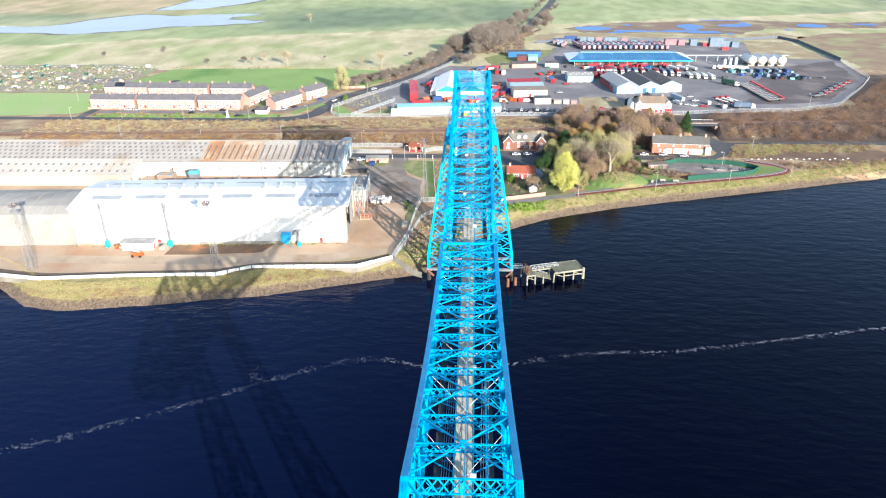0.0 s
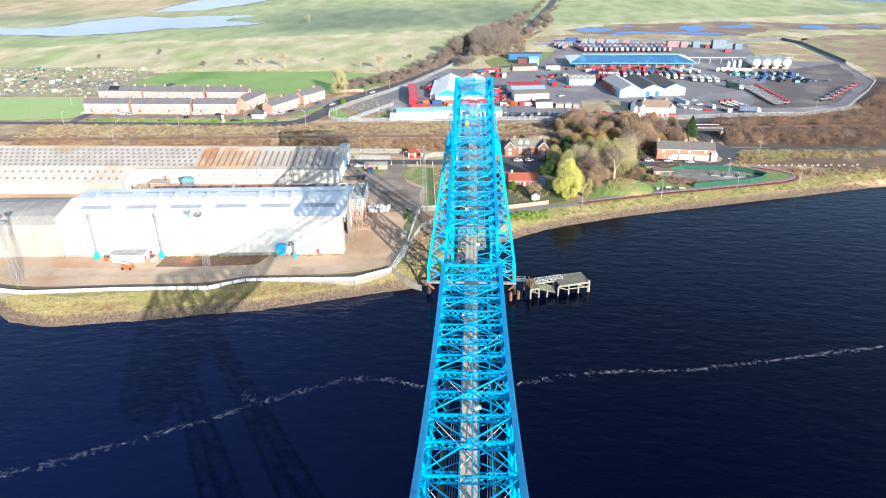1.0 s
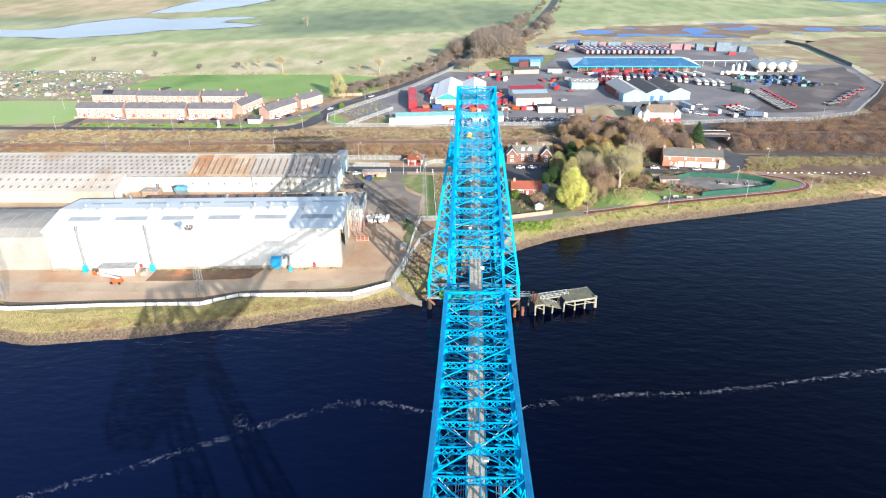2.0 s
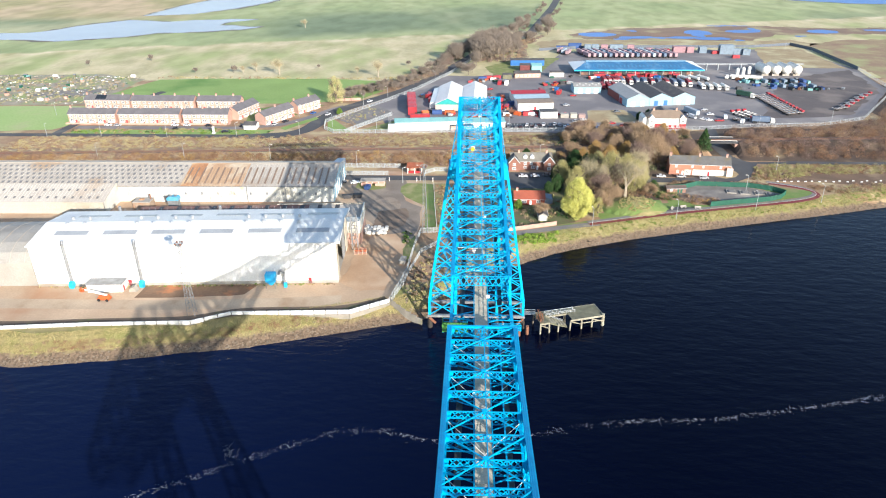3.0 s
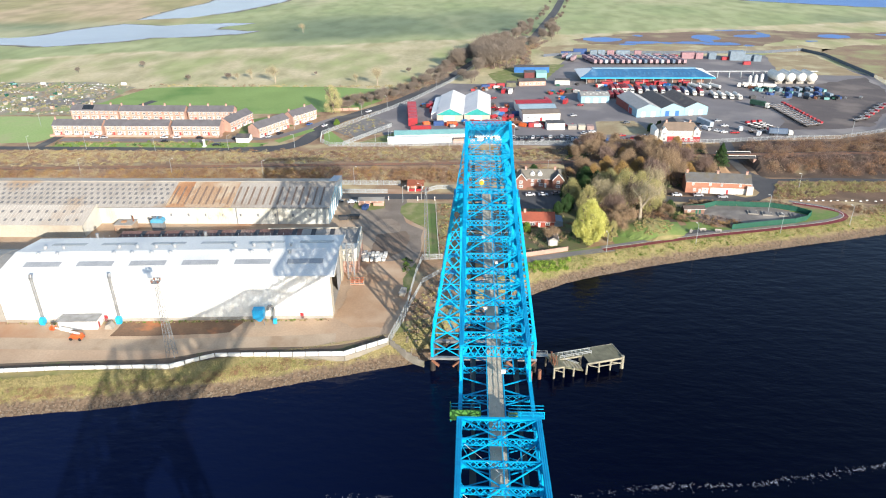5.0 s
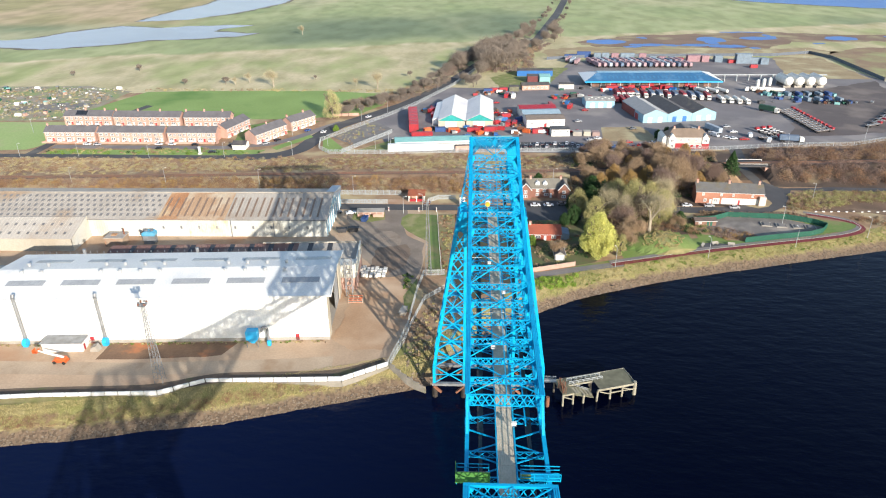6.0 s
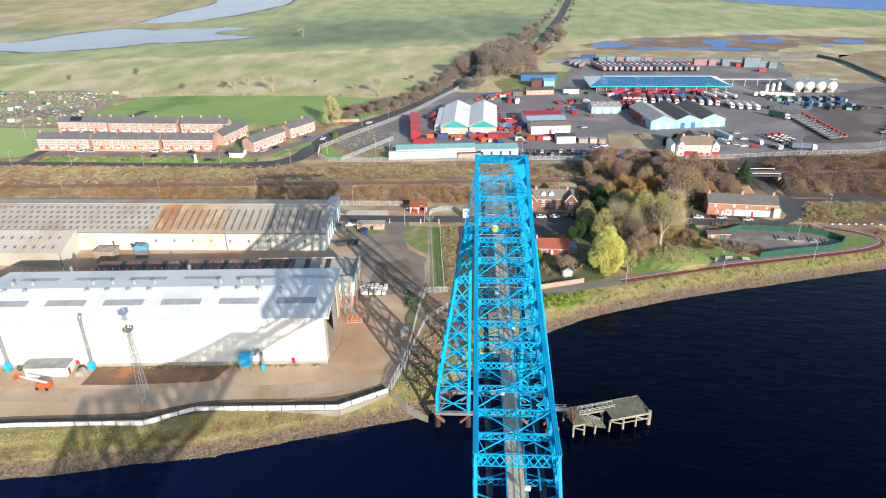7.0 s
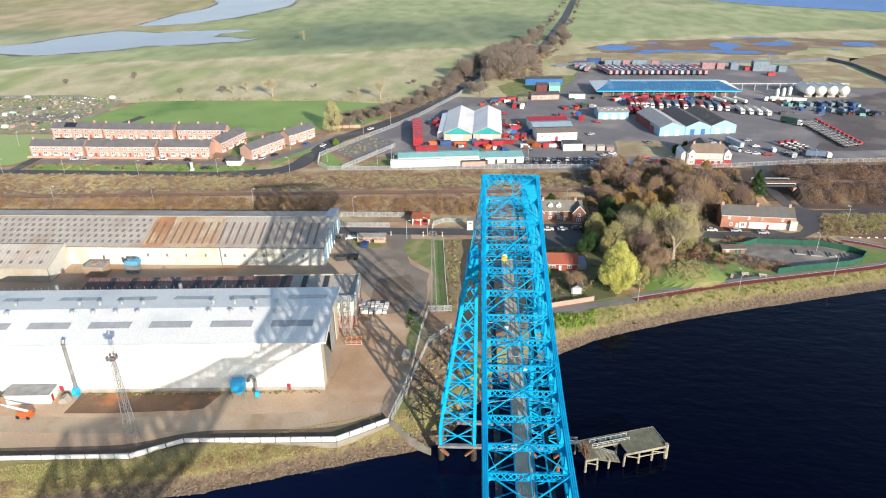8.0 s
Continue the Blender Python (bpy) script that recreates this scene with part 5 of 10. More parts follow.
for k in range(3):
    for x in (1.9, 4.0):
        sh.beam((x, D - 3.5, k * 4.3), (x, D - 0.6, k * 4.3 + 4.3), 0.16, 0.16)
    for y in (D - 3.5, D - 0.6):
        sh.beam((1.9, y, k * 4.3), (4.0, y, k * 4.3 + 4.3), 0.16, 0.16)
        sh.beam((1.9, y, k * 4.3 + 4.3), (4.0, y, k * 4.3 + 4.3), 0.2, 0.2)
solid("steel_frame", sh, STEEL, "grey steel bracing frame beside the shed gable", "steel frame", m=WH)

# large tan-roofed shed behind
BS = pose(-62.0, 181.8, 0, 0, 0, 0.8)
big = thing("industrial_shed", "large old shed with a tan sheet roof patched in rust", "shed", m=BS)
BL, BD, BE, BR = 250.0, 33.0, 7.6, 12.0
sh = Shape()
clad_wall(sh, (-95, -0.15), (0, -0.15), 0, BE, 0.3, 95)
part("front_wall", sh, CREAM, big)
part("stained_panel", clad_wall(Shape(), (-55, -0.24), (-39, -0.24), 0.1, BE - 0.2, 0.06, 16), surface("rust_washed_cladding", (0.68, 0.65, 0.56), (0.62, 0.55, 0.40), 0.75, 0.2, 2, 0.08, stain=(0.56, 0.42, 0.20), stain_scale=0.2, stain_at=0.56), big, "cladding washed yellow-brown by rust")
for x in (-21, -38):
    part("downpipe", Shape().box(x - 0.15, -0.4, 0.05, x + 0.15, -0.2, BE - 0.2), STEEL, big)
part("eaves_gutter", Shape().box(-95, -0.85, BE - 0.35, 0.4, -0.6, BE - 0.1), STEEL, big)
for k in range(9):
    sh = Shape()
    sh.box(-8 - k * 7.2, -0.26, 3.4, -7.2 - k * 7.2, -0.2, 4.6)
    part("vent", sh, STEEL, big)
sh = Shape()
sh.box(-BL, BD - 0.15, 0, 0, BD + 0.15, BE)
part("back_wall", sh, BEIGE, big)
sh = Shape()
sh.prism([(0, 0, 0), (0, BD, 0), (0, BD, BE), (0, BD * 0.52, BR), (0, 0, BE)], (-0.3, 0, 0), (0, 0, 0))
sh.prism([(-BL, 0, 0), (-BL, BD, 0), (-BL, BD, BE), (-BL, BD * 0.52, BR), (-BL, 0, BE)], (0, 0, 0), (0.3, 0, 0))
part("gable_wall", sh, PALEB, big, "pale blue-grey gable cladding")
for k in range(7):
    sh = Shape()
    sh.box(0, 2 + k * 4.3, 0, 0.25, 2.4 + k * 4.3, BE)
    part("gable_rib", sh, CLAD, big)
ROOFO = surface("orange_tan_sheet_roof", (0.46, 0.31, 0.19), (0.40, 0.25, 0.145), 0.85, 0.12, 2, 0.15, stain=(0.45, 0.37, 0.27), stain_scale=0.1, stain_at=0.5)
for nm, x0, x1, mt in (("roof_front_slope", -BL, -67, ROOFT), ("rusty_roof_patch", -67, -59.5, ROOFR), ("rusty_roof_patch", -59.5, -40, ROOFO), ("roof_front_slope", -40, 0.5, ROOFT)):
    sh = Shape()
    roof_sheet(sh, (x0, -0.6, BE), (x1, -0.6, BE), (x1, BD * 0.52, BR + 0.1), (x0, BD * 0.52, BR + 0.1), 0.25, int((x1 - x0) / 1.3))
    part(nm, sh, mt, big, "rust-orange sheets" if mt is ROOFR else "faded orange-tan sheets" if mt is ROOFO else "")
sh = Shape()
roof_sheet(sh, (-BL, BD + 0.6, BE), (0.5, BD + 0.6, BE), (0.5, BD * 0.52, BR + 0.1), (-BL, BD * 0.52, BR + 0.1), 0.25, 180)
part("roof_back_slope", sh, ROOFT, big)
sh = Shape()
sh.beam((-BL, BD * 0.52, BR + 0.25), (0.5, BD * 0.52, BR + 0.25), 0.8, 0.25)
part("ridge_cap", sh, ROOFT, big)
sh = Shape()
sh.prism([(-3.2, BD * 0.56, BR - 0.2), (-3.2, BD + 0.3, BE + 1.6), (-3.2, BD + 0.3, BE - 1), (-3.2, BD * 0.56, BR - 2.6)], (0, 0, 0), (3.6, 0, 0))
part("gable_hood", sh, surface("blue_grey_sheet", (0.46, 0.50, 0.54), (0.38, 0.42, 0.47), 0.7, 0.2, 3, 0.1), big, "blue-grey boxed gable hood")


def big_z(y):
    return BE + (BR + 0.1 - BE) * (y + 0.6) / (BD * 0.52 + 0.6) if y < BD * 0.52 else BR + 0.1 - (BR + 0.1 - BE) * (y - BD * 0.52) / (BD * 0.48 + 0.6)


STRIP = surface("brown_translucent_strip", (0.20, 0.13, 0.09), (0.27, 0.19, 0.13), 0.6, 0.3, 3, 0.1)
for k in range(22):
    sh = Shape()
    x0 = -3.2 - k * 2.95
    roof_sheet(sh, (x0 - 0.75, 1.2, big_z(1.2) + 0.1), (x0, 1.2, big_z(1.2) + 0.1), (x0, 13.5, big_z(13.5) + 0.1), (x0 - 0.75, 13.5, big_z(13.5) + 0.1), 0.05)
    part("roof_light", sh, STRIP, big, "brown roof light strip")
pane = Shape()
dz = (big_z(2.0) - big_z(0.5))
roof_sheet(pane, (-0.55, 0, 0.1), (0.55, 0, 0.1), (0.55, 1.5, 0.1 + dz), (-0.55, 1.5, 0.1 + dz), 0.06)
PANEM = surface("dull_grey_panes", (0.22, 0.21, 0.20), (0.17, 0.16, 0.15), 0.5, 0.3, 3, 0.05)
PANE = pane.mesh("roof_light", PANEM)
for r in range(5):
    for k in range(48):
        x = -69 - k * 2.7 - (r % 2) * 1.2
        if x > -BL + 1:
            part("roof_light", PANE, LIGHTP, big, m=Matrix.Translation((x, 1.5 + r * 3.1, big_z(1.5 + r * 3.1))))
sh = Shape()
dz2 = (big_z(30) - big_z(28.5))
roof_sheet(sh, (-0.55, 0, 0.1), (0.55, 0, 0.1), (0.55, 1.5, 0.1 + dz2), (-0.55, 1.5, 0.1 + dz2), 0.06)
PANE2 = sh.mesh("roof_light", PANEM)
for k in range(40):
    part("roof_light", PANE2, LIGHTP, big, m=Matrix.Translation((-9 - k * 3.4, 19.5, big_z(19.5))))

# lower tan sheds that join it towards the river
low = thing("industrial_shed", "lower tan-roofed shed joined to the large shed", "shed", m=BS)
sh = Shape()
sh.box(-BL, -14.0, 0, -95, -13.7, 5.4)
part("front_wall", sh, BEIGE, low)
sh = Shape()
sh.prism([(-95, -14, 0), (-95, -0.2, 0), (-95, -0.2, 8.8), (-95, -2, 9.0), (-95, -14, 5.4)], (-0.3, 0, 0), (0, 0, 0))
part("gable_wall", sh, CREAM, low, "cream gable cladding")
sh = Shape()
roof_sheet(sh, (-BL, -14.4, 5.4), (-94.6, -14.4, 5.4), (-94.6, -2.0, 9.1), (-BL, -2.0, 9.1), 0.2, 110)
part("roof", sh, surface("pale_tan_sheet_roof", (0.52, 0.47, 0.40), (0.44, 0.39, 0.33), 0.85, 0.1, 2, 0.15, stain=(0.40, 0.31, 0.22), stain_scale=0.05), low)
for k in range(26):
    for r in range(2):
        sh = Shape()
        y0 = -12 + r * 5
        z0 = 5.4 + 3.7 * (y0 + 14.4) / 12.4 + 0.1
        roof_sheet(sh, (-99 - k * 3.6, y0, z0), (-98 - k * 3.6, y0, z0), (-98 - k * 3.6, y0 + 1.4, z0 + 0.42), (-99 - k * 3.6, y0 + 1.4, z0 + 0.42), 0.06)
        part("roof_light", sh, PANEM, low)
arch = thing("industrial_shed", "beige shed with a curved roof beside the white shed", "shed", m=WH)
sh = Shape()
prof = [(0, 0), (0, 8.8), (2.5, 11.6), (7, 13.4), (13, 14.2), (19, 14.2), (25, 13.0), (30, 11.0), (32, 9.0), (32, 0)]
sh.prism([(-L - 0.6, y + 0.5, z) for y, z in prof], (0, 0, 0), (-60, 0, 0))
part("shell", sh, surface("grey_beige_sheet", (0.36, 0.34, 0.30), (0.29, 0.27, 0.24), 0.8, 0.1, 2, 0.1, stain=(0.24, 0.22, 0.19), stain_scale=0.08), arch, "grey-beige curved sheet shell")
for k in range(12):
    sh = Shape()
    for (ya, za), (yb, zb) in zip(prof[1:-1], prof[2:-1]):
        sh.beam((-L - 3 - k * 5, ya + 0.5, za + 0.03), (-L - 3 - k * 5, yb + 0.5, zb + 0.03), 0.25, 0.1)
    part("seam_strip", sh, ROOFT, arch)
sh = Shape()
sh.box(-L - 24, 3.5, 11.8, -L - 21, 5.0, 13.0)
part("roof_box", sh, STEEL, arch)

# small store, lift and works clutter in front of the white shed
hut = thing("store_cabin", "white flat-roofed store cabin by the shed wall", "cabin", m=WH @ Matrix.Translation((-77.5, -2.6, 0)))
part("wall", Shape().box(-5.8, -2.2, 0.05, 5.8, 1.9, 3.0), CLAD, hut)
part("roof", Shape().box(-6.1, -2.5, 3.0, 6.1, 2.0, 3.25), STEEL, hut, "grey flat roof")
part("door", Shape().box(5.8, -1.2, 0.1, 5.88, -0.4, 2.1), REDP, hut, "dark red door")
shute = thing("concrete_ramp", "pale concrete hopper ramp beside the shed wall", "ramp", m=WH @ Matrix.Translation((-68.4, -4.0, 0)))
part("ramp", Shape().prism([(-1.2, 0, 0.05), (1.4, 0, 0.05), (0.6, 0, 1.9), (-0.8, 0, 1.4)], (0, -1, 0), (0, 1.2, 0)), CONC, shute)

lift = thing("boom_lift", "orange boom lift with a pale folded boom parked in the yard", "boom lift", m=WH @ pose(-75.5, -10.0, 0.1, 0, 0, -6))
part("chassis", Shape().box(-2.0, -1.0, 0.5, 2.0, 1.0, 1.0).prism([(-1.6, 0, 1.0), (1.7, 0, 1.0), (1.5, 0, 1.8), (-1.2, 0, 1.9)], (0, -0.9, 0), (0, 0.9, 0)), ORANGE, lift)
part("boom", Shape().beam((1.2, 0, 1.9), (-4.5, 0.2, 3.0), 0.4, 0.45).beam((-4.5, 0.2, 3.0), (-6.3, 0.2, 3.5), 0.25, 0.25), CLAD, lift, "pale boom")
part("basket", Shape().box(-7.6, -0.6, 3.0, -6.3, 1.0, 3.1).box(-7.6, -0.6, 3.1, -7.5, 1.0, 4.0).box(-6.4, -0.6, 3.1, -6.3, 1.0, 4.0), ORANGE, lift)
for x in (-1.4, 1.4):
    for y in (-1.15, 0.9):
        part("wheel", Shape().tube((x, y, 0.5), (x, y + 0.3, 0.5), 0.5, 0.5, 14), TYRE, lift)
bluebox = thing("machine_unit", "faded blue machine unit with two fan cowls between sheds", "machine", m=BS @ Matrix.Translation((-68.5, -6.0, 3.4)))
part("body", Shape().prism([(-2.4, 0, 0), (2.6, 0, 0), (2.6, 0, 1.1), (1.6, 0, 1.7), (-1.5, 0, 1.7), (-2.4, 0, 1.1)], (0, -1.5, 0), (0, 1.5, 0)), surface("faded_sky_blue", (0.05, 0.33, 0.52), (0.16, 0.38, 0.50), 0.6, 0.6, 4, 0.1), bluebox)
for x in (-1.0, 1.2):
    part("fan_cowl", Shape().tube((x, 0, 1.7), (x, 0, 2.1), 0.62, 0.7, 14), STEEL, bluebox)
part("hood", Shape().tube((-2.4, 0, 0.9), (-3.3, 0, 1.5), 0.5, 0.5, 12), DARK, bluebox)
part("stand", Shape().box(-2.2, -1.4, -3.3, 2.2, 1.4, 0), STEEL, bluebox)
tower_block = thing("plant_room", "low rust-streaked plant room with a tan flat roof", "plant room", m=BS @ Matrix.Translation((-81.0, -7.5, 0)))
part("wall", Shape().box(-3.6, -2.6, 0.05, 3.6, 2.6, 3.6), surface("rust_streaked_wall", (0.40, 0.29, 0.20), (0.29, 0.20, 0.14), 0.9, 0.3, 3, 0.2, stain=(0.36, 0.16, 0.08), stain_scale=0.25, stain_at=0.52), tower_block)
part("roof", Shape().box(-3.8, -2.8, 3.6, 3.8, 2.8, 3.85), ROOFT, tower_block, "dull tan flat roof")
part("hatch", Shape().box(-1.6, -0.5, 3.85, 0.2, 1.0, 4.25), ROOFR, tower_block, "rusty hatch")
part("stack", Shape().tube((2.8, 1.0, 3.85), (2.8, 1.0, 6.2), 0.3, 0.3, 10), RUST, tower_block)

# ---- river wall, fences, jetty and masts ----
def along(line, step):
    """Points every step metres along a plan line, with the heading of each."""
    out = []
    for a, b in zip(line, line[1:]):
        a, b = Vector((*a, 0)), Vector((*b, 0))
        n = max(1, round((b - a).length / step))
        for k in range(n):
            out.append((a.lerp(b, k / n), a.lerp(b, (k + 1) / n)))
    return out


def run(p, q):
    """Pose at p, x towards q, and the length."""
    d = q - p
    return Matrix.Translation(p) @ Matrix.Rotation(math.atan2(d.y, d.x), 4, "Z"), d.length


# stained footing concrete with its grey shadow put into the colour
FOOTING = surface("weathered_shaded_footing", (0.30, 0.27, 0.225), (0.21, 0.19, 0.155), 0.95, 0.3, 3, 0.2, stain=(0.16, 0.15, 0.10), stain_scale=0.2)
WALL_LINE = [(-230, 96), (-200, 89), (-165, 79), (-148, 76.5), (-119, 79.5), (-88, 81.5), (-77, 87.2), (-40, 89.2), (-28, 96.6)]
river_wall = thing("river_wall", "white-faced concrete flood wall along the works yard", "wall", kind="structure")
for p, q in along(WALL_LINE, 3.6):
    m, n = run(p, q)
    part("wall_panel", Shape().prism([(0.12, 0, 0), (0.12, 0.3, 0), (0.12, 0.26, 1.95), (0.12, 0.04, 1.95)], (0, 0, -0.9), (n - 0.24, 0, -0.9)).box(0.1, -0.02, 1.05, n - 0.14, 0.36, 1.2),
         WALLW, river_wall, m=m)
    part("wall_footing", Shape().box(0, -0.30, -1.9, n + 0.02, 0.5, -0.15), FOOTING, river_wall, m=m)


def palisade(line, hgt, mat, label, step=2.7, pales=14, z=0.0, solid_sheet=False):
    """A steel fence: posts, two rails and upright pales bay by bay."""
    fence = thing("fence", label, "fence", kind="structure")
    for p, q in along(line, step):
        m, n = run(p, q)
        m = Matrix.Translation((0, 0, height((p.x + q.x) / 2, (p.y + q.y) / 2) + z)) @ m
        part("post", Shape().box(-0.05, -0.05, -0.5, 0.05, 0.05, hgt), mat, fence, m=m)
        sh = Shape()
        if solid_sheet:
            prof = []
            for k in range(pales + 1):
                prof.append((k * n / pales, 0.04 if k % 2 else -0.04))
            sh.prism([(x, y, -0.3) for x, y in prof] + [(x, y - 0.03, -0.3) for x, y in reversed(prof)], (0, 0, 0), (0, 0, hgt + 0.3))
        else:
            for k in range(pales):
                x = (k + 0.5) * n / pales
                sh.prism([(x - 0.045, 0, 0.02), (x + 0.045, 0, 0.02), (x + 0.045, 0, hgt - 0.12), (x, 0, hgt), (x - 0.045, 0, hgt - 0.12)], (0, 0.03, 0), (0, 0.05, 0))
            for zz in (0.35, hgt - 0.4):
                sh.box(0, -0.03, zz, n, 0.03, zz + 0.07)
        part("fence_bay", sh, mat, fence, m=m)
    return fence


GALV = surface("galvanised_steel", (0.52, 0.54, 0.54), (0.42, 0.44, 0.44), 0.55, 0.4, 4, 0.05, 0.2)
palisade([(-28, 96.6), (-25.7, 107), (-24.2, 117), (-23.0, 139), (-21.6, 150.3), (-14.0, 151)], 2.4, GALV, "grey steel palisade fence along the works yard", pales=9)
palisade([(-27.4, 97.2), (-24.6, 108), (-23.4, 117), (-20.2, 133), (-13.7, 141)], 1.9, GALV, "grey palisade fence above the rubble slope", pales=10)
palisade([(-67, 227.5), (-37, 227.5)], 2.4, GALV, "grey steel fence below the railway bank", pales=12)
palisade([(-65, 216.8), (-42, 217)], 2.2, GALV, "grey steel fence beside the road", pales=12)
palisade([(-15.3, 151.5), (-17.5, 177.5), (-19.4, 204.5)], 2.0, GALV, "grey steel fence beside the bridge", pales=7)
palisade([(-24.5, 214.5), (-24, 219), (-20, 222.5), (-12, 223)], 2.2, GALV, "grey panel fence beside the gatehouse", pales=12)
palisade([(-91, 309), (-89, 295), (-82, 287), (-47, 287.5), (1, 291), (55, 292.5), (64, 301), (62, 309)], 2.5, GALV, "long grey steel fence round the haulage yard", 3.4, 12)
palisade([(-91, 309), (-73, 341), (-60, 362), (-44, 392), (-20, 450), (0, 520)], 2.5, GALV, "grey steel fence beside the main road", 3.6, 12)
palisade([(-75, 288.5), (-52, 327)], 2.5, GALV, "grey steel fence across the plot", pales=12)
palisade([(62, 309), (72, 290), (130, 297), (165, 303), (203, 306), (235, 320), (275, 372), (294, 400), (306, 470)], 2.4, GALV, "grey fence along the lorry park", 4.0, 8)
palisade([(306, 470), (309, 560), (300, 585), (262, 573), (110, 570), (60, 556)], 2.6, surface("slate_blue_sheet", (0.13, 0.15, 0.18), (0.10, 0.115, 0.14)), "slate-blue boundary fence behind the yard", 5.0, 10, solid_sheet=True)
palisade([(88, 200.5), (95, 201.5), (102, 205.5), (125, 203.8), (134, 199.5), (138, 195), (134, 190), (128, 187), (114, 183.8), (100.5, 180.3)], 2.3, GREENF,
                      "dark green mesh fence round the gravel plot", 2.5, 10, solid_sheet=True)

# sloping concrete slip wall down to the tower foot
slip = thing("slipway_wall", "pale concrete wall sloping down to the tower foot", "wall", kind="structure")
for k, (p, q) in enumerate(along([(-27.6, 96.4), (-22.5, 92.5), (-17.0, 89.6)], 2.0)):
    m, n = run(p, q)
    part("wall_panel", Shape().box(0, -0.16, -5, n - 0.05, 0.16, 0.9 - 0.55 * k), FOOTING, slip, m=m)

# derelict timber jetty
JT = pose(28.6, 91.3, -0.3, 0, 0, 17.0)
jetty = thing("timber_jetty", "derelict weathered timber jetty on piles beside the tower", "jetty", m=JT)
rng = random.Random(5)
for k in range(34):
    x = -10.2 + k * 0.612
    y0 = -3.2 if x < -7.2 else 0.3 if x < -0.4 else -3.7
    if k in (8, 13):
        continue
    part("plank", Shape().box(x, y0 + rng.uniform(-0.15, 0.1), 0, x + 0.57, 3.2 + rng.uniform(-0.12, 0.12), 0.14), TIMBER, jetty, m=Matrix.Translation((0, 0, rng.uniform(-0.03, 0.03))))
for x0, x1, y in ((-10.3, 10.8, 3.1), (-10.3, 10.8, 0.5), (-0.4, 10.8, -3.6), (-10.3, -7.0, -3.1)):
    part("bearer", Shape().box(x0, y - 0.18, -0.5, x1, y + 0.18, -0.03), PALETIMBER, jetty, "bleached timber bearer")
part("edge_board", Shape().box(-0.3, -3.85, -0.32, 10.9, -3.72, 0.2), PALETIMBER, jetty, "bleached edge board")
part("edge_board", Shape().box(10.75, -3.7, -0.3, 10.9, 3.3, 0.2), PALETIMBER, jetty, "bleached edge board")
part("edge_board", Shape().box(-10.2, 3.2, -0.3, 10.7, 3.34, 0.18), PALETIMBER, jetty, "bleached edge board")
for x, y in ((-10.1, -3.1), (-7.2, -3.1), (-4.2, -3.4), (-0.3, -3.6), (3.4, -3.6), (7.0, -3.6), (10.5, -3.5), (-10.0, 3.0), (-6.6, 3.0), (-3.0, 3.0), (0.6, 3.0), (4.2, 3.0), (7.4, 3.0), (10.4, 3.0), (-7.0, 0.4), (-0.4, 0.4)):
    lean = rng.uniform(-0.2, 0.2)
    top = -0.4 if (x, y) != (-4.2, -3.4) else -0.9
    part("pile", Shape().tube((x + lean, y, -6.5), (x, y, top), 0.3, 0.27, 10), PALETIMBER if y < 0 else PILE, jetty)
part("corner_pile", Shape().tube((10.75, -3.6, -6.5), (10.7, -3.55, 0.5), 0.55, 0.5, 12), PALETIMBER, jetty, "stout bleached corner pile")
for x0, x1, y in ((0.2, 3.2, -3.75), (7.0, 10.2, -3.75), (-10.0, -7.4, -3.3)):
    part("brace", Shape().beam((x0, y, -0.7), (x1, y, -1.9), 0.16, 0.24), PALETIMBER, jetty)
part("waling", Shape().box(3.4, -3.9, -1.7, 10.5, -3.7, -1.45), PALETIMBER, jetty)
part("sunk_deck", Shape().prism([(-7.0, -3.5, -0.5), (-1.2, -3.4, -2.7), (-0.8, 0.1, -2.3), (-7.0, 0.1, -0.2)], (0, 0, 0), (0, 0, 0.16)), TIMBER, jetty, "collapsed sloping boards")
for k in range(5):
    part("loose_board", Shape().box(-6.6 + k * 1.1, -2.9, -0.35 - 0.38 * k, -6.1 + k * 1.1, -0.4, -0.25 - 0.38 * k), PALETIMBER, jetty, m=pose(0, 0, 0, 0, 0, rng.uniform(-3, 3)))
for y in (0.4, 1.9):
    part("railing", Shape().box(-7.0, y - 0.05, 1.0, 2.9, y + 0.05, 1.12).box(-7.0, y - 0.05, 0.5, 2.9, y + 0.05, 0.6), GALV, jetty, "pale railing")
    for k in range(8):
        part("rail_post", Shape().box(-7.0 + k * 1.4, y - 0.05, 0.1, -6.9 + k * 1.4, y + 0.05, 1.1), GALV, jetty)
part("fallen_ladder", Shape().beam((-6.2, 0.0, 0.3), (-2.4, -2.2, -0.7), 0.09, 0.09).beam((-5.8, 0.4, 0.3), (-2.0, -1.8, -0.7), 0.09, 0.09).beam((-5.0, -0.6, 0.0), (-4.7, -0.3, 0.0), 0.07, 0.07).beam((-3.8, -1.3, -0.3), (-3.5, -1.0, -0.3), 0.07, 0.07), GALV, jetty, "pale fallen ladder")
gang = thing("gangway", "narrow pale steel gangway from the tower to the jetty", "gangway")
part("deck", Shape().box(14.8, 90.5, -0.2, 18.6, 91.7, -0.08), STEEL, gang)
for y in (90.5, 91.7):
    part("railing", Shape().box(14.8, y - 0.04, 0.9, 18.6, y + 0.04, 0.98).box(14.8, y - 0.04, 0.4, 18.6, y + 0.04, 0.46), GALV, gang)
wreck = thing("rusted_gate", "rusty tangled gate at the end of the jetty", "gate", m=JT @ Matrix.Translation((-9.8, -1.0, 0.15)))
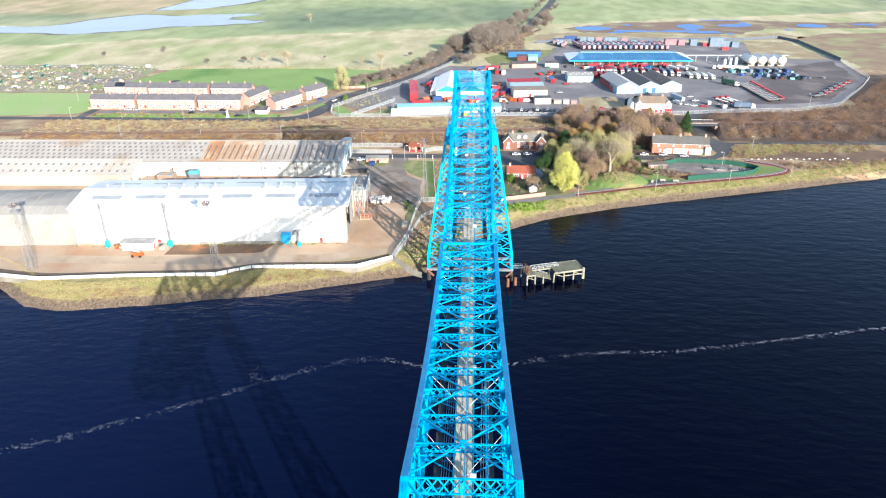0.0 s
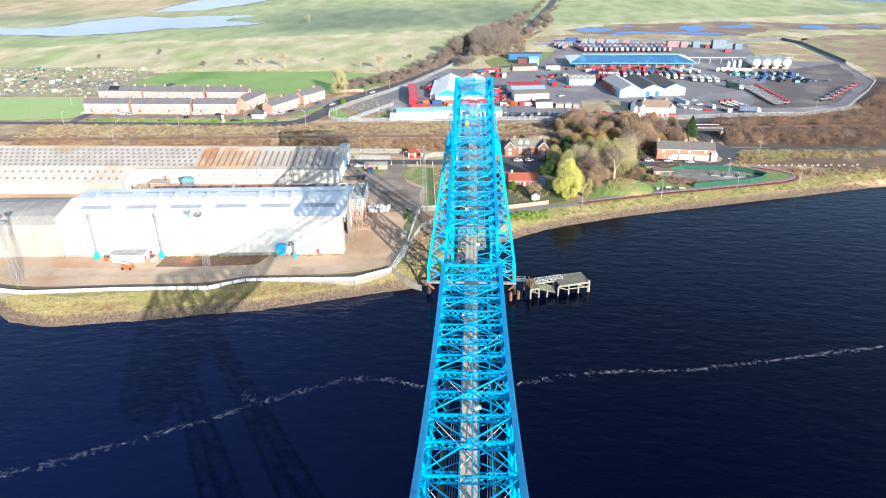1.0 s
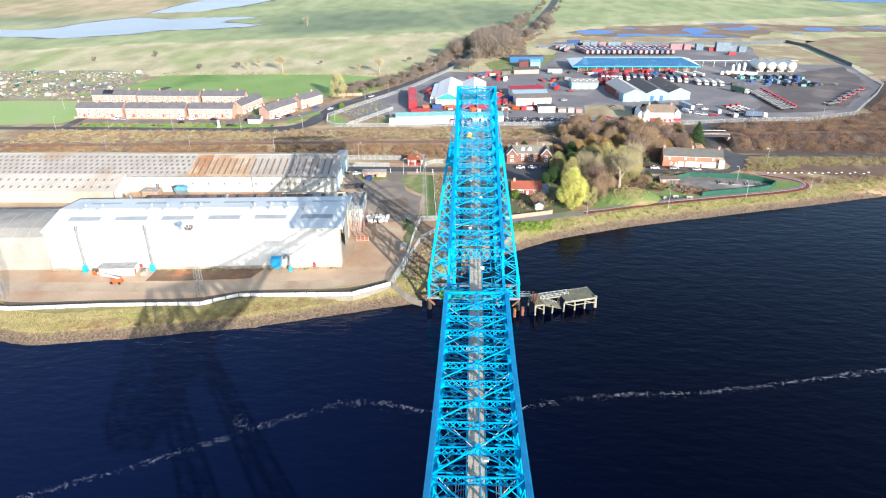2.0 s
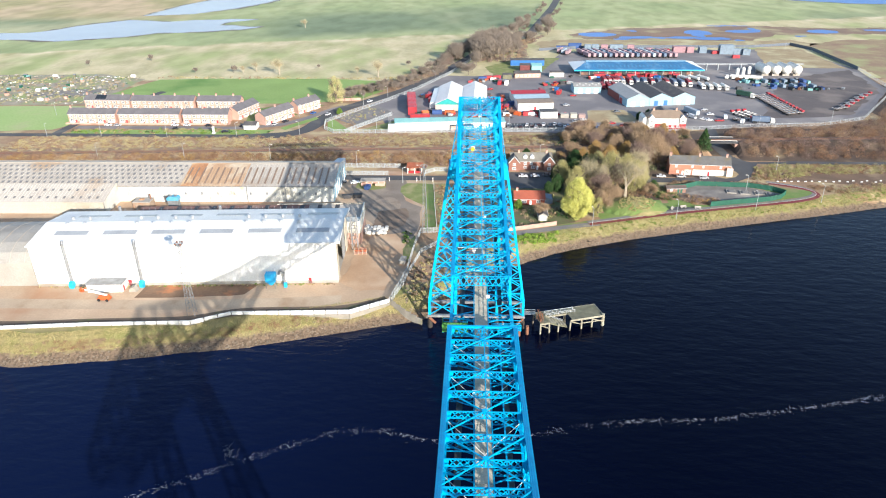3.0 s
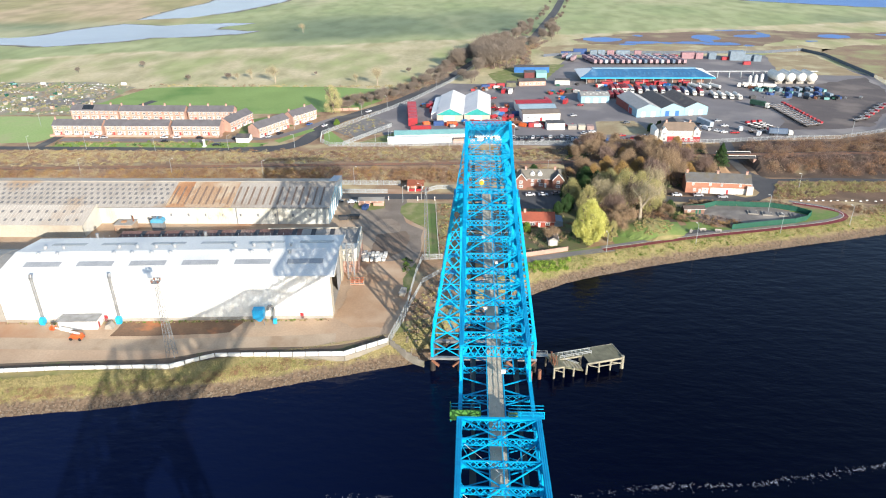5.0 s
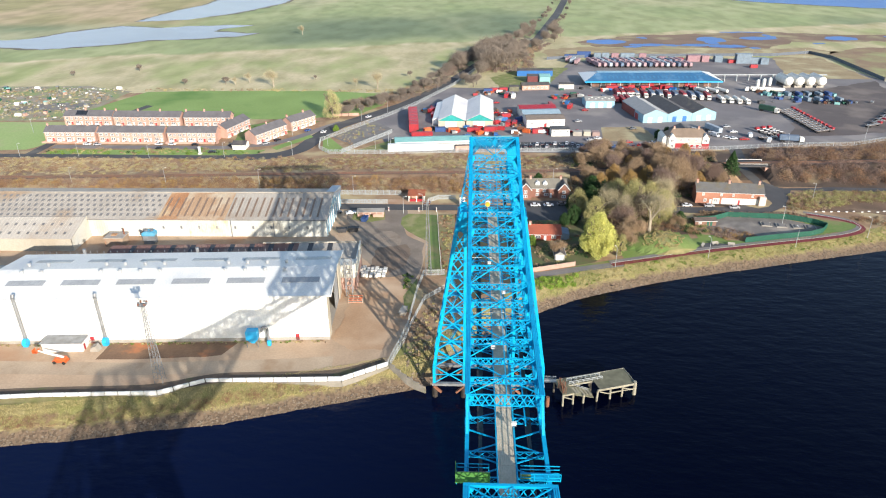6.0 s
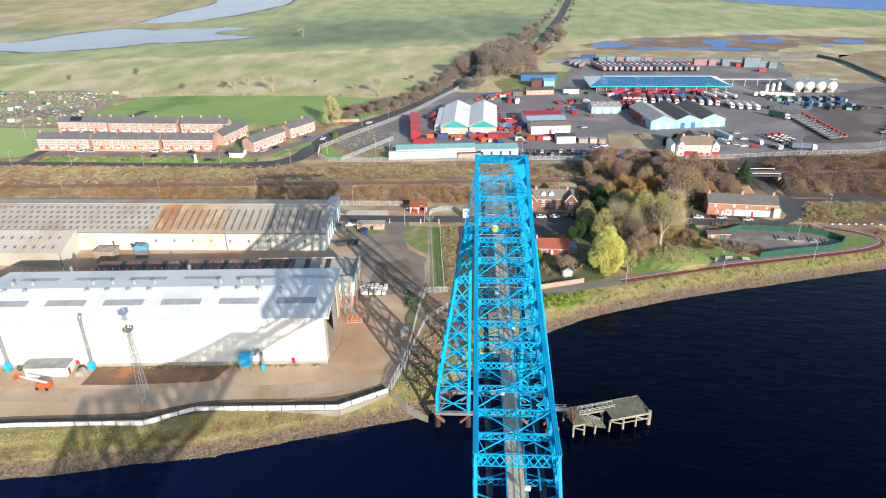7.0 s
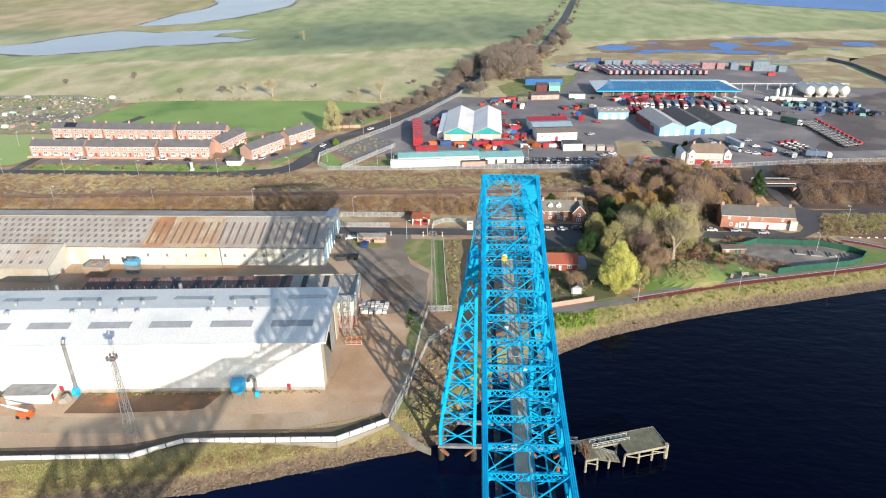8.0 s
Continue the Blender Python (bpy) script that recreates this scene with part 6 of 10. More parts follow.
for k in range(16):
    a, b = rng.uniform(-0.9, 0.9), rng.uniform(-2.2, 1.6)
    part("bar", Shape().beam((a, b, 0), (a + rng.uniform(-0.9, 0.9), b + rng.uniform(-0.9, 0.9), rng.uniform(0.9, 2.9)), 0.11, 0.09), RUST, wreck)
for k in range(6):
    part("bar", Shape().beam((0.1 * k, -1.6 + 0.6 * k, 0), (0.3 - 0.1 * k, -1.4 + 0.5 * k, 2.2 + 0.5 * (k % 3)), 0.14, 0.1), RUST, wreck)
part("rail", Shape().beam((0.2, -1.8, 1.6), (0.1, 1.8, 1.9), 0.14, 0.14), RUST, wreck)
for x, y in ((15.8, 85.2), (13.2, 84.2)):
    solid("mooring_pile", Shape().tube((x, y, -8), (x, y, -1.0), 0.55, 0.5, 12), RUST, "rusty round mooring pile in the river", "pile", "mooring piles")


def lattice_mast(x, y, h, w0, label, lamps=8):
    mast = thing("floodlight_mast", label, "mast", "lattice masts", Matrix.Translation((x, y, 0)))
    for a in (-1, 1):
        for b in (-1, 1):
            part("leg", Shape().beam((a * w0, b * w0, 0), (a * w0 * 0.28, b * w0 * 0.28, h), 0.11, 0.11), STEEL, mast)
    n = int(h / 1.8)
    sh = Shape()
    for k in range(n):
        za, zb = h * k / n, h * (k + 1) / n
        wa, wb = w0 * (1 - 0.72 * k / n), w0 * (1 - 0.72 * (k + 1) / n)
        for (ax, ay), (bx, by) in (((-1, -1), (1, -1)), ((1, -1), (1, 1)), ((1, 1), (-1, 1)), ((-1, 1), (-1, -1))):
            sh.beam((ax * wa, ay * wa, za), (bx * wb, by * wb, zb), 0.06, 0.06)
            sh.beam((ax * wb, ay * wb, zb), (bx * wb, by * wb, zb), 0.06, 0.06)
    tagged(part("lacing", sh, STEEL, mast), kind="stuff")
    part("platform", Shape().box(-1.0, -1.0, h, 1.0, 1.0, h + 0.12), STEEL, mast)
    part("head_rail", Shape().box(-1.0, -1.05, h + 0.9, 1.0, -0.95, h + 1.0).box(-1.0, 0.95, h + 0.9, 1.0, 1.05, h + 1.0), STEEL, mast)
    for k in range(lamps):
        a = 6.283 * k / lamps
        part("lamp", Shape().box(-0.22, -0.2, -0.25, 0.22, 0.2, 0.25), RUST if k % 2 else STEEL, mast, m=Matrix.Translation((1.1 * math.cos(a), 1.1 * math.sin(a), h + 0.6)) @ pose(0, 0, 0, 20, 0, 57 * a))


lattice_mast(-89.6, 87.4, 24.2, 1.15, "slender grey lattice floodlight mast in the works yard")
lattice_mast(-154.5, 83.7, 24.2, 1.15, "slender grey lattice floodlight mast beside the river wall")
lattice_mast(-19.9, 151.0, 27.0, 1.0, "tall thin lattice floodlight mast beside the bridge")


def street_lamp():
    lamp = thing("street_lamp", "tall grey street lamp", "street lamp", "street lamps", Matrix.Translation((0, 0, -500)))
    part("pole", Shape().tube((0, 0, -0.5), (0, 0, 7.6), 0.1, 0.06, 8), GALV, lamp)
    part("arm", Shape().tube((0, 0, 7.55), (1.1, 0, 7.85), 0.05, 0.05, 6), GALV, lamp)
    part("head", Shape().prism([(0.9, -0.14, 7.78), (1.7, -0.14, 7.86), (1.7, -0.14, 7.98), (0.9, -0.14, 7.95)], (0, 0, 0), (0, 0.28, 0)), WHITE, lamp)
    return lamp


LAMPS = [(-216, 280, 0), (-176, 277, 10), (-137, 281, 30), (-260, 346, 90), (-247, 278, 0), (-268, 325, 90), (-101, 284, 200), (-85, 300, 160), (-74, 352, 150), (-60, 372, 150),
         (-51, 300, 90), (-58, 296, 90), (47, 158.8, 110), (82.7, 167.6, 110), (118.7, 178, 110), (150, 187, 110), (122, 199, 200), (146, 226, 200), (-48.7, 290, 0),
         (-110, 321, 40), (-34, 206, 0), (-26, 209, 180), (20, 300, 0), (165, 300, 90), (215, 318, 120), (285, 560, 90), (240, 560, 90), (33, 241, 0), (-195, 235.5, 0), (-150, 236.5, 0),
         (-105, 236.5, 0), (-59.5, 230.5, 0), (-30, 425, 150)]
first = street_lamp()
for k, (x, y, a) in enumerate(LAMPS):
    m = pose(x, y, max(0, height(x, y)), 0, 0, a)
    if k == 0:
        first.matrix_world = m
    else:
        copy_thing(first, m)

# single-track railway on the bank
track = thing("railway_track", "single railway track with timber sleepers on brown ballast", "railway", kind="structure")
line = [(x, rail_y(x)) for x in range(-420, 440, 12)]
bal = ribbon_shape(line, 4.2, 0.10, follow=False)
bal.v = [(x, y, bank_top(x) + 0.12) for x, y, z in bal.v]
part("ballast", bal, surface("brown_ballast", (0.20, 0.13, 0.10), (0.15, 0.10, 0.08), 0.95, 0.3, 3, 0.3), track)
SLEEPER = Shape().box(-0.13, -1.3, 0, 0.13, 1.3, 0.14).mesh("sleeper", TIMBER)
for k in range(290):
    x = -235 + k * 1.6
    part("sleeper", SLEEPER, TIMBER, track, m=Matrix.Translation((x, rail_y(x), bank_top(x) + 0.1)))
for q in (-0.72, 0.72):
    sh = Shape()
    for (xa, ya), (xb, yb) in zip(line, line[1:]):
        sh.beam((xa, ya + q, bank_top(xa) + 0.31), (xb, yb + q, bank_top(xb) + 0.31), 0.08, 0.15)
    part("rail", sh, RUST, track)
# railway bridge over the lane
rb = thing("railway_bridge", "low railway bridge with pale parapets over the lane", "bridge")
yc, zt = rail_y(128.5), bank_top(128.5)
part("deck", Shape().box(119, yc - 3.4, zt - 0.75, 138, yc + 3.4, zt + 0.05), DARK, rb)
for y in (yc - 3.6, yc + 3.4):
    part("parapet", Shape().box(120, y, zt - 0.7, 137, y + 0.3, zt + 0.1), DARK, rb, "dark parapet girder")
    part("handrail", Shape().box(120, y + 0.1, zt + 0.75, 137, y + 0.2, zt + 0.95).box(120, y + 0.1, zt + 0.1, 120.15, y + 0.2, zt + 0.8).box(136.85, y + 0.1, zt + 0.1, 137, y + 0.2, zt + 0.8), WHITE, rb, "white handrail")
for x in (119.0, 136.0):
    part("abutment", Shape().box(x, yc - 4.5, -0.5, x + 2.2, yc + 4.5, zt - 0.75), BRICK, rb, "brick abutment")

# ---- houses ----
NETTED = surface("curtained_window_glass", (0.20, 0.20, 0.21), (0.12, 0.12, 0.13), 0.15, 0.5, 3, 0.0)
FRAME = surface("white_window_frame", (0.78, 0.78, 0.76), None, 0.5)


def window(parent, m, w=1.3, h=1.25):
    """A framed window on a wall: frame, sill and glass; local x along the wall, -y outwards."""
    fr = Shape()
    t = 0.2
    for a in ((-w / 2, 0, -w / 2 + t, h), (w / 2 - t, 0, w / 2, h), (-w / 2, 0, w / 2, t), (-w / 2, h - t, w / 2, h), (-t / 2, 0, t / 2, h)):
        fr.box(a[0], -0.07, a[1], a[2], 0.05, a[3])
    win = part("window", WINDOWS.setdefault((w, h), fr.mesh("window", FRAME)), FRAME, parent, m=m)
    key = ("pane", w, h)
    if key not in WINDOWS:
        WINDOWS[key] = Shape().box(-w / 2 + 0.05, -0.03, 0.05, w / 2 - 0.05, 0.02, h - 0.05).mesh("pane", NETTED)
    part("pane", WINDOWS[key], GLASS, win)
    return win


WINDOWS = {}


def pitched_house(name, label, category, m, w, d, eave, ridge, wall, roof, group="", chimneys=(), front=(), back=(), doors=(), hip=0.0, overhang=0.35, gable_label=""):
    """A house: walls with gables along x, roof slopes, windows, doors and chimneys; front faces -y."""
    hs = thing(name, label, category, group, m)
    body = Shape()
    if hip:
        body.box(0, 0, -0.3, w, d, eave)
    else:
        body.prism([(0, 0, -0.3), (0, d, -0.3), (0, d, eave), (0, d / 2, ridge - 0.15), (0, 0, eave)], (0, 0, 0), (w, 0, 0))
    part("wall", body, wall, hs)
    o = overhang
    dz = (ridge - eave) * o / (d / 2)
    for y0, y1 in ((-o, d / 2), (d + o, d / 2)):
        sh = Shape()
        roof_sheet(sh, (-o, y0, eave - dz), (w + o, y0, eave - dz), (w + o - hip, y1, ridge), (-o + hip, y1, ridge), 0.14)
        part("roof", sh, roof, hs)
    if hip:
        for x0, x1 in ((-o, -o + hip), (w + o, w + o - hip)):
            sh = Shape()
            sh.add([(x0, -o, eave - dz), (x0, d + o, eave - dz), (x1, d / 2, ridge), (x0, -o, eave - dz - 0.1), (x0, d + o, eave - dz - 0.1), (x1, d / 2, ridge - 0.1)],
                   [(0, 1, 2), (5, 4, 3), (0, 3, 4, 1), (1, 4, 5, 2), (2, 5, 3, 0)])
            part("roof", sh, roof, hs)
    part("ridge", Shape().beam((-o + hip, d / 2, ridge + 0.03), (w + o - hip, d / 2, ridge + 0.03), 0.3, 0.16), roof, hs)
    part("gutter", Shape().box(-o, -o - 0.1, eave - dz - 0.16, w + o, -o, eave - dz - 0.02), FRAME, hs, "white gutter")
    for x in chimneys:
        ch = part("chimney", Shape().box(x - 0.45, d / 2 - 0.35, ridge - 0.8, x + 0.45, d / 2 + 0.35, ridge + 1.1).box(x - 0.52, d / 2 - 0.42, ridge + 1.1, x + 0.52, d / 2 + 0.42, ridge + 1.25), BRICK, hs)
        for q in (-0.22, 0.22):
            part("chimney_pot", Shape().tube((x + q, d / 2, ridge + 1.25), (x + q, d / 2, ridge + 1.6), 0.12, 0.1, 8), TILE, ch)
    for x, z, ww, wh in front:
        window(hs, Matrix.Translation((x, -0.02, z)), ww, wh)
    for x, z, ww, wh in back:
        window(hs, pose(x, d + 0.02, z, 0, 0, 180), ww, wh)
    for x, mt in doors:
        part("door", Shape().box(x - 0.45, -0.08, 0.0, x + 0.45, 0.02, 2.05), mt, hs)
    return hs


GREYS = surface("grey_slate_roof", (0.155, 0.145, 0.15), (0.12, 0.11, 0.115), 0.75, 0.3, 3, 0.2)


def terrace(x, y, w, rot, n, label):
    """A terrace of n brick houses, two storeys, with white bays and doors."""
    unit = w / n
    fr, drs, ch = [], [], []
    for k in range(n):
        fr += [(k * unit + unit * 0.3, 3.3, 1.9, 1.5), (k * unit + unit * 0.78, 3.3, 1.5, 1.5), (k * unit + unit * 0.36, 0.8, 2.3, 1.6)]
        drs.append((k * unit + unit * 0.8, FRAME if k % 3 else REDP))
        if k % 2 == 0:
            ch.append(k * unit + 0.6)
    hs = pitched_house("terraced_house", label, "house", pose(x, y, 0, 0, 0, rot), w, 8.2, 5.6, 8.2, BRICK, GREYS, "brick terraces", ch, fr, [(q[0], q[1], q[2], q[3]) for q in fr[:2 * n]], drs)
    for k in range(n):
        part("porch", Shape().box(k * unit + unit * 0.68, -0.9, 2.15, k * unit + unit * 0.95, 0.0, 2.3), FRAME, hs)
        part("bay", Shape().prism([(k * unit + unit * 0.1, 0.0, 0), (k * unit + unit * 0.16, -0.55, 0), (k * unit + unit * 0.56, -0.55, 0), (k * unit + unit * 0.62, 0.0, 0)], (0, 0, 0), (0, 0, 0.75)), FRAME, hs, "white bay panel")
    return hs


lab = "red brick terrace with slate roof"
terrace(-250, 307.6, 29.5, 0, 5, lab + " by the side road")
terrace(-218.6, 307.4, 38.0, 0, 6, lab + ", facing the railway")
terrace(-178.4, 307.4, 28.0, 0, 5, lab + ", beside the corner")
solar = terrace(-258, 342.5, 30.5, -1, 5, lab + " and dark solar panel")
part("solar_panel", Shape().box(7.5, 1.0, 6.05, 14.0, 1.1, 6.15).prism([(7.5, 0.6, 6.05), (14.5, 0.6, 6.05), (14.5, 3.6, 7.95), (7.5, 3.6, 7.95)], (0, 0, 0), (0, -0.05, 0.1)), GLASS, solar, "dark blue solar panel")
terrace(-226, 341.0, 42.0, -1, 6, lab + ", behind the front row")
terrace(-181.6, 340.2, 28.5, 0, 5, lab + ", behind the corner")
terrace(-146.5, 314.5, 24.0, 74, 4, lab + ", end-on to the railway")
terrace(-126.0, 302.5, 25.5, 62, 4, lab + ", facing the access road")
terrace(-112.2, 329.0, 20.0, 58, 3, lab + ", below the poplar")
pitched_house("garage", "pale garage with a grey pitched roof by the access road", "garage", pose(-136.5, 293.2, 0), 7.2, 7.0, 2.8, 4.2, WHITE, SLATE, doors=[(2.0, FRAME), (5.2, FRAME)])
# low brick garden walls
gw = thing("garden_wall", "low red brick garden walls before the terraces", "wall")
for x0, x1 in ((-250, -221), (-218, -181), (-178, -150)):
    part("wall_run", Shape().box(x0, 303.3, 0, x1, 303.55, 1.1), BRICK, gw)
for k in range(18):
    part("party_wall", Shape().box(-249.5 + k * 5.9, 303.5, 0, -249.3 + k * 5.9, 307.3, 0.95), BRICK, gw)
gw2 = thing("garden_wall", "orange-red brick wall beside the main road", "wall")
part("wall_run", Shape().box(-17, -0.15, 0, 0, 0.15, 1.7), BRICK, gw2, m=pose(-78, 366, 0, 0, 0, 8))
mon = thing("war_memorial", "small white stone memorial column on the grass", "memorial", m=Matrix.Translation((-151.8, 285.5, 0)))
part("base", Shape().box(-0.9, -0.9, 0, 0.9, 0.9, 0.6), WHITE, mon)
part("shaft", Shape().prism([(-0.5, -0.5, 0.6), (0.5, -0.5, 0.6), (0.5, 0.5, 0.6), (-0.5, 0.5, 0.6)], (0, 0, 0), (0, 0, 3.2)).box(-0.65, -0.65, 3.8, 0.65, 0.65, 4.1), WHITE, mon)

# cottage row by the lane
COTB = surface("orange_brick", (0.43, 0.20, 0.13), (0.35, 0.155, 0.10), 0.9, 0.3, 4, 0.2, stain=(0.28, 0.12, 0.08), stain_scale=0.25)
DULL = surface("mossy_slate", (0.135, 0.13, 0.125), (0.105, 0.10, 0.095), 0.85, 0.4, 3, 0.3, stain=(0.12, 0.10, 0.065), stain_scale=0.3)
cw = 28.0
row = pitched_house("cottage_row", "brick cottage row with white rendered front and slate roof", "house", pose(93.2, 221.0, 0, 0, 0, -5.5), cw, 8.0, 5.6, 8.4, COTB, DULL,
                    chimneys=(0.6, 14.0, 26.5), front=[(3, 3.6, 1.0, 1.4), (10.5, 3.6, 1.0, 1.3), (15.5, 3.6, 1.0, 1.3), (23.5, 3.6, 1.0, 1.3), (4, 0.8, 1.2, 1.5), (8.5, 0.8, 1.6, 1.5),
                                                      (15, 0.9, 1.4, 1.4), (21, 0.9, 1.2, 1.3), (26, 0.9, 1.2, 1.3)],
                    doors=[(6.3, FRAME), (12.3, FRAME), (18.2, REDP), (23.6, FRAME)])
part("render_panel", Shape().box(10.9, -0.06, 0.0, cw + 0.05, 0.0, 2.8), WHITE, row, "white rendered ground floor")
part("render_panel", Shape().box(7.2, -0.05, 0.0, 10.0, 0.0, 2.6), WHITE, row, "white rendered front")
part("outshot", Shape().prism([(26.2, -1.4, 0), (29.2, -0.6, 0), (29.2, -0.6, 3.9), (26.2, -1.4, 4.4)], (0, 0, 0), (0, 3.0, 0)), surface("pinkish_render", (0.62, 0.52, 0.46), (0.52, 0.42, 0.36), 0.85, 0.5, 4, 0.1), row, "pale pinkish bay at the end of the row")
# villa with two gables behind the bridge
# villa stands in shade, so its brick is coloured darker
VILLAB = surface("shaded_villa_brick", (0.30, 0.14, 0.10), (0.22, 0.10, 0.07), 0.9, 0.3, 4, 0.2)
villa = pitched_house("villa", "brick house with a grey roof and two gabled wings", "house", pose(17.5, 226.0, 0, 0, 0, 0), 20.0, 8.0, 4.6, 7.6, VILLAB, surface("grey_brown_tiles", (0.22, 0.20, 0.16), (0.16, 0.145, 0.12), 0.85, 0.3, 3, 0.2),
                      chimneys=(4.0, 17.5), front=[(7, 2.6, 1.4, 1.3), (10, 2.6, 1.4, 1.3), (7, 0.7, 1.4, 1.3), (11, 0.7, 2.0, 1.4)], doors=[(13, FRAME)])
for x in (-1.0, 16.0):
    wing = part("wing", Shape().prism([(x, -2.4, -0.2), (x + 5.0, -2.4, -0.2), (x + 5.0, -2.4, 4.6), (x + 2.5, -2.4, 7.4), (x, -2.4, 4.6)], (0, 0, 0), (0, 6.0, 0)), VILLAB, villa)
    for q in (-1, 1):
        sh = Shape()
        roof_sheet(sh, (x + 2.5 + q * 2.8, -2.8, 4.35), (x + 2.5 + q * 2.8, 4.0, 4.35), (x + 2.5, 4.0, 7.65), (x + 2.5, -2.8, 7.65), 0.16)
        part("wing_roof", sh, SLATE, wing)
        part("bargeboard", Shape().beam((x + 2.5 + q * 2.8, -2.85, 4.3), (x + 2.5, -2.85, 7.6), 0.08, 0.3), FRAME, wing, "white bargeboard")
    window(villa, Matrix.Translation((x + 2.5, -2.42, 2.8)), 1.4, 1.4)
    window(villa, Matrix.Translation((x + 2.5, -2.42, 0.7)), 1.8, 1.4)
for x in (7.0, 10.4):                                 # two roof dormers with white fronts
    dm = part("dormer", Shape().prism([(x - 1.0, 1.2, 5.2), (x + 1.0, 1.2, 5.2), (x + 1.0, 1.2, 6.5), (x, 1.2, 7.2), (x - 1.0, 1.2, 6.5)], (0, 0, 0), (0, 2.4, 0)), FRAME, villa, "white fronted dormer")
    window(dm, Matrix.Translation((x, 1.17, 5.4)), 1.4, 1.0)
# bungalow and its garage
bung = pitched_house("bungalow", "red-roofed brick bungalow by the river path", "house", pose(16.8, 180.6, 0, 0, 0, -1), 13.0, 7.5, 2.9, 5.2, surface("dark_red_brick", (0.34, 0.07, 0.045), (0.26, 0.06, 0.04), 0.9, 0.3, 4, 0.2), TILE,
                     front=[(4.2, 0.9, 2.2, 1.3), (10.3, 0.9, 1.8, 1.3)], doors=[(7.0, FRAME)], chimneys=(1.2,))
part("lean_to", Shape().prism([(13.0, 1.0, 0), (16.5, 1.0, 0), (16.5, 1.0, 2.3), (13.0, 1.0, 3.0)], (0, 0, 0), (0, 6, 0)), surface("blue_grey_felt", (0.2, 0.26, 0.32)), bung, "blue-grey lean-to")
lockup = pitched_house("garage", "small grey garage with a white door and dark ridge roof", "garage", pose(29.4, 163.5, 0, 0, 0, 90), 9.0, 3.6, 2.6, 3.7, surface("dull_grey_render", (0.36, 0.35, 0.32), (0.28, 0.27, 0.25), 0.85, 0.4, 4, 0.1), SLATE)
part("garage_door", Shape().box(-0.1, 0.5, 0, 0.0, 3.1, 2.2), FRAME, lockup)
gw3 = thing("garden_wall", "pale pink rendered garden wall along the river path", "wall")
for k, (p, q) in enumerate(along([(13.0, 152.8), (32.6, 159.3)], 3.4)):
    m, n = run(p, q)
    part("wall_bay", Shape().box(0, -0.12, 0, n - 0.06, 0.12, 1.7).box(n - 0.2, -0.18, 0, n + 0.1, 0.18, 1.85), surface("pink_render", (0.46, 0.30, 0.235), (0.37, 0.24, 0.19), 0.85, 0.5, 4, 0.1) if k == 0 else bpy.data.materials["pink_render"], gw3, m=m)
hut = pitched_house("brick_hut", "low brick hut with a grey roof inside the green fence", "hut", pose(85.8, 195.6, 0, 0, 0, 4), 8.6, 3.6, 2.4, 3.1, surface("sooty_hut_brick", (0.27, 0.15, 0.11), (0.19, 0.105, 0.08), 0.9, 0.3, 4, 0.2), surface("rusty_felt", (0.13, 0.095, 0.08), (0.09, 0.07, 0.06), 0.9, 0.4, 4, 0.2), front=[(2, 0.9, 1.2, 1.0)], doors=[(5.2, GREENF), (6.6, GREENF)])
# gatehouse, shelter and gates by the works road
gate = thing("gatehouse", "open-fronted brick gatehouse with a rusty sheet roof", "gatehouse", m=pose(-33.0, 219.2, 0))
part("back_wall", Shape().box(0, 4.6, 0, 7.0, 4.9, 3.0), BRICK, gate)
for x in (0, 6.7):
    part("side_wall", Shape().box(x, 0, 0, x + 0.3, 4.9, 3.0), WHITE, gate)
part("pillar", Shape().box(3.3, 0.0, 0, 3.7, 0.4, 3.0), WHITE, gate)
sh = Shape()
roof_sheet(sh, (-0.4, -0.5, 3.2), (7.4, -0.5, 3.2), (7.4, 5.2, 4.0), (-0.4, 5.2, 4.0), 0.2, 12)
part("roof", sh, surface("orange_rust_sheet", (0.38, 0.11, 0.05), (0.30, 0.085, 0.04), 0.85, 0.3, 2, 0.15, stain=(0.42, 0.2, 0.1), stain_scale=0.3), gate, "rusty orange sheet roof")
part("counter", Shape().box(0.5, 0.6, 0, 6.5, 1.1, 1.1), REDP, gate, "red boarded front")
shel = thing("waiting_shelter", "low brick shelter with a pale felt roof", "shelter", m=pose(-53.0, 201.0, 0, 0, 0, 2))
part("wall", Shape().box(0, 0.4, 0, 5.0, 0.7, 1.5).box(6.5, 0.4, 0, 11.0, 0.7, 1.5).box(0, 3.2, 0, 11.0, 3.5, 2.4), BRICK, shel)
for x in (0.1, 2.7, 5.4, 8.2, 10.8):
    part("post", Shape().box(x - 0.08, 0.4, 1.5, x + 0.08, 0.6, 2.5), FRAME, shel)
part("roof", Shape().prism([(-0.3, -0.2, 2.5), (11.3, -0.2, 2.5), (11.3, 3.8, 2.75), (-0.3, 3.8, 2.75)], (0, 0, 0), (0, 0, 0.18)), CONC, shel, "pale grey felt roof")
for x in (-40.6, -27.6, -20.0):
    gp = thing("gate_post", "white gate post with a red band beside the road", "post", "gate posts", Matrix.Translation((x, 208.5, 0)))
    part("post", Shape().box(-0.15, -0.15, 0, 0.15, 0.15, 1.9), WHITE, gp)
    part("band", Shape().box(-0.17, -0.17, 1.1, 0.17, 0.17, 1.4), REDP, gp)
van_box = thing("control_cabin", "tall white cabin beside the bridge road", "cabin", m=pose(-9.0, 216.0, 0))
part("wall", Shape().box(-1.2, -1.2, 0, 1.2, 1.2, 4.2), WHITE, van_box)
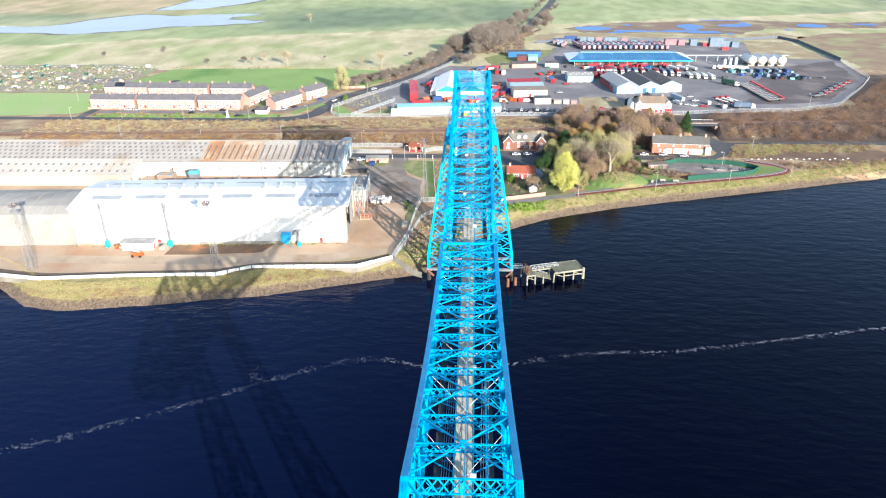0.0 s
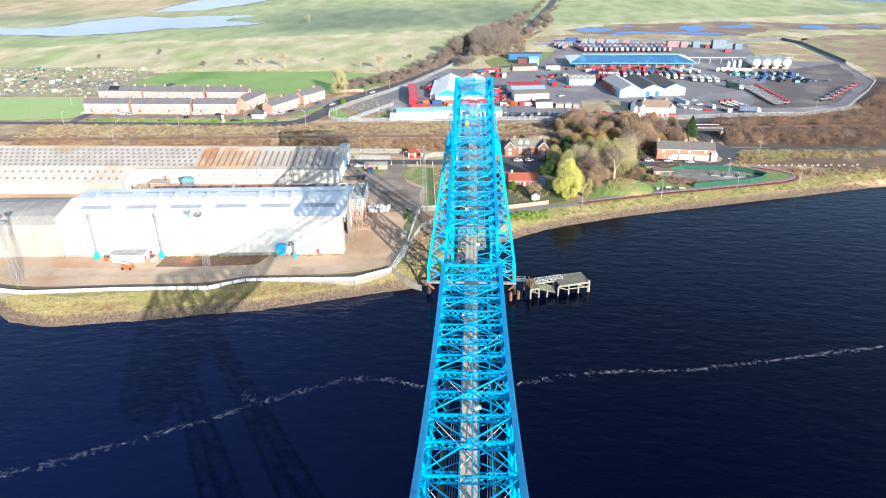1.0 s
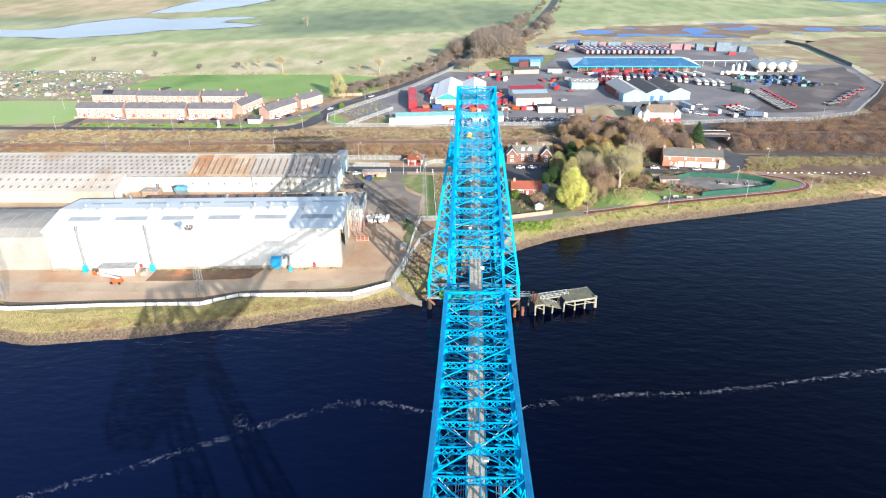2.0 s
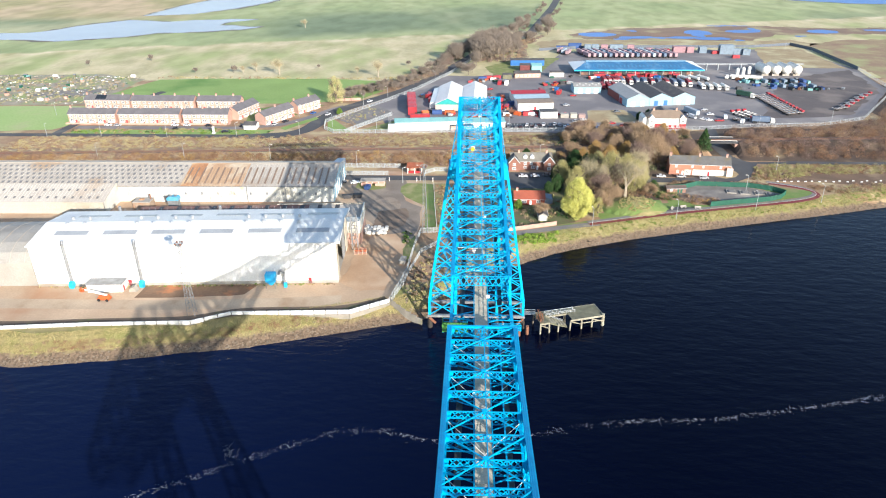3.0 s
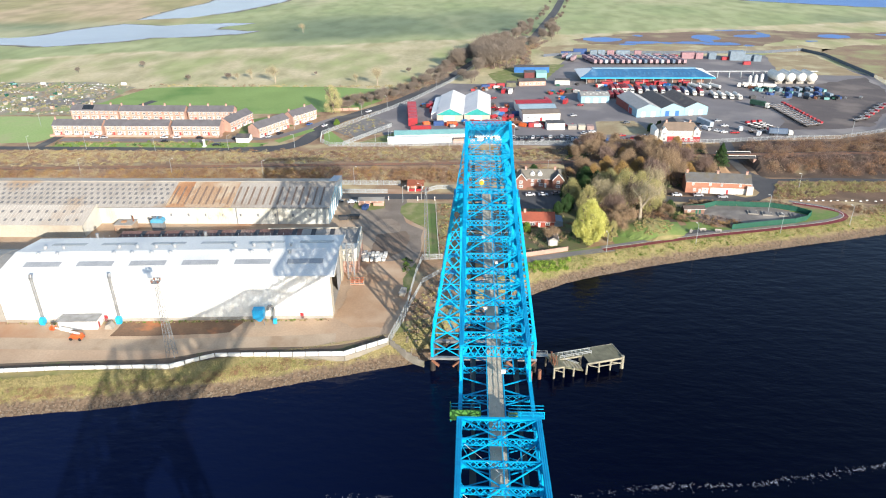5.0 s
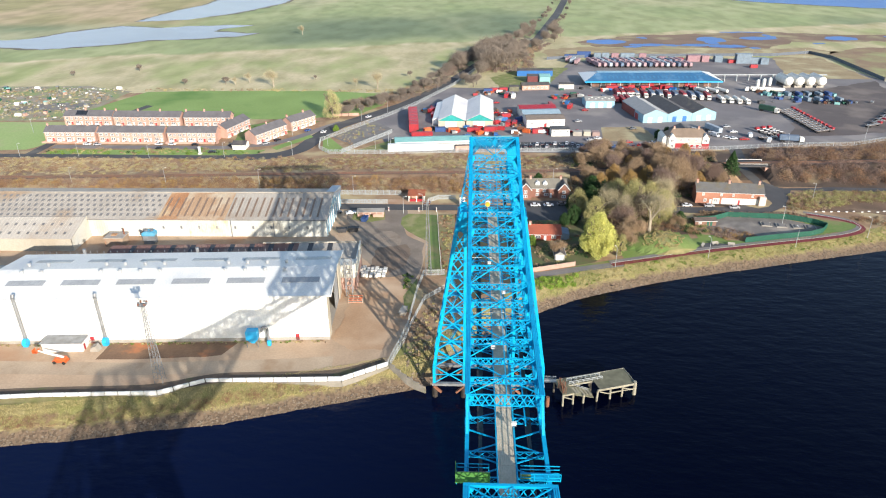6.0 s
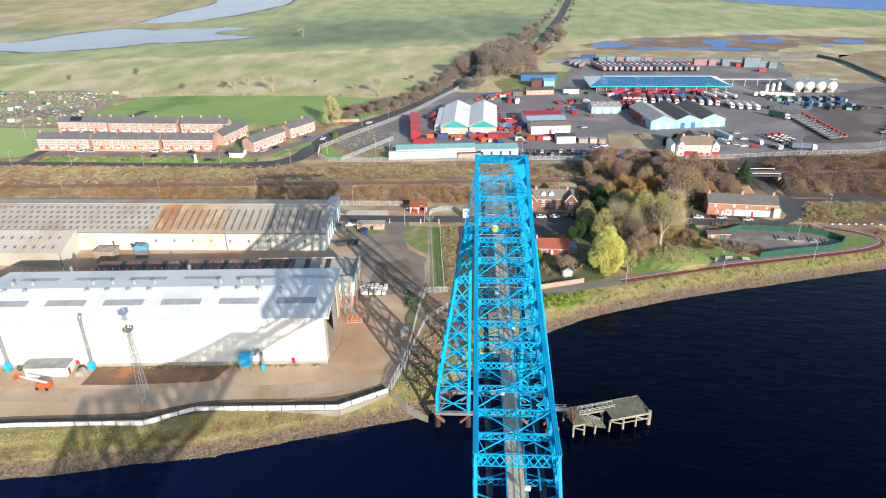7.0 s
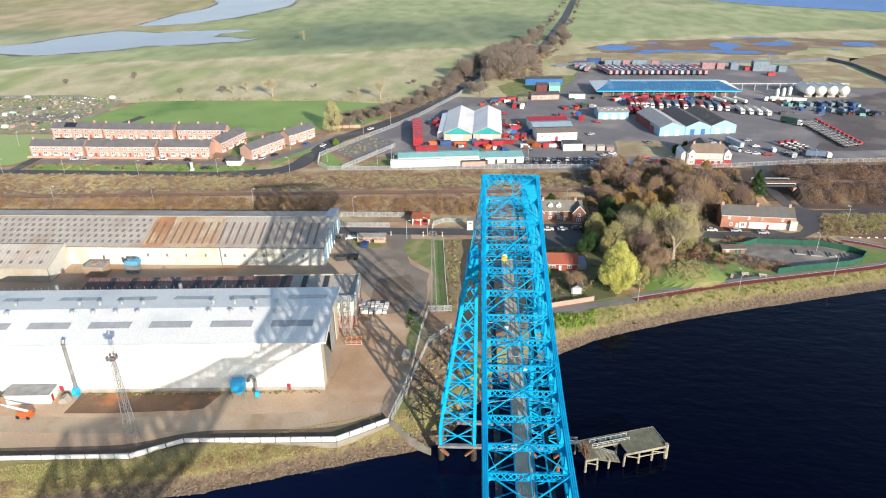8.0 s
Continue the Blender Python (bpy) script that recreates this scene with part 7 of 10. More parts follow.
part("roof", Shape().box(-1.4, -1.4, 4.2, 1.4, 1.4, 4.4), STEEL, van_box)
window(van_box, Matrix.Translation((0, -1.22, 2.6)), 1.6, 1.0)

# ---- haulage yard buildings ----
FADEDB = surface("faded_blue_sheet", (0.07, 0.22, 0.40), (0.05, 0.18, 0.34), 0.6, 0.3, 3, 0.05)
depot = thing("depot_building", "brick depot under a long bright blue canopy roof", "depot", m=pose(80.5, 447.0, 0, 0, 0, 0.5))
part("wall", Shape().box(3, 2.5, 0, 90, 30, 4.2), surface("dark_depot_brick", (0.26, 0.15, 0.115), (0.19, 0.11, 0.085), 0.9, 0.3, 4, 0.2), depot)
sh = Shape()
for y0, y1, x0, x1 in ((-1.5, 13.0, 0, 8), (32.0, 17.0, 0, 8)):
    roof_sheet(sh, (-3, y0, 4.6), (97, y0, 4.6), (86, y1, 8.6), (8, y1, 8.6), 0.3, 90, 0, (0.2, 0.06))
part("roof", sh, BROOF, depot, "bright blue ribbed roof")
part("roof_top", Shape().box(8, 12.6, 8.3, 86, 17.4, 8.75), PALEB, depot, "pale blue ridge capping")
for k in range(24):
    part("roof_light", Shape().prism([(12 + k * 3.0, 3.0, 5.98), (13.2 + k * 3.0, 3.0, 5.98), (13.2 + k * 3.0, 6.5, 6.95), (12 + k * 3.0, 6.5, 6.95)], (0, 0, 0), (0, 0, 0.06)), FADEDB, depot)
for x0, x1 in ((-3.4, 9), (97.4, 85)):
    sh = Shape()
    sh.add([(x0, -1.6, 4.65), (x0, 32, 4.65), (x1, 17.2, 8.7), (x1, 12.8, 8.7), (x0, -1.6, 4.3), (x0, 32, 4.3)], [(0, 1, 2, 3), (0, 4, 5, 1)])
    part("hip", sh, CLAD, depot, "white hipped roof end")
part("fascia", Shape().box(-3.2, -1.75, 3.9, 97.2, -1.5, 4.75), SKYP, depot, "sky blue fascia")
for k in range(14):
    part("canopy_post", Shape().box(1.5 + k * 7.1, -1.2, 0, 1.8 + k * 7.1, -0.9, 4.2), GALV, depot)
for k in range(9):
    part("shutter", Shape().box(8 + k * 9, 2.35, 0.02, 12.5 + k * 9, 2.48, 3.6), REDP if k % 3 == 1 else DARK, depot)

three = thing("triple_gable_hall", "pale blue hall with three gables and grey sheet roofs", "hall", m=pose(98.8, 349.8, 0, 0, 0, 9.5))
for k, roofm in enumerate((surface("mid_grey_sheet", (0.30, 0.31, 0.32), (0.25, 0.26, 0.27)), surface("black_sheet", (0.06, 0.06, 0.065), (0.08, 0.08, 0.085)), bpy.data.materials["slate_roof"])):
    x = k * 15.6
    part("bay_wall", Shape().prism([(x, 0, 0), (x + 15.4, 0, 0), (x + 15.4, 0, 5.2), (x + 7.7, 0, 8.2), (x, 0, 5.2)], (0, 0, 0), (0, 36, 0)), PALEB, three)
    for q in (-1, 1):
        sh = Shape()
        roof_sheet(sh, (x + 7.7 + q * 7.8, -0.4, 5.25), (x + 7.7 + q * 7.8, 36.4, 5.25), (x + 7.7, 36.4, 8.35), (x + 7.7, -0.4, 8.35), 0.18, 36, 0, (0.2, 0.06))
        part("bay_roof", sh, roofm, three)
    for q in (3.0, 9.5):
        part("door", Shape().box(x + q, -0.1, 0, x + q + 2.6, -0.02, 3.4), WHITE if k != 1 else BLUEP, three)
part("side_door", Shape().box(-0.12, 8, 0, -0.02, 13, 3.6), REDP, three, "red roller door")
part("side_cladding", Shape().box(-0.08, 14, 0, -0.01, 36, 4.8), surface("dark_red_cladding", (0.26, 0.06, 0.05)), three, "dull red side cladding")

shedl = thing("workshop", "pale blue workshop with a grey roof in the yard", "workshop", m=pose(69.5, 386.6, 0, 0, 0, 2))
part("wall", Shape().box(0, 0, 0, 19, 13, 4.8), PALEB, shedl)
sh = Shape()
roof_sheet(sh, (-0.4, -0.4, 4.8), (19.4, -0.4, 4.8), (19.4, 6.6, 6.4), (-0.4, 6.6, 6.4), 0.2, 20)
part("roof", sh, surface("weathered_grey_sheet", (0.34, 0.33, 0.31), (0.28, 0.27, 0.25)), shedl)
sh = Shape()
roof_sheet(sh, (-0.4, 13.4, 4.8), (19.4, 13.4, 4.8), (19.4, 6.6, 6.4), (-0.4, 6.6, 6.4), 0.2, 20)
part("roof", sh, bpy.data.materials["weathered_grey_sheet"], shedl)
for k in range(8):
    part("skylight", Shape().box(1.8 + k * 2.2, 2.0 + (k % 2) * 1.8, 5.35 + (k % 2) * 0.42, 2.9 + k * 2.2, 3.2 + (k % 2) * 1.8, 5.6 + (k % 2) * 0.42), WHITE, shedl)
for k in range(3):
    part("door", Shape().box(3 + k * 5.5, -0.1, 0, 6 + k * 5.5, -0.01, 3.4), WHITE, shedl)

ws = thing("warehouse", "white warehouse with brown, blue-grey and red roof bands", "warehouse", m=pose(27.5, 338.6, 0, 0, 0, 6))
part("wall", Shape().box(0, 0, 0, 23, 36, 5.0), WHITE, ws)
for y0, y1, mt, nm in ((-0.3, 12, surface("brown_sheet", (0.25, 0.20, 0.16), (0.2, 0.16, 0.13)), "brown roof band"), (12.1, 25, surface("grey_blue_sheet", (0.36, 0.46, 0.52), (0.3, 0.4, 0.46)), "blue-grey roof band"), (25.1, 36.3, REDP, "red roof band")):
    sh = Shape()
    roof_sheet(sh, (-0.3, y0, 5.0), (23.3, y0, 5.0), (23.3, (y0 + y1) / 2, 6.2), (-0.3, (y0 + y1) / 2, 6.2), 0.15, 24)
    roof_sheet(sh, (-0.3, y1, 5.0), (23.3, y1, 5.0), (23.3, (y0 + y1) / 2, 6.2), (-0.3, (y0 + y1) / 2, 6.2), 0.15, 24)
    part("roof_bay", sh, mt, ws, nm)
for k in range(5):
    window(ws, Matrix.Translation((3 + k * 4.2, -0.02, 2.2)), 1.6, 1.1)
part("door", Shape().box(10.5, -0.1, 0, 12.0, -0.01, 2.4), REDP, ws)

twin = thing("twin_gable_hall", "two white-roofed sheds side by side with teal gables", "hall", m=pose(-25.5, 339.0, 0, 0, 0, -1))
for k, (x, y) in enumerate(((0, 0), (16.8, 1.0))):
    part("wall", Shape().prism([(x, y, 0), (x + 16, y, 0), (x + 16, y, 4.6), (x + 8, y, 8.0), (x, y, 4.6)], (0, 0.2, 0), (0, 50, 0)), BEIGE, twin)
    part("gable", Shape().prism([(x - 0.2, y, 4.0), (x + 16.2, y, 4.0), (x + 8, y, 8.0)], (0, -0.1, 0), (0, 0.15, 0)), surface("teal_paint", (0.03, 0.36, 0.34)) if k == 0 else bpy.data.materials["teal_paint"], twin, "teal gable boarding")
    for q in (-1, 1):
        sh = Shape()
        roof_sheet(sh, (x + 8 + q * 8.4, y - 0.5, 4.5), (x + 8 + q * 8.4, y + 50.5, 4.5), (x + 8, y + 50.5, 8.2), (x + 8, y - 0.5, 8.2), 0.2, 50, 0, (0.2, 0.06))
        part("roof", sh, surface("white_sheet_roof", (0.62, 0.62, 0.62), (0.55, 0.55, 0.56), 0.5, 0.1, 2, 0.05, stain=(0.33, 0.29, 0.36), stain_scale=0.06, stain_at=0.6) if k == 0 and q < 0 else bpy.data.materials["white_sheet_roof"], twin)
    part("door", Shape().box(x + 4, y - 0.05, 0, x + 11, y + 0.1, 3.6), WHITE, twin)
part("lean_to", Shape().prism([(-4.0, 6, 0), (0, 6, 0), (0, 6, 4.4), (-4, 6, 3.4)], (0, 0, 0), (0, 42, 0)), CLAD, twin, "white lean-to")

hall = thing("low_hall", "long low hall with white walls and a pale teal roof", "hall", m=pose(-46.5, 291.6, 0, 0, 0, 6.5))
part("wall", Shape().box(0, 0, 0, 42, 11, 3.4), WHITE, hall)
sh = Shape()
roof_sheet(sh, (-0.3, 2.6, 4.3), (42.3, 2.6, 4.3), (42.3, 8.0, 5.4), (-0.3, 8.0, 5.4), 0.2, 40)
roof_sheet(sh, (-0.3, 13, 4.3), (42.3, 13, 4.3), (42.3, 8.0, 5.4), (-0.3, 8.0, 5.4), 0.2, 40)
part("roof", sh, TEAL, hall)
part("parapet", Shape().box(-4.0, -0.4, 0, 22.5, 2.6, 3.9), CLAD, hall, "white front block")
part("upper_wall", Shape().box(0.3, 3.0, 3.3, 41.7, 12.6, 4.4), WHITE, hall)
part("extension", Shape().box(42.4, 2.0, 0, 65, 10, 3.2), WHITE, hall)
part("extension_roof", Shape().prism([(42.4, 2, 3.2), (65.3, 2, 3.2), (65.3, 10.3, 3.9), (42.4, 10.3, 3.9)], (0, 0, 0), (0, 0, 0.15)), TEAL, hall)
for k in range(4):
    part("door", Shape().box(45 + k * 5, 1.9, 0, 46.2 + k * 5, 1.99, 2.3), DARK, hall)
shop = thing("brick_block", "low brick block with a dark flat roof by the fence", "building", m=pose(-14.0, 293.5, 0, 0, 0, 6))
part("wall", Shape().box(0, 0, 0, 12, 5, 2.8), BRICK, shop)
part("roof", Shape().box(-0.3, -0.3, 2.8, 12.3, 5.3, 3.0), DARK, shop)

office = thing("office_cabin", "white office block with a dark flat roof", "office", m=pose(40.5, 321.0, 0, 0, 0, 4))
part("wall", Shape().box(0, 0, 0, 10.5, 7, 4.0), WHITE, office)
part("roof", Shape().box(-0.2, -0.2, 4.0, 10.7, 7.2, 4.2), SLATE, office)
for k in range(5):
    window(office, Matrix.Translation((1.3 + k * 2.0, -0.02, 2.3)), 1.3, 1.0)
low_b = thing("store_row", "row of low pale stores beside the yard gate", "stores", m=pose(53.0, 322.0, 0, 0, 0, -2))
for k, w in enumerate((5, 4, 4)):
    x = (0, 6, 11, 18)[k]
    part("store", Shape().box(x, 0, 0, x + w, 4, 2.4 + 0.3 * (k % 2)), (CONC, BEIGE, surface("pink_wall", (0.4, 0.28, 0.25)), CONC)[k], low_b)

north = thing("brick_office", "long low brick office with a grey roof", "office", m=pose(31.0, 437.0, 0, 0, 0, 8))
part("wall", Shape().box(0, 0, 0, 20, 7, 3.4), BRICK, north)
part("roof", Shape().prism([(-0.4, -0.4, 3.4), (20.4, -0.4, 3.4), (20.4, 3.5, 5.0), (-0.4, 3.5, 5.0)], (0, 0, 0), (0, 0, 0.15)).prism([(-0.4, 7.4, 3.4), (20.4, 7.4, 3.4), (20.4, 3.5, 5.0), (-0.4, 3.5, 5.0)], (0, 0, 0), (0, 0, 0.15)), SLATE, north)
for k in range(6):
    window(north, Matrix.Translation((2 + k * 3.2, -0.02, 1.0)), 1.6, 1.4)
for x, y, w, d, h, mt, lb in ((58.0, 441.5, 11, 6, 3.4, WHITE, "white portable office in the yard"), (21.5, 434, 7, 6, 3.2, TIMBER, "small brown timber store"),
                              (30, 486, 28, 8, 4.5, BLUEP, "long dark blue store building"), (36.5, 462, 8, 9, 5.0, surface("dark_red_store", (0.18, 0.05, 0.05)), "dark red-brown store"),
                              (45.5, 460, 8, 12, 5.0, TEAL, "low store with a pale teal roof")):
    b = thing("store_building", lb + " in the yard" if len(lb.split()) < 5 else lb, "store", m=pose(x, y, 0))
    part("wall", Shape().box(0, 0, 0, w, d, h), mt, b)
    part("roof", Shape().prism([(-0.2, -0.2, h), (w + 0.2, -0.2, h), (w + 0.2, d / 2, h + 0.9), (w + 0.2, d + 0.2, h), (-0.2, d + 0.2, h), (-0.2, d / 2, h + 0.9)][:3] + [(-0.2, d / 2, h + 0.9)], (0, 0, 0), (0, 0, 0.12))
         .prism([(-0.2, d + 0.2, h), (w + 0.2, d + 0.2, h), (w + 0.2, d / 2, h + 0.9), (-0.2, d / 2, h + 0.9)], (0, 0, 0), (0, 0, 0.12)), SLATE if mt is not TEAL else TEAL, b)

# the white public house by the bank
pub = pitched_house("corner_house", "large cream rendered house with a red ground floor", "house", pose(100.5, 299.0, 0, 0, 0, -1), 22.0, 10.5, 6.6, 9.8, surface("aged_cream_render", (0.60, 0.56, 0.49), (0.50, 0.46, 0.40), 0.85, 0.4, 4, 0.1), surface("brown_tiles", (0.26, 0.19, 0.14), (0.2, 0.15, 0.11), 0.85, 0.3, 3, 0.2),
                    chimneys=(4.0, 17.0), hip=3.5, front=[(3 + k * 4, 4.2, 1.2, 1.6) for k in range(5)] + [(2.5, 0.8, 1.6, 1.6)], doors=[(6.2, WHITE)])
part("shopfront", Shape().box(4.2, -0.12, 0.0, 22.1, 0.0, 3.1), REDP, pub, "red painted ground floor")
part("sign_board", Shape().box(9.0, -0.2, 2.5, 18.0, -0.12, 3.0), WHITE, pub, "white sign board")
part("wing", Shape().prism([(-2.6, 1.0, 0), (0.2, 1.0, 0), (0.2, 1.0, 5.6), (-1.2, 1.0, 7.0), (-2.6, 1.0, 5.6)], (0, 0, 0), (0, 11, 0)), WHITE, pub)
for x in (8.5, 11.5, 14.5, 17.5):
    window(pub, Matrix.Translation((x, -0.16, 0.8)), 1.5, 1.4)

# gas tank farm
for k in range(4):
    tk = thing("storage_tank", "large white horizontal storage tank on cradles", "tank", "storage tanks", pose(224.5 + k * 7.9, 444.0, 0, 0, 0, 2))
    body = Shape()
    prof = [(0, 0.6), (0.5, 2.2), (1.6, 3.2), (17, 3.2), (18, 2.2), (18.5, 0.6)]
    for (y0, r0), (y1, r1) in zip(prof, prof[1:]):
        body.tube((0, y0, 4.8), (0, y1, 4.8), r0, r1, 18)
    part("shell", body, WHITE, tk)
    for y in (3.0, 15.0):
        part("cradle", Shape().box(-2.6, y, 0, 2.6, y + 0.8, 3.0), CONC, tk)
    part("walkway", Shape().box(-0.5, 1, 8.1, 0.5, 17, 8.2), GALV, tk)
gantry = thing("pipe_gantry", "low steel pipe gantry behind the tanks", "gantry")
for k in range(10):
    part("trestle", Shape().box(177 + k * 9, 468, 0, 177.4 + k * 9, 470, 4.6), GALV, gantry)
for y in (468.2, 469.0, 469.8):
    part("pipe", Shape().beam((176, y, 4.8), (262, y, 4.8), 0.3, 0.3), GALV, gantry)
for k in range(3):
    vs = thing("process_vessel", "upright white process vessel", "vessel", "process vessels", Matrix.Translation((203 + k * 5.5, 447 + k * 3, 0)))
    part("shell", Shape().tube((0, 0, 0.4), (0, 0, 5.2), 1.3, 1.3, 14).tube((0, 0, 5.2), (0, 0, 6.2), 1.3, 0.3, 14), WHITE, vs)
    part("skirt", Shape().tube((0, 0, 0), (0, 0, 0.5), 1.1, 1.1, 12), STEEL, vs)

# ---- vehicles ----
def paint(name, c):
    return surface(name, c, tuple(v * 0.9 for v in c), 0.3, 0.5, 4, 0.0)


CARS = {n: paint("car_paint_" + n, c) for n, c in (("white", (0.75, 0.75, 0.75)), ("silver", (0.42, 0.43, 0.45)), ("black", (0.02, 0.02, 0.025)), ("red", (0.42, 0.02, 0.025)), ("blue", (0.03, 0.12, 0.36)), ("grey", (0.15, 0.16, 0.17)))}
PROTO = {}


def wheels(parent, xs, half, r=0.32, w=0.22):
    for x in xs:
        for q in (-1, 1):
            part("wheel", Shape().tube((x, q * half - w / 2, r), (x, q * half + w / 2, r), r, r, 12), TYRE, parent)


def car(col, m):
    if col in PROTO:
        return copy_thing(PROTO[col], m)
    c = thing("car", {"white": "parked white car", "silver": "parked silver car", "black": "parked black car", "red": "parked red car", "blue": "parked blue car", "grey": "parked dark grey car"}[col] + " on the asphalt", "car", "parked cars", m)
    part("body", Shape().prism([(-2.1, 0, 0.3), (2.1, 0, 0.3), (2.15, 0, 0.7), (1.9, 0, 0.85), (1.0, 0, 0.95), (-1.7, 0, 0.98), (-2.1, 0, 0.85)], (0, -0.86, 0), (0, 0.86, 0)), CARS[col], c)
    part("glasshouse", Shape().add([(-1.6, -0.8, 0.97), (0.95, -0.8, 0.95), (0.95, 0.8, 0.95), (-1.6, 0.8, 0.97), (-1.15, -0.62, 1.42), (0.2, -0.62, 1.42), (0.2, 0.62, 1.42), (-1.15, 0.62, 1.42)],
                                   [(0, 1, 5, 4), (1, 2, 6, 5), (2, 3, 7, 6), (3, 0, 4, 7), (4, 5, 6, 7)]), GLASS, c)
    part("roof", Shape().box(-1.12, -0.63, 1.40, 0.2, 0.63, 1.47), CARS[col], c)
    wheels(c, (-1.3, 1.3), 0.78)
    for q in (-0.6, 0.6):
        part("headlight", Shape().box(2.08, q - 0.2, 0.6, 2.16, q + 0.2, 0.74), WHITE, c)
        part("tail_light", Shape().box(-2.14, q - 0.2, 0.68, -2.06, q + 0.2, 0.82), REDP, c)
    PROTO[col] = c
    return c


MORE_CARS = [(133, 338, 80, "silver"), (146, 341, 10, "silver"), (146.5, 330, 5, "white"), (147, 315.5, 0, "red"), (82, 309, 10, "red"), (83, 301, 75, "red"), (92, 300, 60, "white"), (66, 316, 5, "white"), (73, 300, 0, "blue"), (52, 329, 20, "red"), (68, 379, 10, "red"), (16, 313, 0, "grey"), (20, 304.5, 80, "white"), (34, 305, 80, "grey"), (53, 300.6, 80, "white"), (10, 372, 40, "red"), (6, 386, 70, "white"), (11, 398, 20, "red"), (60, 352, 15, "silver"), (90, 336, 20, "grey")]
STREET_CARS = [(-222, 300.6, 0, "white"), (-216, 300.2, 5, "silver"), (-181, 301, 0, "white"), (-173.5, 301, 0, "white"), (-160, 300.4, 0, "black"), (-139, 299.6, 10, "black"), (-177.5, 293.5, 0, "black"), (-121, 303.5, 55, "silver"), (-116, 310, 58, "black"), 
    (-103, 330, 62, "blue"), (-93, 327, 70, "white"), (-71, 361, 55, "white"), (-146, 287.5, 15, "black"), (-62.5, 205.2, 30, "grey"), (-56.5, 205, 20, "white")]
YARD_CARS = [(27.2, 300.8, 80, "black"), (31, 304.6, 80, "white"), (38.2, 305.6, 80, "black"), (41, 305.6, 80, "white"), (47.5, 306.2, 80, "white"), (50.5, 305.2, 80, "silver"), (20, 301, 80, "grey"), (36, 300.6, 80, "silver"), (24.5, 300.6, 80, "grey"), 
    (44.6, 300.9, 80, "black"), (55, 302, 60, "blue"), (61, 313, 20, "silver"), (66, 311, 10, "white"), (64, 300.5, 20, "blue"), (8, 438, 40, "red"), (14, 440, 20, "silver"), (20, 428, 70, "blue"), (57, 330, 0, "red"), 
    (30, 331, 10, "white")]
LANE_CARS = [(22.8, 215.4, 5, "white"), (28.6, 215.6, 5, "white"), (34.5, 217, 5, "grey"), (88.4, 216.6, 0, "white"), (97.8, 216.4, 0, "silver"), (108, 214.6, 0, "silver"), (139, 318.8, -30, "white"), (134, 330, 0, "silver"), (142, 316.8, 0, "white"), 
    (148.2, 315.9, 0, "red"), (80, 302, 10, "blue"), (87, 304, 60, "red"), (95, 308, 20, "white"), (170, 330, 30, "white"), (116, 420, 90, "red"), (104, 318, 5, "silver"), (125, 336, 10, "silver"), (128, 327, -10, "blue")
    ]
for x, y, a, col in STREET_CARS + YARD_CARS + LANE_CARS + MORE_CARS:
    car(col, pose(x, y, max(0, height(x, y)) + 0.13, 0, 0, a))


def van(m, label="white panel van parked in the yard"):
    if "van" in PROTO:
        return copy_thing(PROTO["van"], m)
    c = thing("van", label, "van", "parked vans", m)
    part("body", Shape().prism([(-2.6, 0, 0.35), (2.6, 0, 0.35), (2.6, 0, 1.0), (1.9, 0, 1.3), (1.3, 0, 2.2), (-2.6, 0, 2.3)], (0, -0.95, 0), (0, 0.95, 0)), CARS["white"], c)
    part("windscreen", Shape().add([(1.95, -0.85, 1.32), (1.95, 0.85, 1.32), (1.36, 0.8, 2.15), (1.36, -0.8, 2.15)], [(0, 1, 2, 3)]), GLASS, c)
    wheels(c, (-1.6, 1.7), 0.86, 0.36)
    PROTO["van"] = c
    return c


for x, y, a in ((-60, 166, 100), (133.5, 322.5, -60), (153, 322, 80), (160, 312, 60), (-75, 396, 60), (36, 327, 0), (20, 326, 10)):
    van(pose(x, y, 0.14, 0, 0, a))


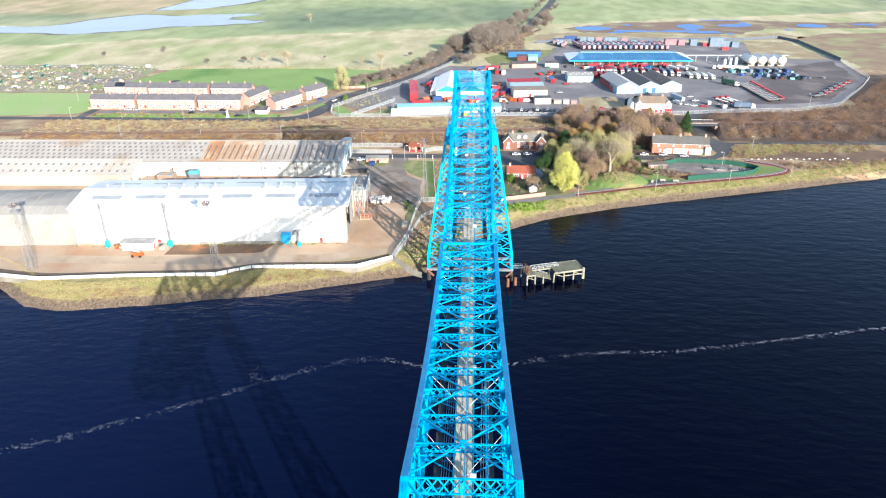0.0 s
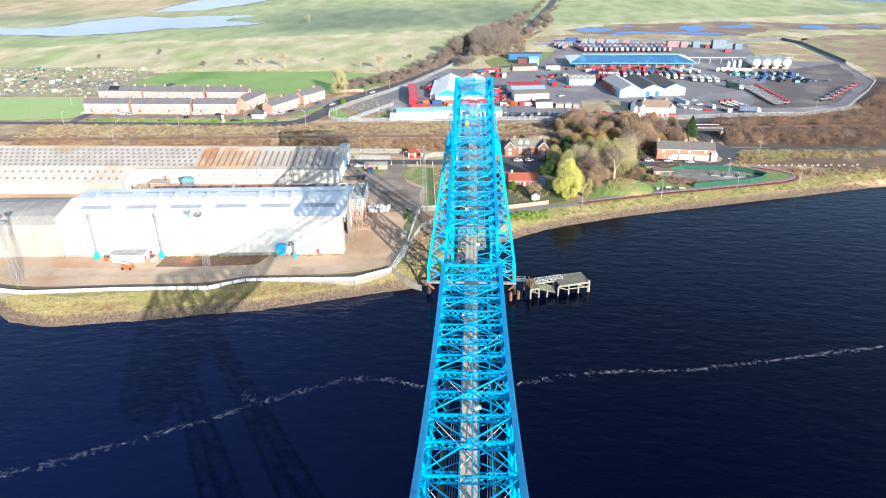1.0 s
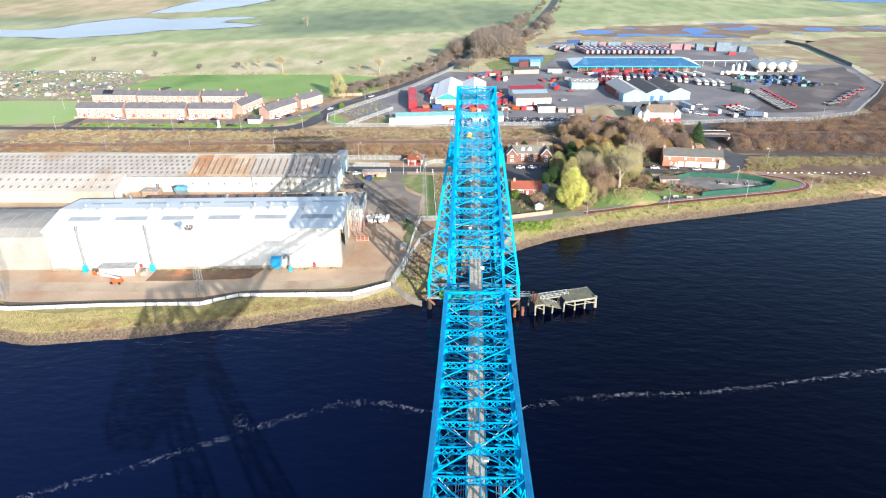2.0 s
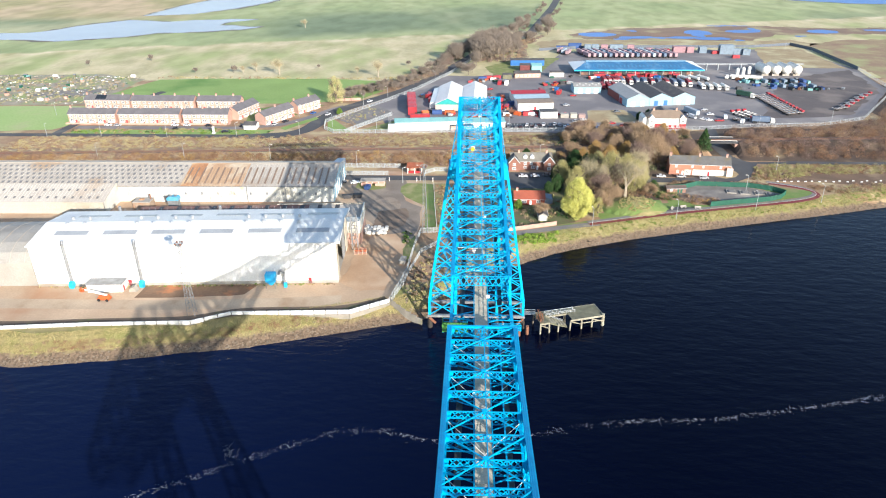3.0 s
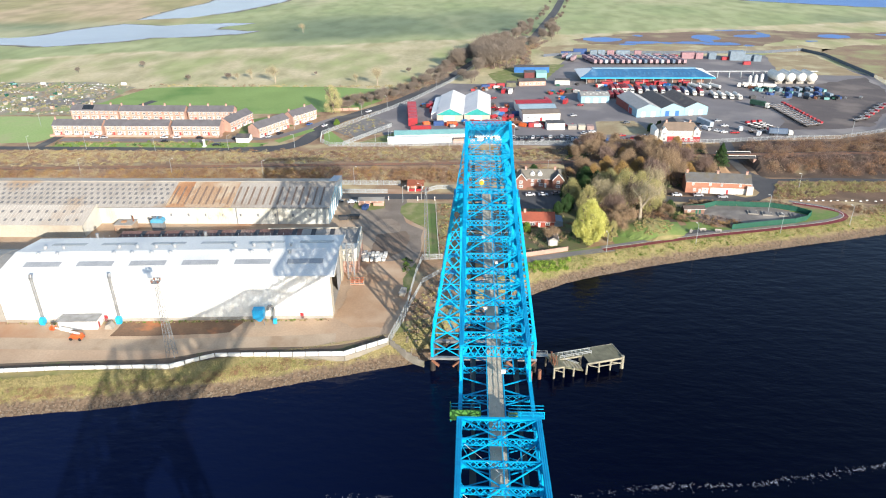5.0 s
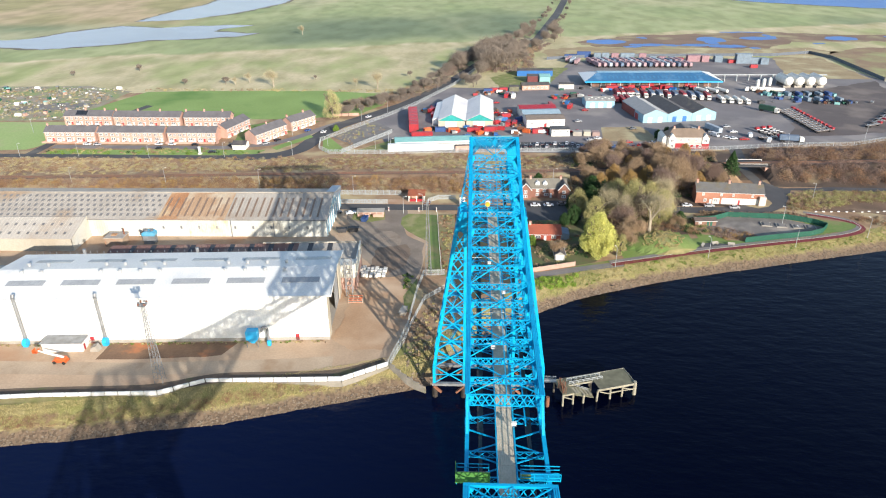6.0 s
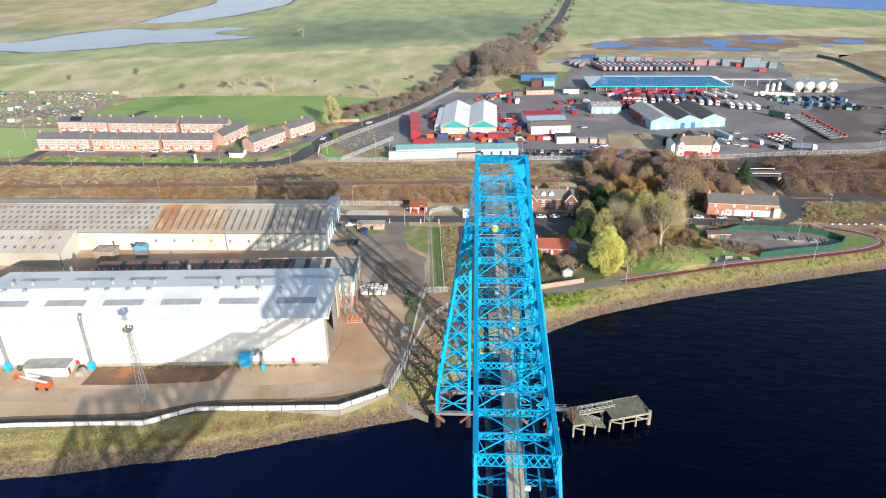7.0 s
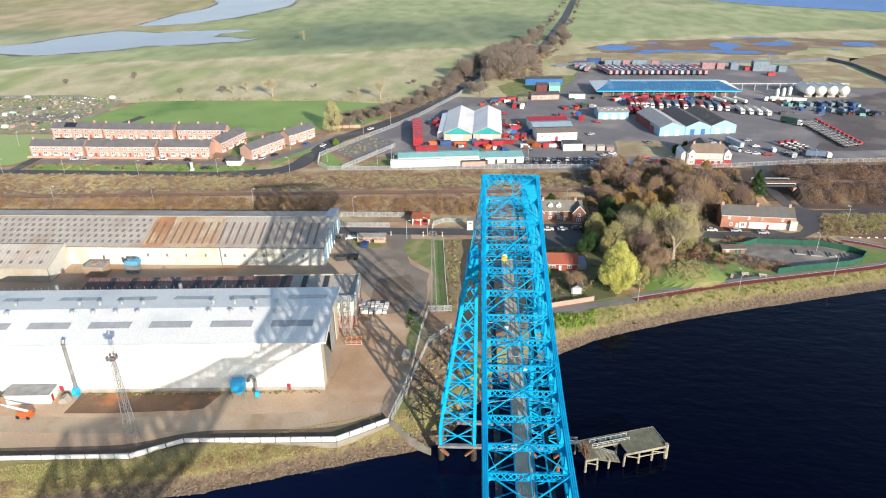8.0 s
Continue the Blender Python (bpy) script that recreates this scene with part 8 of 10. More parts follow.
def lorry(kind, m):
    """A tractor cab with a trailer: box, tank or flat."""
    if kind in PROTO:
        return copy_thing(PROTO[kind], m)
    words = {"red_box": "articulated lorry with a dark red curtain trailer", "blue_box": "articulated lorry with a blue-grey box trailer", "tank": "articulated lorry with a white tank trailer",
             "flat": "empty flat trailer with a red headboard", "pink_box": "parked trailer with a pale pink box", "green_box": "articulated lorry with a dark green box trailer", "grey_box": "parked trailer with a pale grey box"}[kind]
    t = thing("lorry" if kind in ("red_box", "blue_box", "green_box", "tank") else "trailer", words, "lorry", "parked lorries", m)
    mt = {"red_box": surface("dull_red_curtain", (0.30, 0.04, 0.05)), "blue_box": surface("blue_grey_box", (0.13, 0.18, 0.26)), "tank": WHITE, "flat": surface("trailer_bed", (0.30, 0.25, 0.225), (0.2, 0.17, 0.155), 0.85, 0.5, 3, 0.1), "green_box": surface("dark_green_box", (0.03, 0.09, 0.06)), "pink_box": surface("pale_pink_box", (0.42, 0.28, 0.30)), "grey_box": surface("pale_grey_box", (0.40, 0.46, 0.52))}[kind]
    part("chassis", Shape().box(-6.2, -0.5, 0.8, 6.2, 0.5, 1.15), DARK, t)
    if kind == "tank":
        body = Shape()
        for (x0, r0), (x1, r1) in zip(((-6.2, 0.4), (-5.9, 1.1), (2.6, 1.2)), ((-5.9, 1.1), (2.6, 1.2), (3.0, 0.4))):
            body.tube((x0, 0, 2.35), (x1, 0, 2.35), r0, r1, 16)
        part("tank_shell", body, mt, t)
    elif kind == "flat":
        part("bed", Shape().box(-6.2, -1.2, 1.15, 6.2, 1.2, 1.35), mt, t)
        part("headboard", Shape().box(4.6, -1.2, 1.35, 6.2, 1.2, 2.5), REDP, t, "red headboard")
        for x in (-4.2, -1.5, 1.5, 4.0):
            part("bolster", Shape().box(x, -1.2, 1.35, x + 0.2, 1.2, 1.6), CLAD, t)
    else:
        part("box", Shape().box(-6.4, -1.25, 1.2, 3.4 if "_box" in kind and kind in ("red_box", "blue_box", "green_box") else 6.3, 1.25, 3.9), mt, t)
        part("roof_skin", Shape().box(-6.4, -1.2, 3.9, 3.4 if kind in ("red_box", "blue_box", "green_box") else 6.3, 1.2, 3.96), mt, t)
    if kind in ("red_box", "blue_box", "green_box", "tank"):
        part("cab", Shape().prism([(4.0, 0, 0.7), (6.3, 0, 0.7), (6.35, 0, 1.9), (6.05, 0, 3.0), (4.0, 0, 3.3)], (0, -1.2, 0), (0, 1.2, 0)), WHITE, t)
        part("windscreen", Shape().add([(6.38, -1.1, 1.9), (6.38, 1.1, 1.9), (6.1, 1.05, 2.85), (6.1, -1.05, 2.85)], [(0, 1, 2, 3)]), GLASS, t)
    wheels(t, (-5.2, -4.0, 3.6, 5.4) if kind in ("red_box", "blue_box", "green_box", "tank") else (-5.2, -4.0), 1.0, 0.5, 0.3)
    if kind in ("flat", "pink_box", "grey_box"):
        part("landing_leg", Shape().box(3.4, -0.9, 0, 3.6, 0.9, 0.85), DARK, t)
    PROTO[kind] = t
    return t


rng = random.Random(11)
for k in range(11):                                   # tractors and trailers parked in front of the depot
    lorry(("red_box", "blue_box", "red_box", "blue_box", "blue_box")[k % 5], pose(104 + k * 5.2, 420 - k * 0.8, 0.13, 0, 0, 92 + rng.uniform(-4, 4) - 180))
for k in range(4):
    lorry("tank", pose(163 + k * 5.0, 405 - k * 1.4, 0.13, 0, 0, -88))
for k in range(3):
    lorry("tank", pose(157.5 + k * 7.0, 430, 0.13, 0, 0, 115))
for k in range(4):
    lorry("tank", pose(196 + k * 4.5, 434 - k * 1.2, 0.13, 0, 0, 172))
for k in range(17):                                   # trailers packed behind the depot, in two ranks
    kd = ("pink_box", "pink_box", "grey_box", "pink_box", "blue_box")[k % 5]
    lorry(kd, pose(99 + k * 4.7, 526, 0.13, 0, 0, 104))
    lorry(kd, pose(95.4 + k * 4.7, 540.5, 0.13, 0, 0, 104))
for k in range(4):
    lorry("red_box", pose(96.5 + k * 3.4, 421, 0.13, 0, 0, -88))
for k in range(3):
    lorry(("pink_box", "grey_box", "pink_box")[k], pose(78 + k * 3.2, 548 - k * 5, 0.13, 0, 0, 70))
for k in range(12):
    lorry("flat", pose(196 + k * 0.25, 379 - k * 4.3, 0.13, 0, 0, 20 + rng.uniform(-3, 3)))
for x, y, a, kd in ((184.5, 377, -48, "green_box"), (135, 331, 110, "grey_box"), (162, 317.5, 3, "flat"), (163, 328, 115, "flat"), (167, 330, 112, "flat"), (171, 331, 112, "flat"), (172, 312, -10, "blue_box"),
                    (75, 402, 95, "red_box"), (92, 404, 92, "red_box"), (96, 404, 92, "red_box"), (84, 404, 90, "blue_box"), (100, 404, 92, "red_box"), (79, 398, 60, "blue_box")):
    lorry(kd, pose(x, y, 0.13, 0, 0, a))


def container(mat, label, m, n=6.1):
    key = (mat.name, n)
    if key in PROTO:
        return copy_thing(PROTO[key], m)
    c = thing("shipping_container", label, "container", "shipping containers", m)
    sh = Shape()
    ends = []
    nn = int(n / 0.28)
    prof = [(k * n / nn, (0.05 if k % 2 else 0.0)) for k in range(nn + 1)]
    sh.prism([(x, -1.2 - q, 0.0) for x, q in prof] + [(x, 1.2 + q, 0.0) for x, q in reversed(prof)], (0, 0, 0), (0, 0, 2.6))
    part("shell", sh, mat, c)
    for y in (-0.62, 0.62):
        part("door_leaf", Shape().box(-0.06, y - 0.58, 0.15, 0.0, y + 0.58, 2.45), mat, c)
    PROTO[key] = c
    return c


for k, (x, a) in enumerate(((92, 10), (101, 178), (108, 20), (117, 5), (123, 160), (131, 30), (140, 175), (152, 10))):
    container(REDP, "red steel container under the depot canopy", pose(x, 440.5 + (k % 3), 0.13, 0, 0, a), 5.4)
BCON, GCON, PCON = surface("blue_container", (0.04, 0.09, 0.25)), surface("grey_container", (0.21, 0.27, 0.33)), surface("pink_container", (0.36, 0.21, 0.23))
for k in range(12):                                   # red containers stacked two high in a long row by the hall
    for z in (0.13, 2.75):
        container(REDP, "red steel container in a long stacked row", pose(-42.0 - k * 0.36, 328 + k * 3.55, z, 0, 0, 0), 5.4)
ROW = [(77, 568, 0, BCON, 12.0, 1), (88, 567, 0, BCON, 12.0, 2), (102, 560, 0, GCON, 6.1, 2), (109, 560, 0, GCON, 6.1, 2), (117, 559, 0, PCON, 6.1, 2), (125, 559, 0, GCON, 12.0, 2), (141, 558, 0, PCON, 6.1, 2),
       (150, 558, 2, GCON, 6.1, 1), (158, 557, 0, PCON, 6.1, 1), (166, 556, 3, GCON, 6.1, 1), (180, 547, 4, PCON, 12.0, 2), (180, 550, 2, PCON, 12.0, 2), (192, 546, 0, PCON, 6.1, 2), (203, 545, -8, GCON, 6.1, 2), (203, 549, -4, GCON, 6.1, 2),
       (219, 539, -4, GCON, 12.0, 3), (219, 543, -4, GCON, 12.0, 3), (231, 538, -6, GCON, 12.0, 2), (238, 535, -10, GCON, 6.1, 2)]
for k in range(10):                                   # low blue-grey containers by the silos
    container(GCON if k % 3 else BCON, "blue-grey steel container beside the tank farm", pose(215 + (k % 5) * 6.9, 403 + (k // 5) * 15 + (k % 2) * 1.5, 0.1, 0, 0, 94 + 3 * (k % 3)), 6.1)
for k in range(6):                                    # trailers along the far side of the lorry park
    lorry("flat", pose(233 + k * 6.6, 344 + k * 7.4, 0.13, 0, 0, 28))
WORDS = {"blue_container": "dark blue", "grey_container": "pale blue-grey", "pink_container": "faded pink"}
for x, y, a, mt, ln_, high in ROW:
    for z in range(high):
        container(mt, WORDS[mt.name] + " shipping container in the row behind the yard", pose(x, y, 0.1 + z * 2.62, 0, 0, a + rng.uniform(-1, 1)), ln_)
for x, y, a in ((173, 548, 80), (176, 548, 82), (213, 541, 10), (224, 520, 5)):
    container(REDP, "red steel container in the row behind the yard", pose(x, y, 0.1, 0, 0, a), 6.1)
for x, y, a, mt in ((-40, 320, 0, REDP), (-34, 320.5, 0, REDP), (16, 341, 80, REDP), (20, 341, 80, REDP), (22, 352, 30, BCON), (13, 361, 20, REDP), (10, 350, 60, GCON), (7, 433, 10, REDP), (14, 434, 15, REDP), (3, 430, 5, BCON), (18, 413, 80, REDP), (23, 412, 80, WHITE),
                    (-27, 330, 5, BCON), (-19, 329, 2, ORANGE), (-8, 330, 0, REDP), (2, 331, 5, REDP), (30, 327.5, 3, REDP), (42, 331, 0, REDP), (-33, 372, 60, REDP), (-29, 384, 80, BCON), (-30, 360, 88, REDP), (58, 383, 70, REDP), (47, 387, 95, REDP)):
    container(mt, "steel container among the yard stores", pose(x, y, 0.13, 0, 0, a))
CRATE = {}
for k in range(290):                                  # drums, crates and stillages across the yard
    x, y, w = rng.choice(((-24, 330, 9), (8, 428, 6), (16, 424, 6), (12, 352, 5), (14, 366, 5), (2, 336, 7), (14, 344, 5), (8, 381, 4), (40, 330, 9), (0, 318, 8), (6, 323, 8), (215, 412, 13), (226, 402, 13), (238, 400, 9), (222, 424, 12), (208, 425, 8), (232, 430, 9), (55, 414, 4), (57, 398, 3), (66, 420, 5), (-31, 378, 5), (232, 418, 12), (84, 436, 10), (110, 438, 14), (140, 438, 14)))
    x, y = x + rng.gauss(0, w), y + rng.gauss(0, 2.5)
    mt = rng.choice((REDP, REDP, BLUEP, DARK, RUST, ORANGE, STEEL, WHITE, GREENF) if x < 150 else (DARK, DARK, BCON, GREENF, STEEL, RUST, TEAL))
    sz = rng.choice((0.8, 1.2, 1.6, 2.2))
    if (mt.name, sz) not in CRATE:
        CRATE[(mt.name, sz)] = Shape().box(-sz, -sz * 0.5, 0.12, sz, sz * 0.5, sz * 0.75).box(-sz * 0.9, -sz * 0.4, 0, -sz * 0.7, sz * 0.4, 0.12).box(sz * 0.7, -sz * 0.4, 0, sz * 0.9, sz * 0.4, 0.12).box(-sz, -sz * 0.5, sz * 0.75, sz, -sz * 0.42, sz * 0.9).box(-sz, sz * 0.42, sz * 0.75, sz, sz * 0.5, sz * 0.9).mesh("crate", mt)
    solid("crate", CRATE[(mt.name, sz)], mt, {"red_painted_metal": "red steel stillage crate", "white_render": "white storage crate"}.get(mt.name, "steel storage crate") + " in the haulage yard", "crate", "yard crates", m=pose(x, y, 0.12, 0, 0, rng.uniform(0, 180)))
# back wing and gables of the corner house
part("back_wing", Shape().prism([(5, 10.5, 0), (17, 10.5, 0), (17, 10.5, 6.0), (11, 10.5, 8.8), (5, 10.5, 6.0)], (0, 0, 0), (0, 9, 0)), BRICK, pub, "brick back wing")
for q in (-1, 1):
    sh = Shape()
    roof_sheet(sh, (11 + q * 6.3, 9.0, 5.9), (11 + q * 6.3, 19.8, 5.9), (11, 19.8, 8.95), (11, 9.0, 8.95), 0.14)
    part("back_roof", sh, SLATE, pub, "dark slate back roof")
for x in (0.6, 18.2):
    part("bay_gable", Shape().prism([(x, -0.6, 3.2), (x + 3.2, -0.6, 3.2), (x + 3.2, -0.6, 6.4), (x + 1.6, -0.6, 8.4), (x, -0.6, 6.4)], (0, 0, 0), (0, 3.0, 0)), WHITE, pub, "white gabled bay")
    window(pub, Matrix.Translation((x + 1.6, -0.64, 4.0)), 1.6, 1.5)
# parking bays
bays = thing("parking_bay_lines", "white painted parking bay lines", "road marking", kind="structure")
for k in range(18):
    part("bay_line", Shape().box(17 + k * 2.55, 298.6, 0.09, 17.12 + k * 2.55, 303.0, 0.1), WHITE, bays)
    part("bay_line", Shape().box(22 + k * 1.8, 304.2, 0.09, 22.12 + k * 1.8, 308.6, 0.1), WHITE, bays)

# works yard clutter
for k in range(14):
    x, y = -44.6 + (k % 7) * 1.5 + rng.uniform(-0.2, 0.2), 149.4 + (k // 7) * 3.4 + rng.uniform(-0.5, 0.5)
    pl = thing("wrapped_bundle", "white wrapped bundle of sheets on a timber pallet", "pallet load", "pallet loads", pose(x, y, 0.1, 0, 0, rng.uniform(-4, 4)))
    part("sheet_stack", Shape().box(-0.6, -1.4, 0.16, 0.6, 1.4, 0.9 + 0.3 * (k % 3)), WHITE, pl)
    part("strap", Shape().box(-0.62, -0.7, 0.15, 0.62, -0.55, 0.93 + 0.3 * (k % 3)), DARK, pl)
    part("strap", Shape().box(-0.62, 0.6, 0.15, 0.62, 0.75, 0.93 + 0.3 * (k % 3)), DARK, pl)
    part("pallet", Shape().box(-0.6, -1.3, 0, 0.6, 1.3, 0.15), TIMBER, pl)
cage = thing("stillage_cage", "tan steel stillage cage on the rusty yard", "cage", m=pose(-42.7, 131.5, 0.07, 0, 0, 3))
for z in (0.3, 1.0, 1.7):
    for y in (-1.0, 1.0):
        part("rail", Shape().box(-2.3, y - 0.06, z, 2.3, y + 0.06, z + 0.12), ORANGE, cage)
for x in (-2.3, -0.8, 0.8, 2.3):
    for y in (-1.0, 1.0):
        part("post", Shape().box(x - 0.06, y - 0.06, 0, x + 0.06, y + 0.06, 1.8), BEIGE, cage)
part("tray", Shape().box(-2.3, -1.0, 0.15, 2.3, 1.0, 0.28), BEIGE, cage)
for x, y, a, mt, lb in ((-49.5, 198.0, 75, BCON, "dark blue waste skip"), (-57.0, 186.5, 10, DARK, "black waste skip"), (-52.5, 187.5, 5, DARK, "black waste skip"), (-26.3, 124.5, 80, CONC, "pale concrete block bin")):
    sk = thing("skip", lb + " in the works yard", "skip", "waste skips", pose(x, y, 0.1, 0, 0, a))
    part("body", Shape().prism([(-1.5, 0, 0), (1.5, 0, 0), (2.2, 0, 1.6), (-2.2, 0, 1.6)], (0, -0.9, 0), (0, 0.9, 0)), mt, sk)
    part("rim", Shape().box(-2.3, -1.0, 1.55, 2.3, -0.88, 1.68).box(-2.3, 0.88, 1.55, 2.3, 1.0, 1.68), mt, sk)
for k in range(9):
    solid("pallet", Shape().box(-0.6, -0.5, 0, 0.6, 0.5, 0.06).box(-0.6, -0.5, 0.06, -0.45, 0.5, 0.14).box(0.45, -0.5, 0.06, 0.6, 0.5, 0.14).box(-0.6, -0.5, 0.14, 0.6, 0.5, 0.2), TIMBER, "loose timber pallet on the yard", "pallet", "loose pallets",
          m=pose(-60 + k * 1.6, 168 + rng.uniform(-3, 8), 0.1, 0, 0, rng.uniform(0, 90)))
# benches on the lay-by
for x, y, a in ((83.6, 177.2, 60), (88.6, 178.6, 10), (94.4, 177.8, -10)):
    bn = thing("bench", "pale concrete bench on the dark lay-by", "bench", "lay-by benches", pose(x, y, 0.12, 0, 0, a))
    part("seat", Shape().box(-1.3, -0.4, 0.42, 1.3, 0.4, 0.56), CONC, bn)
    for q in (-0.9, 0.9):
        part("leg", Shape().box(q - 0.15, -0.35, 0, q + 0.15, 0.35, 0.42), CONC, bn)
    part("backrest", Shape().box(-1.3, 0.3, 0.56, 1.3, 0.4, 1.0), CONC, bn)
# raised beds inside the green fence
for x, y in ((115.0, 197.6), (120.6, 196.4), (126.8, 195.6), (131.6, 194.8)):
    bed = thing("raised_bed", "low concrete-edged bed of grey rubble", "bed", "raised beds", pose(x, y, 0.1, 0, 0, -10))
    for y0 in (-1.9, 1.7):
        part("kerb", Shape().box(-2.0, y0, 0, 2.0, y0 + 0.2, 0.4), CONC, bed)
    for x0 in (-2.0, 1.8):
        part("kerb", Shape().box(x0, -1.7, 0, x0 + 0.2, 1.7, 0.4), CONC, bed)
    part("rubble", Shape().prism([(-1.8, -1.7, 0.1), (1.8, -1.7, 0.1), (1.2, -1.7, 0.5), (-1.0, -1.7, 0.55)], (0, 0, 0), (0, 3.4, 0)), GRAVEL, bed)
# barrier blocks by the lane
for k in range(16):
    solid("barrier_block", Shape().prism([(-0.9, -0.3, 0), (0.9, -0.3, 0), (0.9, -0.12, 0.7), (-0.9, -0.12, 0.7)], (0, 0, 0), (0, 0.01, 0)).box(-0.9, -0.3, 0, 0.9, 0.3, 0.7), WALLW, "pale concrete barrier block beside the lane", "barrier", "barrier blocks",
          m=pose(141 + k * 3.2, 211.5 + 0.12 * k * (k % 2), 0.05, 0, 0, rng.uniform(-8, 8)) @ Matrix.Scale(0.52, 4))
# allotment sheds and polytunnels
DULLROOF = surface("mossy_felt", (0.20, 0.19, 0.14), (0.14, 0.135, 0.10), 0.9, 0.4, 4, 0.2)
for k in range(58):
    x, y = rng.uniform(-420, -266), rng.uniform(354, 442)
    if rng.random() < 0.88:
        al = thing("allotment_shed", "small weathered allotment shed", "shed", "allotment sheds", pose(x, y, 0, 0, 0, rng.uniform(-15, 15)))
        w = rng.uniform(0.6, 1.2)
        part("wall", Shape().box(-w, -1.2, 0, w, 1.2, 1.9), rng.choice((TIMBER, TIMBER, GREENF, BEIGE, BRICK, TIMBER)), al)
        part("roof", Shape().prism([(-w - 0.1, -1.4, 1.9), (-w - 0.1, 1.4, 1.9), (-w - 0.1, 0, 2.6)], (0, 0, 0), (2 * w + 0.2, 0, 0)), rng.choice((STEEL, TEAL, SLATE, ROOFT, ROOFT, STEEL, STEEL, DULLROOF)), al)
    else:
        al = thing("greenhouse", "low pale greenhouse on the allotments", "greenhouse", "allotment greenhouses", pose(x, y, 0, 0, 0, rng.uniform(-10, 10)))
        part("shell", Shape().prism([(0, -1.2, 0), (0, 1.2, 0), (0, 1.1, 1.4), (0, 0, 2.0), (0, -1.1, 1.4)], (-1.7, 0, 0), (1.7, 0, 0)), ROOFG, al)
sh = Shape()                                          # cloches, boards, drums and scrap between the plots
rq = random.Random(41)
for k in range(1500):
    x, y = rq.uniform(-420, -264), rq.uniform(352, 444)
    if noise.noise((x * 0.06, y * 0.1, 5)) < -0.1:
        continue
    w, d, h = rq.uniform(0.2, 0.9), rq.uniform(0.15, 0.5), rq.uniform(0.15, 0.7)
    sh.box(-w, -d, 0.0, w, d, h, pose(x, y, 0.05, 0, 0, rq.uniform(0, 180)), rq.choice((0, 1, 2, 2, 3, 3, 4, 2)))
tagged(new("allotment_clutter", sh.mesh("allotment_clutter", [ROOFG, STEEL, TIMBER, ROOFT, GREENF])), "pale cloches, boards and scrap between the allotment plots", "clutter", kind="stuff")
patch("ground", [(-320, 378), (-300, 396), (-268, 398), (-264, 384), (-290, 372)], GRAVEL, "grey gravel turning area by the allotments", "track", 0.1, 1.0)
patch("ground", [(-420, 348), (-420, 446), (-300, 450), (-258, 432), (-259, 395), (-263, 352)], surface("allotment_earth", (0.36, 0.31, 0.235), (0.25, 0.215, 0.145), 0.95, 0.12, 1.5, 0.3, stain=(0.24, 0.28, 0.11), stain_scale=0.06, stain_at=0.47), "dug brown earth of the allotments", "allotments", 0.05, 2.0)

# ---- trees, scrub, stones and foam ----
nrng = np.random.RandomState(7)


def quads_mesh(name, pts, sx, sy, mat, upright=0.0, rs=None):
    """Many small leaf or twig faces: centres, half length, half width; upright pulls them towards the vertical."""
    rs = rs or nrng
    n = len(pts)
    u = rs.normal(size=(n, 3))
    u[:, 2] = u[:, 2] * (1 + upright * 2) + upright * np.sign(u[:, 2] + 1e-6)
    u /= np.linalg.norm(u, axis=1)[:, None]
    w = np.cross(u, rs.normal(size=(n, 3)))
    w /= np.linalg.norm(w, axis=1)[:, None]
    sx, sy = np.broadcast_to(sx, n)[:, None], np.broadcast_to(sy, n)[:, None]
    v = np.stack([pts - u * sx, pts + w * sy, pts + u * sx, pts - w * sy], 1).reshape(-1, 3)
    me = bpy.data.meshes.new(name)
    me.vertices.add(4 * n)
    me.vertices.foreach_set("co", v.astype(np.float32).ravel())
    me.loops.add(4 * n)
    me.loops.foreach_set("vertex_index", np.arange(4 * n, dtype=np.int32))
    me.polygons.add(n)
    me.polygons.foreach_set("loop_start", np.arange(0, 4 * n, 4, dtype=np.int32))
    me.polygons.foreach_set("loop_total", np.full(n, 4, dtype=np.int32))
    me.update(calc_edges=True)
    me.materials.append(mat)
    return me


